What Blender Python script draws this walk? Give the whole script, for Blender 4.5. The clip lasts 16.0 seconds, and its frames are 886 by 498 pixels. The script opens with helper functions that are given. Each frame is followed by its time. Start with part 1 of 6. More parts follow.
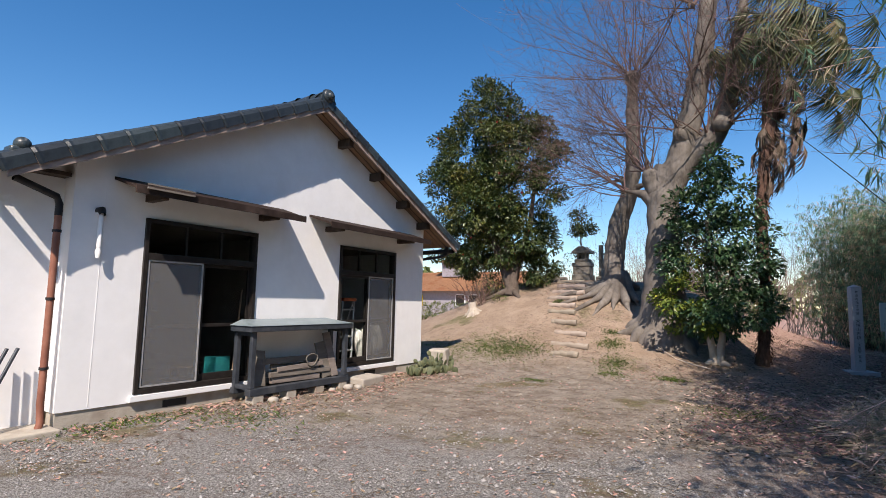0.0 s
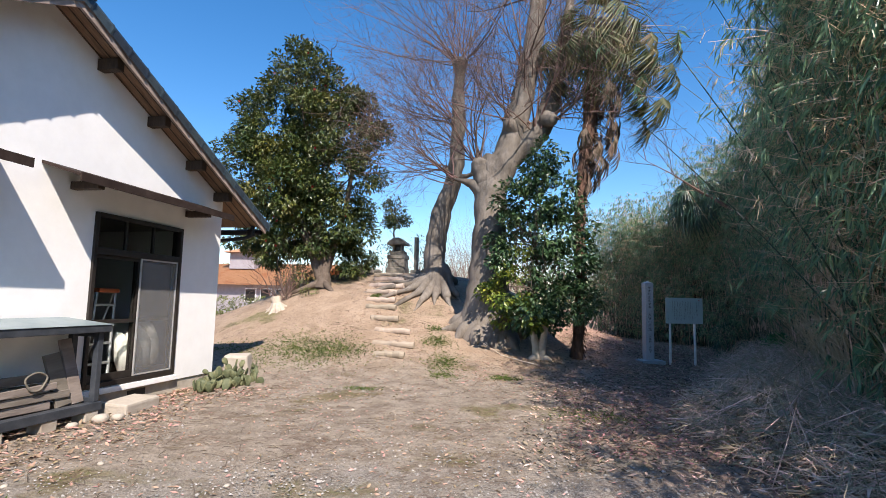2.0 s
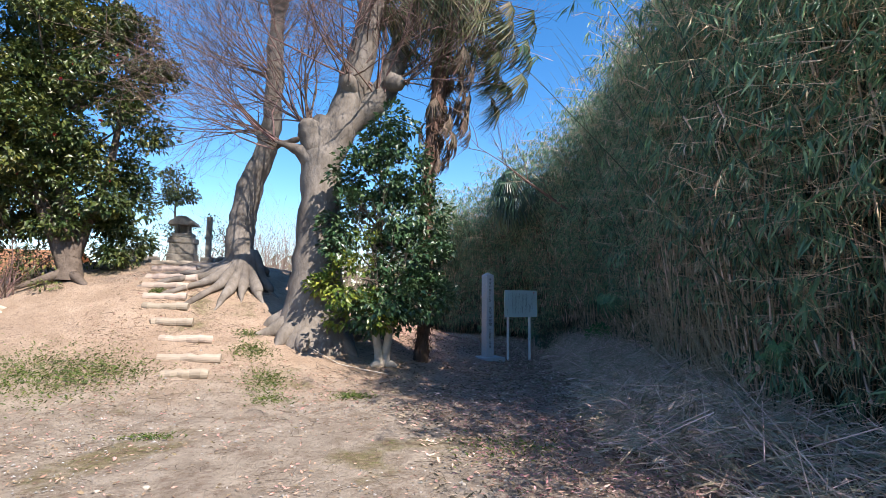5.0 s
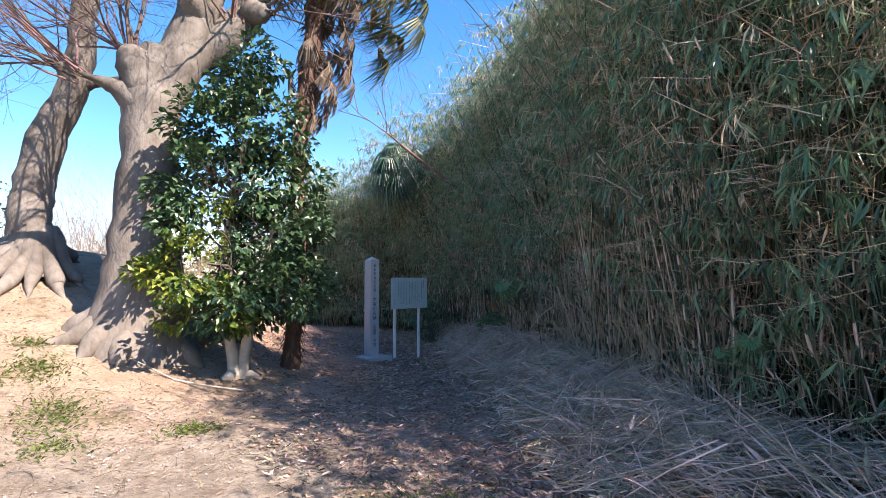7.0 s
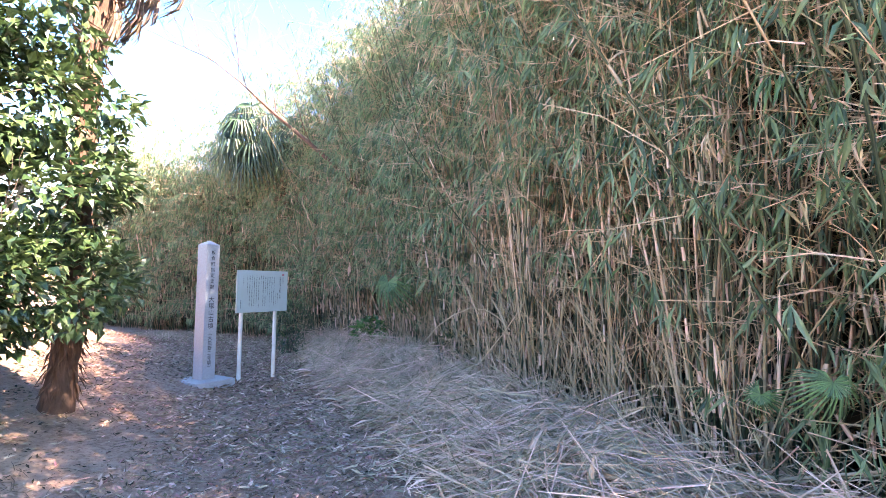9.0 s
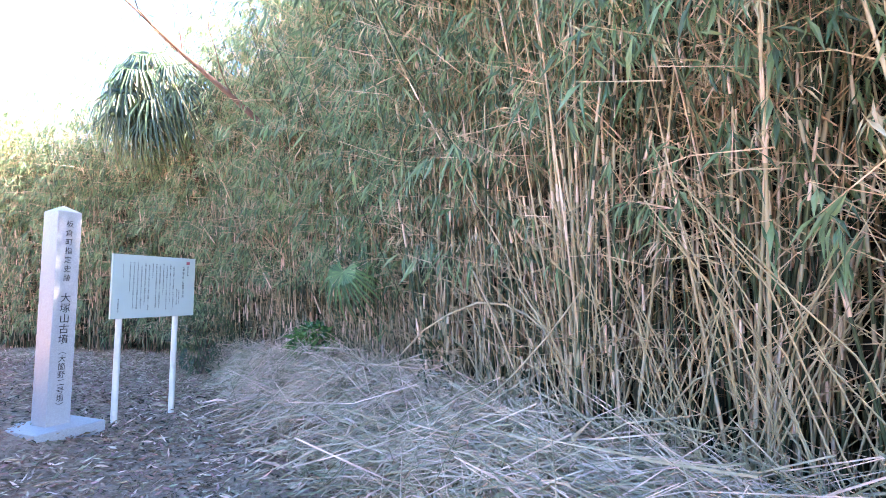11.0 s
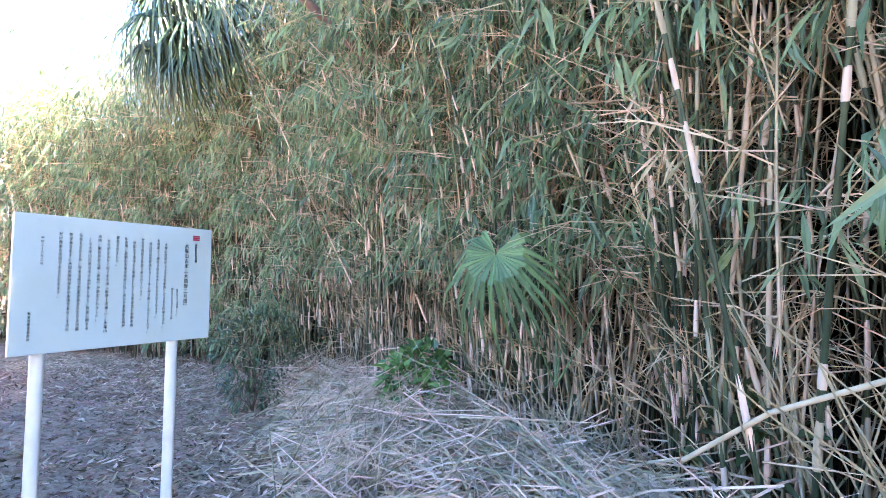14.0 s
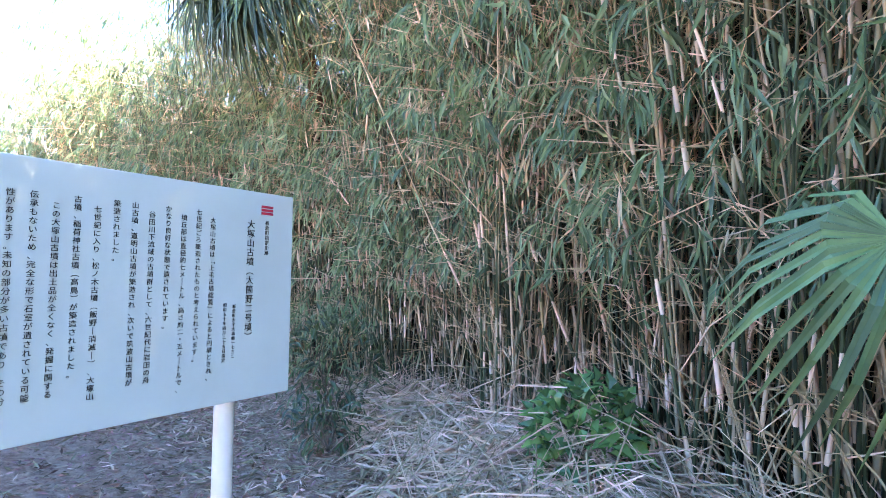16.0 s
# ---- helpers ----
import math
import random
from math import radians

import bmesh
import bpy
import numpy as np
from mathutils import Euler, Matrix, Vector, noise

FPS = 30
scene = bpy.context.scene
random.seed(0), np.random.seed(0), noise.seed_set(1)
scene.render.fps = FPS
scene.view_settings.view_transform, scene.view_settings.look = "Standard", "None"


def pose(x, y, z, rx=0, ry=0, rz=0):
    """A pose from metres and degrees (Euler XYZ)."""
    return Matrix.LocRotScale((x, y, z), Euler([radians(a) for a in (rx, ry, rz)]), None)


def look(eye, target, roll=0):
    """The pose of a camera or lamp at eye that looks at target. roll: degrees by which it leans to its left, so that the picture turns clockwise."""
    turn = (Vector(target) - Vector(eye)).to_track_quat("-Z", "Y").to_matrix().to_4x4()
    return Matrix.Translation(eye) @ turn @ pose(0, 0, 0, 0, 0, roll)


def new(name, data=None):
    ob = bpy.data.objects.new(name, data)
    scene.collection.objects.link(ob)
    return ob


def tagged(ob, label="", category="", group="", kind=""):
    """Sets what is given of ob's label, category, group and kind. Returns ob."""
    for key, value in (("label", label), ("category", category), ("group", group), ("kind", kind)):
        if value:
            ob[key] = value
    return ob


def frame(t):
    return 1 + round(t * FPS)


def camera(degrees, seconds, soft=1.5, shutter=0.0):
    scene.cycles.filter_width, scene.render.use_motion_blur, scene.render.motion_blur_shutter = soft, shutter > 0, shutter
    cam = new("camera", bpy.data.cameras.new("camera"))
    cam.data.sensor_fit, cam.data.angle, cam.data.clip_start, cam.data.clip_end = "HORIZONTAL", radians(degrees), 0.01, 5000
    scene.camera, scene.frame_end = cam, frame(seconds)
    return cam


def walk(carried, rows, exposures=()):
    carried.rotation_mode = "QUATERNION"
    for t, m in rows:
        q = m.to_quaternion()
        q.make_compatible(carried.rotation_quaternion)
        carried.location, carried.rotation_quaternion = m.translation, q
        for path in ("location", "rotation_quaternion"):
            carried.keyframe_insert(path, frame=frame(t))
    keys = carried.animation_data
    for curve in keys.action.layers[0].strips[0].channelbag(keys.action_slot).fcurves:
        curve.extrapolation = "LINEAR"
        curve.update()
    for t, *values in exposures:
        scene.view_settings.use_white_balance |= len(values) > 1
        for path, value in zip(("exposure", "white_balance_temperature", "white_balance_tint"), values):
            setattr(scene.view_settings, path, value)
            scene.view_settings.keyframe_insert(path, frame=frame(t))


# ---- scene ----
cam = camera(80.7, 16.0, 0.8)
PATH = [
    (0, (7.211, -9.993, 1.576), (6.109, -8.336, 1.777), 1.2),
    (0.5, (6.793, -9.634, 1.573), (5.849, -7.882, 1.772), 1.3),
    (1, (6.42, -9.329, 1.557), (5.702, -7.473, 1.76), 1.2),
    (1.5, (6.169, -8.921, 1.518), (5.636, -7.004, 1.721), 1.2),
    (2, (5.86, -8.578, 1.528), (5.477, -6.625, 1.729), 1.3),
    (2.5, (5.557, -8.236, 1.529), (5.31, -6.262, 1.728), 1.2),
    (3, (5.209, -7.882, 1.513), (5.025, -5.9, 1.71), 1.1),
    (3.5, (4.969, -7.529, 1.522), (4.878, -5.54, 1.711), 1.1),
    (4, (4.807, -7.097, 1.527), (4.861, -5.106, 1.711), 1.0),
    (4.5, (4.65, -6.731, 1.577), (4.921, -4.758, 1.759), 0.9),
    (6.8, (4.825, -4.712, 1.609), (5.657, -2.899, 1.755), -0.4),
    (7, (4.892, -4.459, 1.603), (5.798, -2.682, 1.741), -0.2),
    (7.5, (4.989, -3.82, 1.571), (6.027, -2.116, 1.714), -0.2),
    (8, (5.22, -3.291, 1.582), (6.373, -1.662, 1.717), 0.1),
    (8.5, (5.532, -2.757, 1.603), (6.8, -1.216, 1.733), 0.6),
    (9, (5.85, -2.192, 1.63), (7.195, -0.717, 1.756), 0.9),
    (11.5, (7.337, 0.463, 1.359), (8.881, 1.724, 1.52), -0.0),
    (12, (7.666, 0.971, 1.356), (9.211, 2.231, 1.512), 0.0),
    (12.5, (8.037, 1.453, 1.368), (9.564, 2.736, 1.514), -0.2),
    (13, (8.374, 1.933, 1.398), (9.84, 3.287, 1.534), -0.1),
    (13.5, (8.661, 2.401, 1.418), (10.065, 3.821, 1.546), 0.0),
    (14, (8.825, 2.828, 1.457), (10.161, 4.312, 1.578), 0.3),
    (14.5, (8.93, 3.274, 1.48), (10.188, 4.824, 1.6), 0.4),
    (15, (9.061, 3.668, 1.459), (10.29, 5.241, 1.574), 0.4),
    (15.5, (9.175, 4.094, 1.449), (10.387, 5.682, 1.553), 0.7),
    (16, (9.259, 4.465, 1.5), (10.461, 6.06, 1.6), 0.7),
]
EXPOSURES = [(0, 0.38, 6900, 17), (1, 0.65, 7000, 17), (2.5, 0.85, 6800, 15), (4.5, 1.05, 6700, 15), (7, 1.6, 7100, 21), (8, 2.9, 8200, 35), (9, 3.55, 8800, 34), (11.5, 4.25, 8800, 33), (14, 4.4, 8900, 33), (16, 4.2, 8700, 32)]
walk(cam, [(t, look(eye, target, roll)) for t, eye, target, roll in PATH], EXPOSURES)

# ---- light ----
SUN = Vector((0.57, -1.01, 1.23)).normalized()
world = bpy.data.worlds.new("world")
scene.world = world
world.use_nodes = True
wn = world.node_tree
sky = wn.nodes.new("ShaderNodeTexSky")
sky.sky_type = "NISHITA"
sky.sun_disc = False
sky.sun_elevation = math.asin(SUN.z)
sky.sun_rotation = math.atan2(SUN.x, SUN.y)
sky.altitude, sky.air_density, sky.dust_density, sky.ozone_density = 100, 1.0, 0.25, 3.0
rich = wn.nodes.new("ShaderNodeHueSaturation")
rich.inputs["Saturation"].default_value = 1.33
wn.links.new(sky.outputs[0], rich.inputs["Color"])
wn.links.new(rich.outputs[0], wn.nodes["Background"].inputs[0])
wn.nodes["Background"].inputs[1].default_value = 0.125
sun = new("sun", bpy.data.lights.new("sun", "SUN"))
sun.data.energy, sun.data.angle, sun.data.color = 5.0, radians(0.5), (1.0, 0.95, 0.87)
sun.matrix_world = look(SUN * 60, (0, 0, 0))


# ---- materials ----
def mat(name, a, b, scale=8.0, rough=0.8, bump=0.2, fine=60.0, stain=None, stain_scale=1.5, stain_at=0.62,
        rand="", spread=0.25, metal=0.0, spec=0.3, stretch=(1, 1, 1), thin=0.0, coat=0.0):
    """A surface with two scales of variation: a and b by a noise of the given scale, a stain colour by a coarse one."""
    m = bpy.data.materials.new(name)
    m.use_nodes = True
    t = m.node_tree
    N, L = t.nodes.new, t.links.new
    p = t.nodes["Principled BSDF"]
    co, mp = N("ShaderNodeTexCoord"), N("ShaderNodeMapping")
    mp.inputs["Scale"].default_value = stretch
    L(co.outputs["Object"], mp.inputs[0])
    n1 = N("ShaderNodeTexNoise")
    n1.inputs["Scale"].default_value, n1.inputs["Detail"].default_value, n1.inputs["Roughness"].default_value = scale, 6, 0.65
    L(mp.outputs[0], n1.inputs["Vector"])
    ramp = N("ShaderNodeValToRGB")
    ramp.color_ramp.elements[0].position, ramp.color_ramp.elements[1].position = 0.35, 0.65
    ramp.color_ramp.elements[0].color, ramp.color_ramp.elements[1].color = (*a, 1), (*b, 1)
    L(n1.outputs[0], ramp.inputs[0])
    out = ramp.outputs[0]
    if stain:
        n2, r2, mx = N("ShaderNodeTexNoise"), N("ShaderNodeValToRGB"), N("ShaderNodeMix")
        n2.inputs["Scale"].default_value, n2.inputs["Detail"].default_value = stain_scale, 5
        L(mp.outputs[0], n2.inputs["Vector"])
        r2.color_ramp.elements[0].position, r2.color_ramp.elements[1].position = stain_at - 0.1, stain_at + 0.1
        L(n2.outputs[0], r2.inputs[0])
        mx.data_type = "RGBA"
        L(r2.outputs[0], mx.inputs["Factor"])
        L(out, mx.inputs["A"])
        mx.inputs["B"].default_value = (*stain, 1)
        out = mx.outputs["Result"]
    if rand:
        src = N("ShaderNodeNewGeometry").outputs["Random Per Island"] if rand == "island" else N("ShaderNodeObjectInfo").outputs["Random"]
        mr, hs = N("ShaderNodeMapRange"), N("ShaderNodeHueSaturation")
        mr.inputs["To Min"].default_value, mr.inputs["To Max"].default_value = 1 - spread, 1 + spread
        L(src, mr.inputs["Value"])
        L(mr.outputs[0], hs.inputs["Value"])
        mr2 = N("ShaderNodeMapRange")
        mr2.inputs["To Min"].default_value, mr2.inputs["To Max"].default_value = 0.5 + spread * 0.09, 0.5 - spread * 0.09
        L(src, mr2.inputs["Value"])
        L(mr2.outputs[0], hs.inputs["Hue"])
        L(out, hs.inputs["Color"])
        out = hs.outputs[0]
    L(out, p.inputs["Base Color"])
    p.inputs["Roughness"].default_value, p.inputs["Metallic"].default_value = rough, metal
    p.inputs["Specular IOR Level"].default_value = spec
    p.inputs["Coat Weight"].default_value = coat
    if bump:
        n3, bp = N("ShaderNodeTexNoise"), N("ShaderNodeBump")
        n3.inputs["Scale"].default_value, n3.inputs["Detail"].default_value = fine, 5
        L(mp.outputs[0], n3.inputs["Vector"])
        bp.inputs["Strength"].default_value, bp.inputs["Distance"].default_value = bump, 0.02
        L(n3.outputs[0], bp.inputs["Height"])
        L(bp.outputs[0], p.inputs["Normal"])
    if thin:
        tr, ms = N("ShaderNodeBsdfTranslucent"), N("ShaderNodeMixShader")
        L(out, tr.inputs["Color"])
        ms.inputs[0].default_value = thin
        L(p.outputs[0], ms.inputs[1])
        L(tr.outputs[0], ms.inputs[2])
        L(ms.outputs[0], t.nodes["Material Output"].inputs[0])
    return m


def ground_mat():
    """Bare earth that turns to grey gravel in the yard, pale sandy soil on the mound and dark litter by the grove, with
    the shade of gaps in the straw painted along its front.
    """
    m = bpy.data.materials.new("earth")
    m.use_nodes = True
    t = m.node_tree
    N, L = t.nodes.new, t.links.new
    p = t.nodes["Principled BSDF"]
    geo = N("ShaderNodeNewGeometry")
    sep = N("ShaderNodeSeparateXYZ")
    L(geo.outputs["Position"], sep.inputs[0])

    def noise_tex(scale, detail=6, rough=0.65):
        n = N("ShaderNodeTexNoise")
        n.inputs["Scale"].default_value, n.inputs["Detail"].default_value, n.inputs["Roughness"].default_value = scale, detail, rough
        L(geo.outputs["Position"], n.inputs["Vector"])
        return n.outputs[0]

    def calc(op, a, b):
        n = N("ShaderNodeMath")
        n.operation = op
        for i, v in enumerate((a, b)):
            if isinstance(v, (int, float)):
                n.inputs[i].default_value = v
            else:
                L(v, n.inputs[i])
        return n.outputs[0]

    def ranged(v, lo, hi):
        n = N("ShaderNodeMapRange")
        n.interpolation_type = "SMOOTHSTEP"
        n.inputs["From Min"].default_value, n.inputs["From Max"].default_value = lo, hi
        L(v, n.inputs["Value"])
        return n.outputs[0]

    def blend(f, a, b):
        n = N("ShaderNodeMix")
        n.data_type = "RGBA"
        L(f, n.inputs["Factor"])
        for k, v in (("A", a), ("B", b)):
            if isinstance(v, tuple):
                n.inputs[k].default_value = (*v, 1)
            else:
                L(v, n.inputs[k])
        return n.outputs["Result"]

    wob = calc("MULTIPLY", calc("SUBTRACT", noise_tex(0.9), 0.5), 3.0)
    earth = blend(ranged(noise_tex(3.0), 0.35, 0.65), (0.24, 0.197, 0.155), (0.365, 0.31, 0.25))
    sand = blend(ranged(noise_tex(2.2), 0.35, 0.65), (0.31, 0.225, 0.16), (0.42, 0.315, 0.23))
    grit = blend(ranged(noise_tex(55, 3), 0.4, 0.6), (0.17, 0.155, 0.14), (0.38, 0.36, 0.33))
    litter = blend(ranged(noise_tex(14), 0.35, 0.65), (0.33, 0.2, 0.155), (0.5, 0.335, 0.265))
    moss = blend(ranged(noise_tex(20), 0.4, 0.6), (0.15, 0.15, 0.06), (0.26, 0.21, 0.13))
    col = blend(ranged(calc("ADD", sep.outputs["Y"], wob), 0.9, 3.6), earth, sand)
    g = calc("ADD", calc("MULTIPLY", sep.outputs["Y"], -1.0), calc("MULTIPLY", sep.outputs["X"], 0.28))
    col = blend(ranged(calc("ADD", g, wob), 4.6, 6.6), col, grit)
    col = blend(ranged(noise_tex(0.55, 4), 0.56, 0.68), col, moss)
    e = calc("ADD", calc("ADD", sep.outputs["X"], calc("MULTIPLY", sep.outputs["Y"], 0.12)), wob)
    col = blend(ranged(e, 5.8, 8.0), col, litter)
    # dark soil along the grove, blackened to stand for shade between the straws
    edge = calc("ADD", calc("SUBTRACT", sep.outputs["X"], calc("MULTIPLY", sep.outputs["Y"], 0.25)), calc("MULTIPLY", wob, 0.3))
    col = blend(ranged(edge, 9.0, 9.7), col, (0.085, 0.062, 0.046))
    mould = calc("MULTIPLY", ranged(noise_tex(1.1, 8, 0.72), 0.5, 0.6), ranged(noise_tex(11, 6), 0.38, 0.62))
    col = blend(calc("MULTIPLY", mould, 0.7), col, (0.15, 0.1, 0.075))
    dark = ranged(noise_tex(26, 4), 0.5, 0.72)
    col = blend(calc("MULTIPLY", dark, 0.6), col, (0.11, 0.08, 0.055))
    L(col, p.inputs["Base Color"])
    p.inputs["Roughness"].default_value, p.inputs["Specular IOR Level"].default_value = 0.95, 0.15
    b = N("ShaderNodeBump")
    b.inputs["Strength"].default_value, b.inputs["Distance"].default_value = 1.0, 0.035
    L(calc("ADD", noise_tex(18, 6), calc("MULTIPLY", noise_tex(90, 4), 0.6)), b.inputs["Height"])
    L(b.outputs[0], p.inputs["Normal"])
    return m


def glass_mat(name):
    m = bpy.data.materials.new(name)
    m.use_nodes = True
    p = m.node_tree.nodes["Principled BSDF"]
    p.inputs["Base Color"].default_value = (0.75, 0.8, 0.8, 1)
    p.inputs["Roughness"].default_value, p.inputs["Transmission Weight"].default_value, p.inputs["IOR"].default_value = 0.02, 1.0, 1.1
    return m


def mesh_mat(name):
    """Insect screen: a grey cloth that half lets the view through."""
    m = bpy.data.materials.new(name)
    m.use_nodes = True
    t = m.node_tree
    p = t.nodes["Principled BSDF"]
    p.inputs["Base Color"].default_value = (0.22, 0.22, 0.22, 1)
    p.inputs["Roughness"].default_value = 0.7
    tr, ms = t.nodes.new("ShaderNodeBsdfTransparent"), t.nodes.new("ShaderNodeMixShader")
    ms.inputs[0].default_value = 0.6
    t.links.new(p.outputs[0], ms.inputs[1])
    t.links.new(tr.outputs[0], ms.inputs[2])
    t.links.new(ms.outputs[0], t.nodes["Material Output"].inputs[0])
    return m


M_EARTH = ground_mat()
M_WALL = mat("white_siding", (0.8, 0.795, 0.78), (0.85, 0.845, 0.83), 3, 0.75, 0.12, 120, (0.74, 0.72, 0.68), 0.8, 0.66)
M_CONC = mat("concrete", (0.36, 0.32, 0.26), (0.46, 0.41, 0.34), 6, 0.9, 0.3, 50, (0.27, 0.22, 0.17), 2.0)
M_TILE = mat("glazed_roof_tile", (0.018, 0.024, 0.027), (0.036, 0.046, 0.05), 14, 0.38, 0.15, 60, (0.2, 0.19, 0.17), 9, 0.72, "object", 0.3, spec=0.5)
M_SOFFIT = mat("weathered_soffit_wood", (0.2, 0.12, 0.075), (0.3, 0.19, 0.12), 5, 0.75, 0.25, 40, (0.13, 0.08, 0.05), 2, stretch=(6, 1, 1))
M_BARGE = mat("painted_bargeboard", (0.27, 0.2, 0.165), (0.36, 0.28, 0.235), 5, 0.65, 0.15, 50, (0.2, 0.15, 0.12), 3)
M_BEAM = mat("dark_beam_wood", (0.045, 0.03, 0.022), (0.08, 0.055, 0.04), 6, 0.7, 0.25, 40, stretch=(4, 1, 1))
M_AWN = mat("dark_awning_metal", (0.026, 0.017, 0.014), (0.045, 0.032, 0.027), 6, 0.75, 0.05, 40, (0.08, 0.055, 0.045), 3, 0.7, spec=0.1)
M_SASH = mat("bronze_sash", (0.022, 0.018, 0.016), (0.035, 0.03, 0.027), 10, 0.42, 0.04, 60, metal=0.2)
M_GREYFRAME = mat("screen_frame_aluminium", (0.5, 0.5, 0.5), (0.6, 0.6, 0.6), 10, 0.45, 0.05, 50, metal=0.6)
M_GLASS, M_SCREEN = glass_mat("window_glass"), mesh_mat("insect_screen")
M_COPPER = mat("brown_pipe", (0.22, 0.085, 0.055), (0.3, 0.13, 0.085), 6, 0.5, 0.05, 40, (0.16, 0.06, 0.04), 2)
M_BLACK = mat("black_pipe", (0.015, 0.014, 0.014), (0.03, 0.028, 0.027), 8, 0.5, 0.05, 40)
M_BAYFRAME = mat("slate_frame", (0.03, 0.036, 0.045), (0.055, 0.062, 0.072), 7, 0.42, 0.06, 50, (0.12, 0.12, 0.12), 3, 0.7)
M_BAYTOP = mat("pale_blue_sheet", (0.17, 0.215, 0.225), (0.24, 0.285, 0.295), 4, 0.4, 0.05, 40, (0.22, 0.26, 0.27), 2)
M_OLDWOOD = mat("grey_old_wood", (0.13, 0.108, 0.09), (0.26, 0.225, 0.19), 5, 0.85, 0.4, 30, (0.13, 0.1, 0.08), 3, rand="object", spread=0.35, stretch=(1, 0.15, 1))
M_LOG = mat("bleached_log", (0.27, 0.215, 0.165), (0.42, 0.355, 0.285), 6, 0.9, 0.5, 30, (0.16, 0.12, 0.09), 3, rand="object", spread=0.2, stretch=(0.3, 1, 1))
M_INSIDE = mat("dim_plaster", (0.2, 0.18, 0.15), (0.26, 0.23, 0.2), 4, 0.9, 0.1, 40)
M_TEAL = mat("teal_cloth", (0.0, 0.16, 0.17), (0.01, 0.24, 0.24), 8, 0.8, 0.3, 40)
M_ORANGE = mat("orange_plastic", (0.5, 0.1, 0.03), (0.6, 0.14, 0.05), 8, 0.5, 0.05, 40)
M_ALU = mat("ladder_aluminium", (0.5, 0.5, 0.5), (0.62, 0.62, 0.62), 10, 0.4, 0.05, 40, metal=0.7)
M_SACK = mat("white_sacking", (0.55, 0.53, 0.48), (0.7, 0.68, 0.62), 8, 0.85, 0.6, 14)
M_STONE = mat("weathered_stone", (0.25, 0.225, 0.19), (0.37, 0.335, 0.285), 7, 0.9, 0.5, 30, (0.14, 0.13, 0.11), 2.5, 0.56)
M_PALE = mat("pale_block", (0.36, 0.32, 0.27), (0.46, 0.41, 0.345), 6, 0.9, 0.4, 30, (0.36, 0.31, 0.26), 3)
M_GRANITE = mat("polished_granite", (0.27, 0.3, 0.33), (0.47, 0.51, 0.545), 160, 0.45, 0.02, 90, (0.34, 0.36, 0.38), 40, 0.6, spec=0.5)
M_INK = mat("engraved_black_paint", (0.012, 0.012, 0.014), (0.02, 0.02, 0.022), 20, 0.6, 0.0)
M_SIGN = mat("pale_enamel", (0.4, 0.51, 0.5), (0.44, 0.55, 0.54), 2, 0.3, 0.015, 30, (0.4, 0.49, 0.475), 1.5, 0.66, spec=0.5)
M_POST = mat("white_painted_post", (0.62, 0.62, 0.6), (0.72, 0.72, 0.69), 6, 0.45, 0.05, 40, (0.48, 0.46, 0.4), 5, 0.68)
M_RED = mat("red_print", (0.5, 0.03, 0.06), (0.55, 0.04, 0.07), 10, 0.4, 0.0)
M_BARK = mat("smooth_grey_bark", (0.13, 0.11, 0.09), (0.24, 0.21, 0.18), 3.5, 0.9, 0.6, 22, (0.085, 0.07, 0.058), 1.6, 0.58, stretch=(1, 1, 0.5))
M_TWIG = mat("reddish_twigs", (0.12, 0.075, 0.062), (0.2, 0.135, 0.11), 6, 0.85, 0.1, 40, rand="island", spread=0.3)
M_BARK2 = mat("brown_bark", (0.085, 0.065, 0.05), (0.16, 0.125, 0.1), 5, 0.9, 0.6, 25, (0.09, 0.07, 0.055), 2)
M_PALEBARK = mat("pale_bark", (0.4, 0.34, 0.27), (0.55, 0.48, 0.4), 6, 0.9, 0.4, 25, (0.26, 0.21, 0.16), 3)
# fan palm leaf again, with the grove's shade put into its colour
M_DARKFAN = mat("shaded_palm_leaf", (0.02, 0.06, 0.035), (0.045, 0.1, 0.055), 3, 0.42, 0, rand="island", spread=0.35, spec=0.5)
M_PALMBARK = mat("fibrous_palm_bark", (0.075, 0.043, 0.031), (0.17, 0.098, 0.072), 10, 0.95, 1.0, 30, (0.06, 0.04, 0.03), 4, stretch=(1, 1, 0.3))
M_LEAF = mat("dark_glossy_leaf", (0.028, 0.055, 0.014), (0.085, 0.115, 0.026), 2.0, 0.38, 0, rand="island", spread=0.5, spec=0.55, thin=0.12, stain=(0.13, 0.13, 0.025), stain_scale=0.9, stain_at=0.6)
M_CAMLEAF = mat("camellia_leaf", (0.025, 0.07, 0.028), (0.06, 0.115, 0.042), 3, 0.36, 0, rand="island", spread=0.45, spec=0.6, thin=0.15)
M_YOUNG = mat("yellow_green_leaf", (0.09, 0.15, 0.025), (0.2, 0.25, 0.04), 4, 0.35, 0, rand="island", spread=0.5, spec=0.5, thin=0.3)
M_PETAL = mat("red_petal", (0.4, 0.015, 0.02), (0.5, 0.03, 0.035), 10, 0.6, 0)
M_BLEAF = mat("bamboo_leaf", (0.085, 0.195, 0.1), (0.23, 0.36, 0.205), 1.6, 0.32, 0, rand="island", spread=0.5, spec=0.55, thin=0.5, stain=(0.25, 0.33, 0.14), stain_scale=0.8, stain_at=0.7)
M_BTWIG = mat("straw_twig", (0.42, 0.31, 0.2), (0.66, 0.52, 0.36), 5, 0.75, 0, rand="island", spread=0.4)
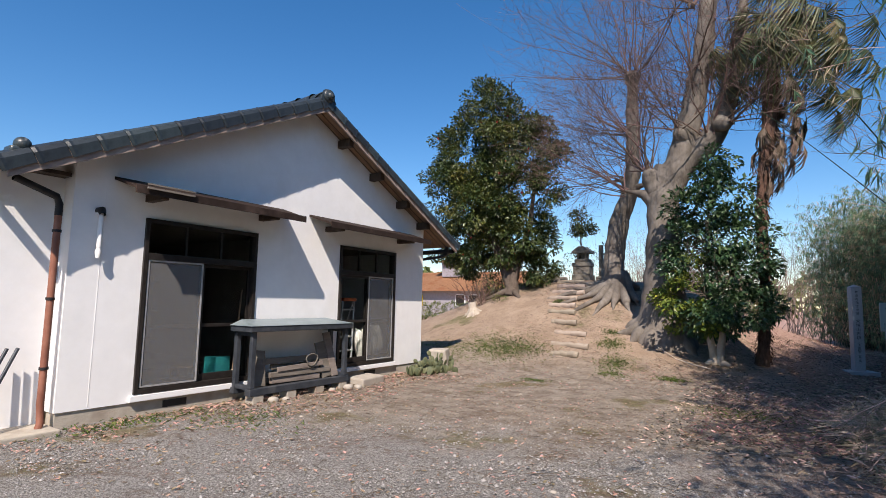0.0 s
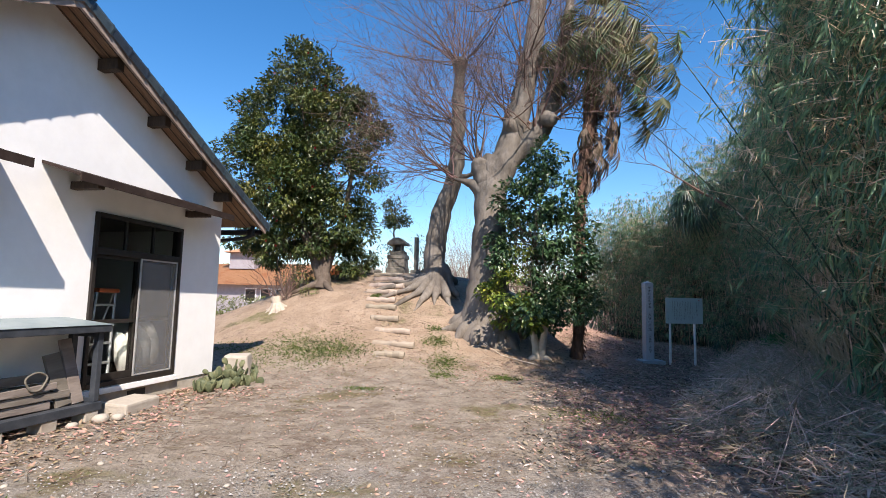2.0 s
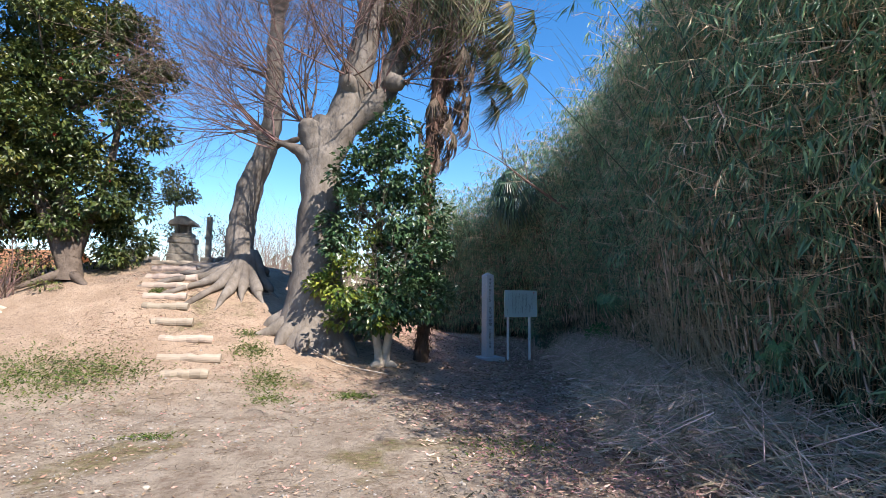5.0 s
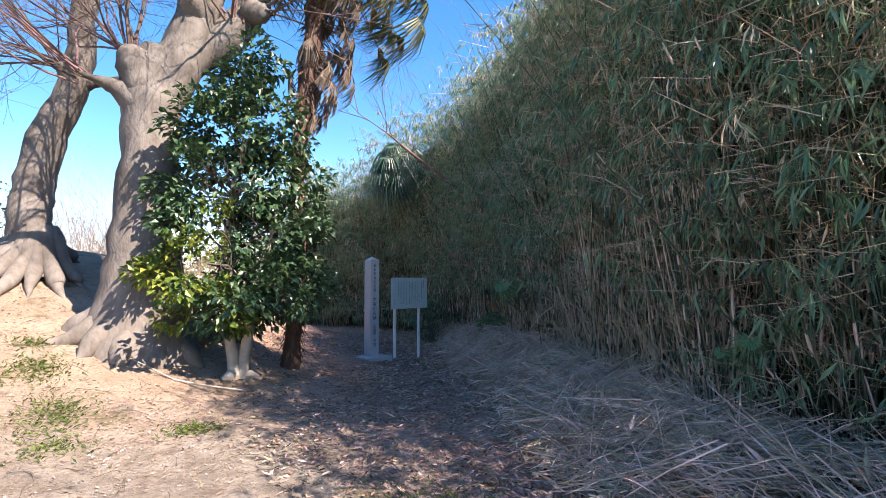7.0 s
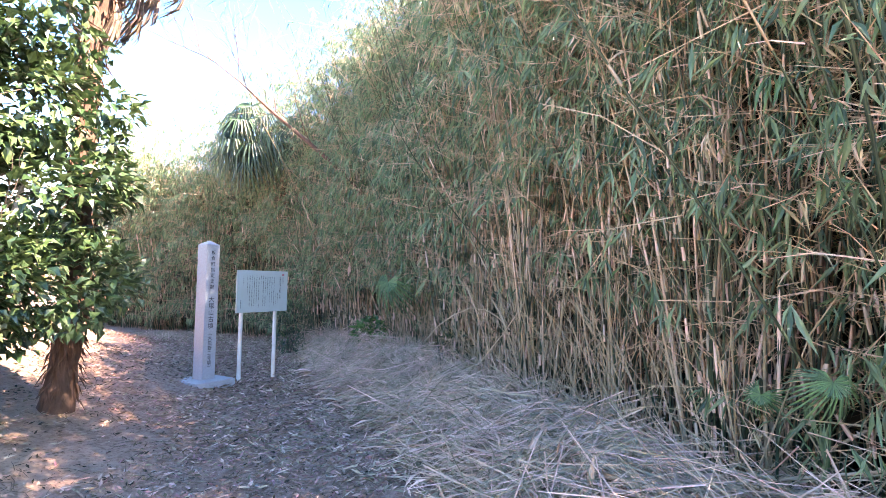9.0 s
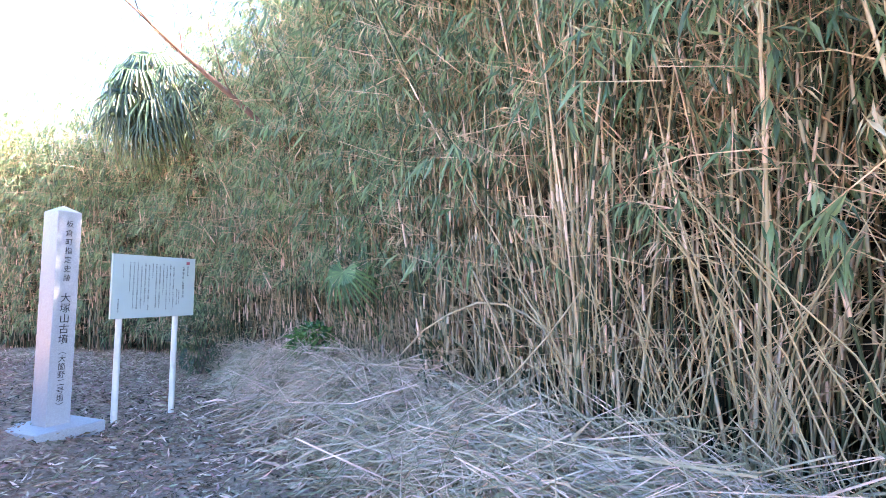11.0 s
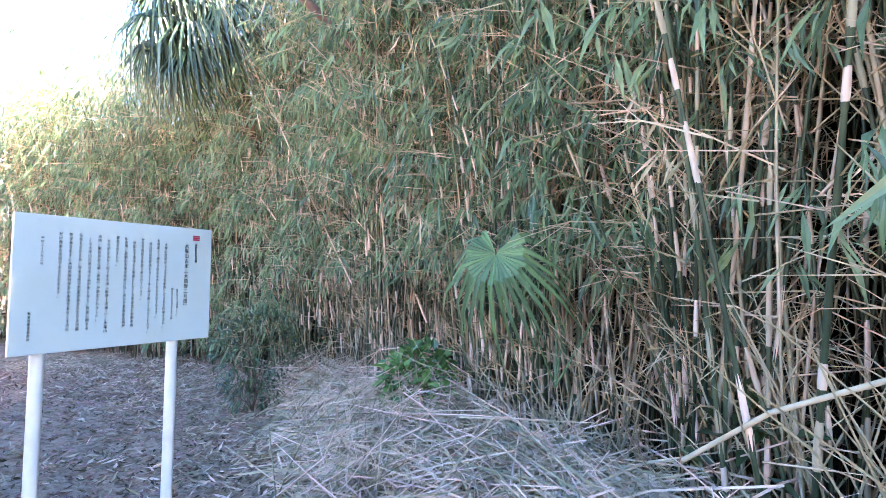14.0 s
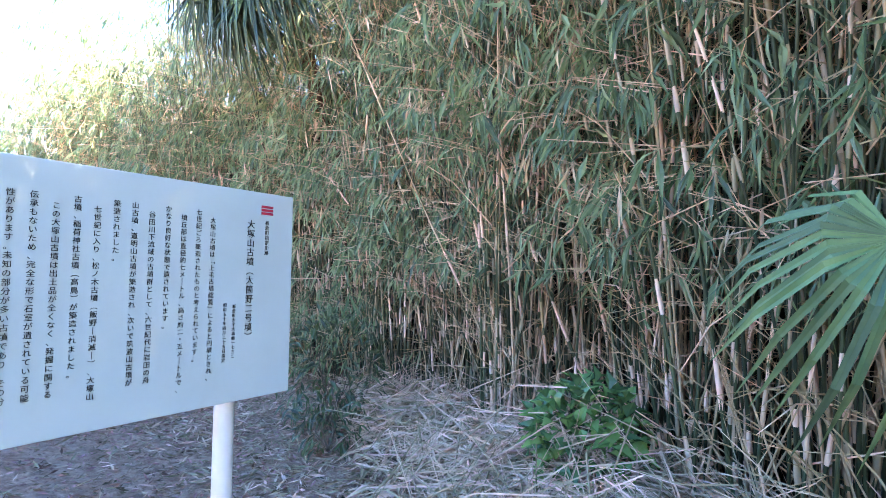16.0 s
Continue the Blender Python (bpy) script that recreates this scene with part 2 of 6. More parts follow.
# dead-leaf brown taken near black, so the thicket's deep shade lies in the colour
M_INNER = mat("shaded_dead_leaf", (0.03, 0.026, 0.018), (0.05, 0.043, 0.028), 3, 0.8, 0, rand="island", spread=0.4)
M_DRYLEAF = mat("dry_bamboo_leaf", (0.45, 0.35, 0.22), (0.62, 0.51, 0.35), 4, 0.7, 0, rand="island", spread=0.35, thin=0.2)
M_CULM = mat("bamboo_culm", (0.022, 0.05, 0.03), (0.085, 0.125, 0.07), 3, 0.36, 0.05, 30, (0.14, 0.125, 0.07), 1.2, 0.6, rand="object", spread=0.4, stretch=(1, 1, 0.4))
M_SHEATH = mat("bamboo_sheath", (0.5, 0.38, 0.28), (0.72, 0.58, 0.45), 5, 0.7, 0.2, 40, (0.42, 0.27, 0.14), 3, rand="island", spread=0.4, stretch=(1, 1, 0.2))
M_DRYCULM = mat("dry_culm", (0.38, 0.29, 0.19), (0.6, 0.48, 0.34), 4, 0.7, 0.1, 30, (0.22, 0.16, 0.1), 1.5, rand="object", spread=0.3, stretch=(1, 1, 0.3))
M_STRAW = mat("bleached_straw", (0.3, 0.218, 0.15), (0.63, 0.49, 0.36), 3, 0.75, 0, rand="island", spread=0.6)
M_LITTER = mat("fallen_leaf", (0.22, 0.14, 0.1), (0.45, 0.31, 0.22), 4, 0.85, 0, rand="island", spread=0.5)
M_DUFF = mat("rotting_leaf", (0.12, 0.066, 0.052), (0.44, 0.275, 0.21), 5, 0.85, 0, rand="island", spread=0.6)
M_GRAVEL = mat("gravel", (0.2, 0.19, 0.175), (0.34, 0.325, 0.3), 9, 0.9, 0.2, 80, rand="island", spread=0.5)
M_GRASS = mat("low_grass", (0.06, 0.1, 0.02), (0.12, 0.16, 0.04), 5, 0.6, 0, rand="island", spread=0.4, thin=0.25)
M_FAN = mat("fan_palm_leaf", (0.065, 0.165, 0.085), (0.12, 0.25, 0.125), 3, 0.5, 0, rand="island", spread=0.3, spec=0.3, thin=0.05)
M_FANTOP = mat("sunlit_palm_leaf", (0.05, 0.075, 0.025), (0.1, 0.11, 0.04), 3, 0.5, 0, rand="island", spread=0.4, spec=0.5, thin=0.2, stain=(0.22, 0.185, 0.08), stain_scale=2.5, stain_at=0.58)
M_FANDEAD = mat("dead_palm_leaf", (0.11, 0.08, 0.058), (0.25, 0.19, 0.14), 4, 0.8, 0, rand="island", spread=0.45)
M_CACTUS = mat("prickly_pear", (0.07, 0.085, 0.045), (0.135, 0.145, 0.075), 10, 0.6, 0.4, 45, (0.3, 0.27, 0.14), 6, 0.6, rand="object", spread=0.25)
M_ORTILE = mat("orange_roof", (0.4, 0.2, 0.1), (0.5, 0.27, 0.15), 5, 0.7, 0.3, 12, (0.4, 0.16, 0.07), 1)
M_GREYWALL = mat("mauve_render", (0.3, 0.27, 0.29), (0.36, 0.33, 0.35), 3, 0.85, 0.1, 40)
M_YELLOW = mat("yellow_board", (0.75, 0.55, 0.03), (0.8, 0.6, 0.05), 5, 0.5, 0.02, 30)
M_LAUREL = mat("laurel_leaf", (0.06, 0.21, 0.07), (0.12, 0.31, 0.11), 4, 0.22, 0, rand="island", spread=0.4, spec=0.55, thin=0.2)
M_HEDGE = mat("hedge_leaf", (0.09, 0.12, 0.035), (0.17, 0.19, 0.06), 3, 0.5, 0, rand="island", spread=0.4, thin=0.2)
M_THICKET = mat("far_twigs", (0.2, 0.15, 0.125), (0.3, 0.235, 0.195), 3, 0.9, 0, rand="island", spread=0.3)
M_REDTIN = mat("dull_red_tin", (0.2, 0.08, 0.07), (0.27, 0.12, 0.1), 5, 0.6, 0.1, 30)


# ---- builders ----
def mesh_np(name, V, F, mats, index=None, smooth=False):
    """A mesh of equal polygons from number arrays."""
    V, F = np.asarray(V, np.float32), np.asarray(F, np.int32)
    me = bpy.data.meshes.new(name)
    n, k = F.shape
    me.vertices.add(len(V))
    me.vertices.foreach_set("co", V.ravel())
    me.loops.add(n * k)
    me.loops.foreach_set("vertex_index", F.ravel())
    me.polygons.add(n)
    me.polygons.foreach_set("loop_start", np.arange(0, n * k, k, dtype=np.int32))
    for m in mats:
        me.materials.append(m)
    if index is not None:
        me.polygons.foreach_set("material_index", np.asarray(index, np.int32))
    me.polygons.foreach_set("use_smooth", np.full(n, smooth))
    me.update(calc_edges=True)
    return me


def hang(name, me, parent=None, label="", m=None):
    ob = new(name, me)
    if parent:
        ob.parent = parent
    if m is not None:
        ob.matrix_basis = m
    if label:
        ob["label"] = label
    return ob


def part(name, bm, material, parent=None, label="", smooth=False, m=None):
    """Links a bmesh as one mesh object under a thing or a part."""
    me = bpy.data.meshes.new(name)
    bm.normal_update()
    bm.to_mesh(me)
    bm.free()
    me.materials.append(material)
    if smooth:
        me.polygons.foreach_set("use_smooth", [True] * len(me.polygons))
    return hang(name, me, parent, label, m)


def empty(name, x=0, y=0, z=0, **tags):
    ob = new(name)
    ob.location = (x, y, z)
    return tagged(ob, **tags)


def box(bm, x0, y0, z0, x1, y1, z1, bevel=0.0, m=None):
    vs = bmesh.ops.create_cube(bm, size=1)["verts"]
    for v in vs:
        v.co = Vector((x0 + (v.co.x + 0.5) * (x1 - x0), y0 + (v.co.y + 0.5) * (y1 - y0), z0 + (v.co.z + 0.5) * (z1 - z0)))
    if bevel:
        es = list({e for v in vs for e in v.link_edges})
        vs = bmesh.ops.bevel(bm, geom=es, offset=bevel, segments=2, affect="EDGES", profile=0.6)["verts"]
    if m is not None:
        bmesh.ops.transform(bm, matrix=m, verts=list(vs))
    return bm


def prism_y(bm, x0, x1, ya, yb, za, zb, ta, tb):
    """A slab between x0 and x1 over y from ya to yb, with its bottom from za to zb and its top from ta to tb."""
    v = [bm.verts.new(c) for c in ((x0, ya, za), (x0, yb, zb), (x0, yb, tb), (x0, ya, ta), (x1, ya, za), (x1, yb, zb), (x1, yb, tb), (x1, ya, ta))]
    for f in ((0, 3, 2, 1), (4, 5, 6, 7), (0, 1, 5, 4), (2, 3, 7, 6), (0, 4, 7, 3), (1, 2, 6, 5)):
        bm.faces.new([v[i] for i in f])
    return bm


def tube_arrays(pts, radii, seg=6):
    """Vertices and quads of a tube along pts."""
    P, R = np.asarray(pts, float), np.asarray(radii, float)
    T = np.gradient(P, axis=0)
    T /= np.linalg.norm(T, axis=1)[:, None] + 1e-9
    ref = np.eye(3)[np.argmin(np.abs(T).max(0))]
    A = np.cross(T, ref)
    A /= np.linalg.norm(A, axis=1)[:, None] + 1e-9
    B = np.cross(T, A)
    a = np.linspace(0, 2 * np.pi, seg, endpoint=False)
    V = P[:, None] + R[:, None, None] * (np.cos(a)[None, :, None] * A[:, None] + np.sin(a)[None, :, None] * B[:, None])
    n = len(P)
    i, j = np.meshgrid(np.arange(n - 1), np.arange(seg), indexing="ij")
    q = np.stack([i * seg + j, i * seg + (j + 1) % seg, (i + 1) * seg + (j + 1) % seg, (i + 1) * seg + j], -1).reshape(-1, 4)
    return V.reshape(-1, 3), q


class Pile:
    """Gathers pieces with equal polygons into one mesh."""

    def __init__(self):
        self.V, self.F, self.I, self.n = [], [], [], 0

    def add(self, V, F, index=0):
        self.V.append(V)
        self.F.append(F + self.n)
        self.I.append(np.full(len(F), index))
        self.n += len(V)

    def mesh(self, name, mats, smooth=False):
        return mesh_np(name, np.concatenate(self.V), np.concatenate(self.F), mats, np.concatenate(self.I), smooth)


def tube_part(name, pts, radii, material, parent=None, seg=10, label="", smooth=True):
    V, q = tube_arrays(pts, radii, seg)
    return hang(name, mesh_np(name, V, q, [material], None, smooth), parent, label)


def unit(A):
    return A / (np.linalg.norm(A, axis=-1, keepdims=True) + 1e-9)


def leaves(P, D, N, length, width, fold=0.25, bend=0.15):
    """Folded blades at P that point along D, with N as their upper side: 5 vertices and 4 triangles each."""
    D = unit(D)
    S = unit(np.cross(D, N))
    U = np.cross(S, D)
    l, w = length[:, None], width[:, None]
    mid = P + D * l * 0.45
    V = np.stack([P, mid - S * w * 0.5 + U * w * fold, mid + S * w * 0.5 + U * w * fold, mid, P + D * l - U * l * bend], 1)
    k = np.arange(len(P))[:, None, None] * 5
    F = np.array([[0, 3, 1], [0, 2, 3], [1, 3, 4], [3, 2, 4]])[None] + k
    return V.reshape(-1, 3), F.reshape(-1, 3)


def fan_frond(rng, blades=26, size=0.7, droop=0.35, spread=155):
    """Vertices and triangles of one fan-shaped palm leaf that opens along +y from the origin, upper side +z."""
    V, F, n = [], [], 0
    for i in range(blades):
        a = radians((i / (blades - 1) - 0.5) * 2 * spread) + rng.uniform(-0.03, 0.03)
        l = size * (1.0 - 0.22 * abs(i / (blades - 1) - 0.5) * 2) * rng.uniform(0.88, 1.08)
        d, s = np.array([math.sin(a), math.cos(a), 0]), np.array([math.cos(a), -math.sin(a), 0])
        w = size * 0.055
        base = n
        for u, wf in ((0.02, 0.25), (0.4, 1.0), (0.75, 0.8), (1.0, 0.06)):
            z = -droop * size * max(0, u - 0.35) ** 2 * 2.2 * rng.uniform(0.8, 1.25) + 0.12 * size * u
            c = d * l * u + np.array([0, 0, z])
            V += [c - s * w * wf * 0.5, c + np.array([0, 0, -w * 0.35 * wf]), c + s * w * wf * 0.5]
            n += 3
        for k in range(3):
            b = base + k * 3
            for q in (0, 1):
                F += [[b + q, b + q + 1, b + q + 4], [b + q, b + q + 4, b + q + 3]]
    return np.array(V), np.array(F)


def moved(V, m):
    a = np.array(m)
    return V @ a[:3, :3].T + a[:3, 3]


def fan_pose(p, d, up=(0, 0, 1), tilt=0.0):
    """Pose that carries a frond's +y along d and its +z towards up."""
    y = Vector(d).normalized()
    x = y.cross(Vector(up))
    x = Vector((1, 0, 0)) if x.length < 1e-4 else x.normalized()
    z = x.cross(y)
    r = Matrix((x, y, z)).transposed().to_4x4()
    return Matrix.Translation(p) @ r @ pose(0, 0, 0, tilt)


def grow(rng, pile, p, d, length, radius, level, wander=0.25, up=0.12, kids=4, seg=5, shrink=0.62, tips=None):
    """Adds a branch with its side branches to the pile."""
    n = 5 if level > 0 else 4
    pts, rr, dd = [np.array(p, float)], [radius], np.array(d, float)
    for i in range(n):
        dd = unit(dd + rng.normal(0, wander, 3) + np.array([0, 0, up]))
        pts.append(pts[-1] + dd * length / n)
        rr.append(max(radius * (1 - 0.75 * (i + 1) / n), 0.0025))
    V, q = tube_arrays(pts, rr, seg if level > 1 else 3)
    pile.add(V, q)
    if tips is not None and level == 0:
        tips.append((pts[-1], dd))
    if level > 0:
        for k in range(kids):
            u = rng.uniform(0.25, 1.0)
            i = min(int(u * n), n - 1)
            base = pts[i] + (pts[i + 1] - pts[i]) * (u * n - i)
            side = unit(rng.normal(0, 1, 3))
            nd = unit(unit(pts[i + 1] - pts[i]) * 0.75 + side * 0.75 + np.array([0, 0, up]))
            grow(rng, pile, base, nd, length * shrink * rng.uniform(0.7, 1.15), max(rr[i] * 0.5, 0.003), level - 1, wander, up, kids, seg, shrink, tips)


# ---- ground ----
PROFILE_R = (0, 2, 3, 4, 5, 6, 7, 8, 9, 10.2)
PROFILE_Z = (2.5, 2.45, 2.3, 1.95, 1.45, 1.0, 0.62, 0.28, 0.06, 0)
MOUND = (0.7, 10.2)


def height(x, y):
    """The ground's height: a round burial mound in a flat yard."""
    r = np.hypot(np.asarray(x, float) - MOUND[0], np.asarray(y, float) - MOUND[1])
    return sum(np.interp(r + o, PROFILE_R, PROFILE_Z) for o in (-0.4, -0.2, 0, 0.2, 0.4)) / 5


def grove_front(y):
    """How far east the culms of the grove begin at y."""
    return np.interp(y, (-16, -9, -5, -2.5, -0.5, 1, 2.6, 4, 5.3, 8, 11, 14, 17, 19, 23), (10.2, 9.9, 9.8, 9.8, 10.15, 10.65, 11.15, 11.65, 12.05, 12.5, 12.4, 11.2, 9.7, 8.6, 8.0))


def straw_edge(y):
    """How far east the bank of cut straw begins at y."""
    return np.interp(y, (-6, -3, -1.3, -0.4, 0.9, 2.3, 4, 5.2, 6.4, 7.5, 8.9, 11, 14), (8.4, 7.9, 7.7, 7.95, 8.65, 9.3, 9.75, 10.05, 10.65, 11.15, 11.6, 12.0, 11.2))


def surface_z(x, y):
    """The ground's height with the bank of straw and litter along the grove."""
    x, y = np.asarray(x, float), np.asarray(y, float)
    e = straw_edge(y)
    w = np.maximum(grove_front(y) + 0.35 - e, 0.3)
    u = np.clip((x - e) / w, 0, 1)
    wave = 0.78 + 0.22 * np.sin(y * 1.7 + 0.6) * np.sin(y * 0.9 + x)
    bank = np.where(u < 0.55, np.sin(np.clip(u / 0.55, 0, 1) * np.pi / 2), 1 - 0.72 * (np.clip((u - 0.55) / 0.45, 0, 1)) ** 1.3)
    return height(x, y) + 0.36 * bank * wave * np.clip(w / 1.8, 0.25, 1) * np.clip((13 - y) / 3, 0, 1) * np.clip((y + 8) / 3, 0, 1)


def build_ground():
    def axis(lo, hi, step, far):
        mid = np.arange(lo, hi + 1e-6, step)
        g = step * 1.25 ** np.arange(1, 45)
        g = np.cumsum(g)
        g = g[g < far]
        return np.concatenate([lo - g[::-1], mid, hi + g])
    xs, ys = axis(-4, 13, 0.11, 900), axis(-11, 16, 0.11, 900)
    X, Y = np.meshgrid(xs, ys)
    Z = height(X, Y)
    near = (np.abs(X - 4) < 16) & (np.abs(Y - 3) < 20)
    bump = np.zeros_like(Z)
    for k, (i, j) in enumerate(zip(*np.where(near))):
        x, y = X[i, j], Y[i, j]
        bump[i, j] = 0.035 * noise.noise((x * 0.7, y * 0.7, 0)) + 0.018 * noise.noise((x * 2.6, y * 2.6, 4)) + 0.012 * noise.noise((x * 7, y * 7, 9))
    keep = np.clip((X - 0.2) / 0.6, 0, 1) + np.clip((Y - 0.5) / 0.6, 0, 1)
    Z = Z + bump * np.clip(keep, 0, 1)
    # banked earth and fallen straw by the grove
    Z = Z + surface_z(X, Y) - height(X, Y)
    n, k = X.shape
    i, j = np.meshgrid(np.arange(n - 1), np.arange(k - 1), indexing="ij")
    F = np.stack([i * k + j, i * k + j + 1, (i + 1) * k + j + 1, (i + 1) * k + j], -1).reshape(-1, 4)
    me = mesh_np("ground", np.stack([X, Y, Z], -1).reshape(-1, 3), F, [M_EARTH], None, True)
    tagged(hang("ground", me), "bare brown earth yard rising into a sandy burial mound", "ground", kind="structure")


build_ground()

# ---- house ----
Y0, Y1, MID, APEX, SLOPE, OVER = -7.28, 0.0, -3.64, 5.04, 0.4816, 0.45
W1, W2, SILL, HEAD = (-6.41, -4.63), (-2.74, -1.04), 0.28, 2.62


def roof_z(y):
    return APEX - abs(y - MID) * SLOPE


def build_house():
    house = empty("house", 0, 0, 0, label="single-storey white house with a dark tiled gable roof", category="house")
    # gable wall in strips round the two openings
    bm = bmesh.new()
    T, B = 0.0, -0.16
    zb = 0.18
    for ya, yb, za, zt in ((Y0, W1[0], zb, 0), (W1[1], MID, zb, 0), (MID, W2[0], zb, 0), (W2[1], Y1, zb, 0), (*W1, HEAD, 0), (*W2, HEAD, 0), (*W1, zb, SILL), (*W2, zb, SILL)):
        prism_y(bm, B, T, ya, yb, za, za, zt or roof_z(ya), zt or roof_z(yb))
    bmesh.ops.remove_doubles(bm, verts=bm.verts, dist=0.001)
    part("gable_wall", bm, M_WALL, house, "white siding gable wall")
    bm = bmesh.new()
    box(bm, -9, Y1 - 0.16, zb, -0.16, Y1, 3.3)
    box(bm, -9, Y0, zb, -0.16, Y0 + 0.16, 3.3)
    box(bm, -9.16, Y0, zb, -9, Y1, 4.4)
    part("side_wall", bm, M_WALL, house)
    bm = bmesh.new()
    box(bm, -9.1, Y0 + 0.02, -0.3, -0.02, Y1 - 0.02, 0.178)
    part("foundation", bm, M_CONC, house, "stained concrete footing")
    for y in (-5.82, -1.75):
        bm = bmesh.new()
        box(bm, -0.04, y - 0.17, 0.055, -0.012, y + 0.17, 0.15)
        part("floor_vent", bm, M_BLACK, house, "dark underfloor vent")
    bm = bmesh.new()
    box(bm, -0.004, -6.934, 0.2, 0.003, -6.926, 2.9)
    part("joint_strip", bm, M_WALL, house)
    # roof slabs
    for side in (-1, 1):
        bm = bmesh.new()
        ye = MID + side * 4.42
        ya, yb = sorted((MID, ye))
        za, zbb = roof_z(ya), roof_z(yb)
        prism_y(bm, -9.6, OVER - 0.04, ya, yb, za + 0.0, zbb + 0.0, za + 0.05, zbb + 0.05)
        part("roof_deck", bm, M_SOFFIT, house, "brown boarded soffit")
        bm = bmesh.new()
        prism_y(bm, OVER - 0.035, OVER, ya, yb, za - 0.13, zbb - 0.13, za + 0.05, zbb + 0.05)
        part("bargeboard", bm, M_BARGE, house, "dusty brown bargeboard")
        # boards of the soffit
        bm = bmesh.new()
        for k in range(3):
            x0 = 0.02 + k * 0.13
            prism_y(bm, x0, x0 + 0.012, ya, yb, za - 0.01, zbb - 0.01, za + 0.002, zbb + 0.002)
        part("soffit_batten", bm, M_BEAM, house)
        # wavy tile field
        yy = np.linspace(0, 4.46, 14 * 8 + 1)
        xx = np.linspace(-9.6, OVER - 0.1, 36 * 6 + 1)
        X, S = np.meshgrid(xx, yy)
        wave = 0.03 * np.cos(X / 0.275 * 2 * np.pi)
        step = 0.028 * (1 - (S / 0.31) % 1.0)
        Z = APEX - S * SLOPE + 0.08 + wave - step + 0.028
        Yv = MID + side * S
        n, k = X.shape
        i, j = np.meshgrid(np.arange(n - 1), np.arange(k - 1), indexing="ij")
        F = np.stack([i * k + j, i * k + j + 1, (i + 1) * k + j + 1, (i + 1) * k + j], -1).reshape(-1, 4)
        hang("tile_field", mesh_np("tile_field", np.stack([X, Yv, Z], -1).reshape(-1, 3), F, [M_TILE], None, True), house)
        # verge tiles
        ang = math.atan(SLOPE)
        bm = bmesh.new()
        prof = [(-0.16, 0.02), (-0.12, 0.08), (-0.06, 0.118), (0.0, 0.122), (0.055, 0.095), (0.085, 0.04), (0.088, -0.085)]
        rows = []
        for s, g in ((0.0, 1.0), (0.035, 1.08), (0.07, 1.0), (0.34, 0.92)):
            rows.append([bm.verts.new((x * g, s, z * g)) for x, z in prof])
        low = [[bm.verts.new((v.co.x * 0.9, v.co.y, v.co.z * 0.8 - 0.012)) for v in r] for r in (rows[0], rows[-1])]
        for r1, r2 in zip(rows, rows[1:]):
            for i in range(len(prof) - 1):
                bm.faces.new((r1[i], r1[i + 1], r2[i + 1], r2[i]))
        for r, l in ((rows[0], low[0]), (rows[-1], low[1])):
            for i in range(len(prof) - 1):
                bm.faces.new((r[i], l[i], l[i + 1], r[i + 1]))
        me = bpy.data.meshes.new("verge_tile")
        bm.normal_update()
        bm.to_mesh(me)
        bm.free()
        me.materials.append(M_TILE)
        for k in range(15):
            s = 4.52 - k * 0.312
            y = MID + side * s
            z = APEX - s * SLOPE + 0.035
            # the lip lies at the lower end
            rz = 180 if side > 0 else 0
            ob = hang("verge_tile", me, house, m=Matrix.Translation((OVER - 0.06, y, z)) @ (pose(0, 0, 0, math.degrees(ang) + 2.2) if side < 0 else pose(0, 0, 0, -math.degrees(ang) - 2.2) @ Matrix.Scale(-1, 4, (0, 1, 0))))
    # ridge
    for k in range(26):
        V, q = tube_arrays([(0.46 - k * 0.38, MID, APEX + 0.15), (0.43 - k * 0.38, MID, APEX + 0.15), (0.06 - k * 0.38, MID, APEX + 0.145)], (0.125, 0.11, 0.095), 12)
        hang("ridge_tile", mesh_np("ridge_tile", V, q, [M_TILE], None, True), house)
    bm = bmesh.new()
    box(bm, -9.5, MID - 0.11, APEX + 0.0, 0.42, MID + 0.11, APEX + 0.12)
    part("ridge_base", bm, M_TILE, house)
    bm = bmesh.new()
    bmesh.ops.create_cone(bm, cap_ends=True, segments=16, radius1=0.14, radius2=0.11, depth=0.07, matrix=pose(0.47, MID, APEX + 0.15, 0, 90, 0))
    bmesh.ops.create_uvsphere(bm, u_segments=12, v_segments=8, radius=0.07, matrix=pose(0.5, MID, APEX + 0.15))
    part("ridge_end_tile", bm, M_TILE, house, "dark round ridge-end ornament", True)
    bm = bmesh.new()
    bmesh.ops.create_uvsphere(bm, u_segments=14, v_segments=10, radius=0.085, matrix=pose(0.36, MID - 4.3, roof_z(MID - 4.3) + 0.2))
    box(bm, 0.2, MID - 4.42, roof_z(MID - 4.3) + 0.08, 0.42, MID - 4.2, roof_z(MID - 4.3) + 0.17, 0.03)
    part("eave_end_tile", bm, M_TILE, house, "knobbed eave-corner tile", True)
    # purlins
    for d in (0.78, 1.72, 2.62, 3.4):
        for side in (1,):
            y = MID + side * d
            bm = bmesh.new()
            box(bm, 0.002, y - 0.06, roof_z(y) - 0.17, 0.31, y + 0.06, roof_z(y) - 0.015, 0.008)
            part("purlin", bm, M_BEAM, house, "dark purlin end")
    # gutters along both eaves and their pipes
    for side in (-1, 1):
        ye, ze = MID + side * 4.5, roof_z(MID + side * 4.5) - 0.02
        V, q = tube_arrays([(0.3, ye, ze - 0.03), (-9.5, ye, ze - 0.1)], (0.055, 0.055), 10)
        hang("gutter", mesh_np("gutter", V, q, [M_BLACK], None, True), house, "dark eaves gutter")
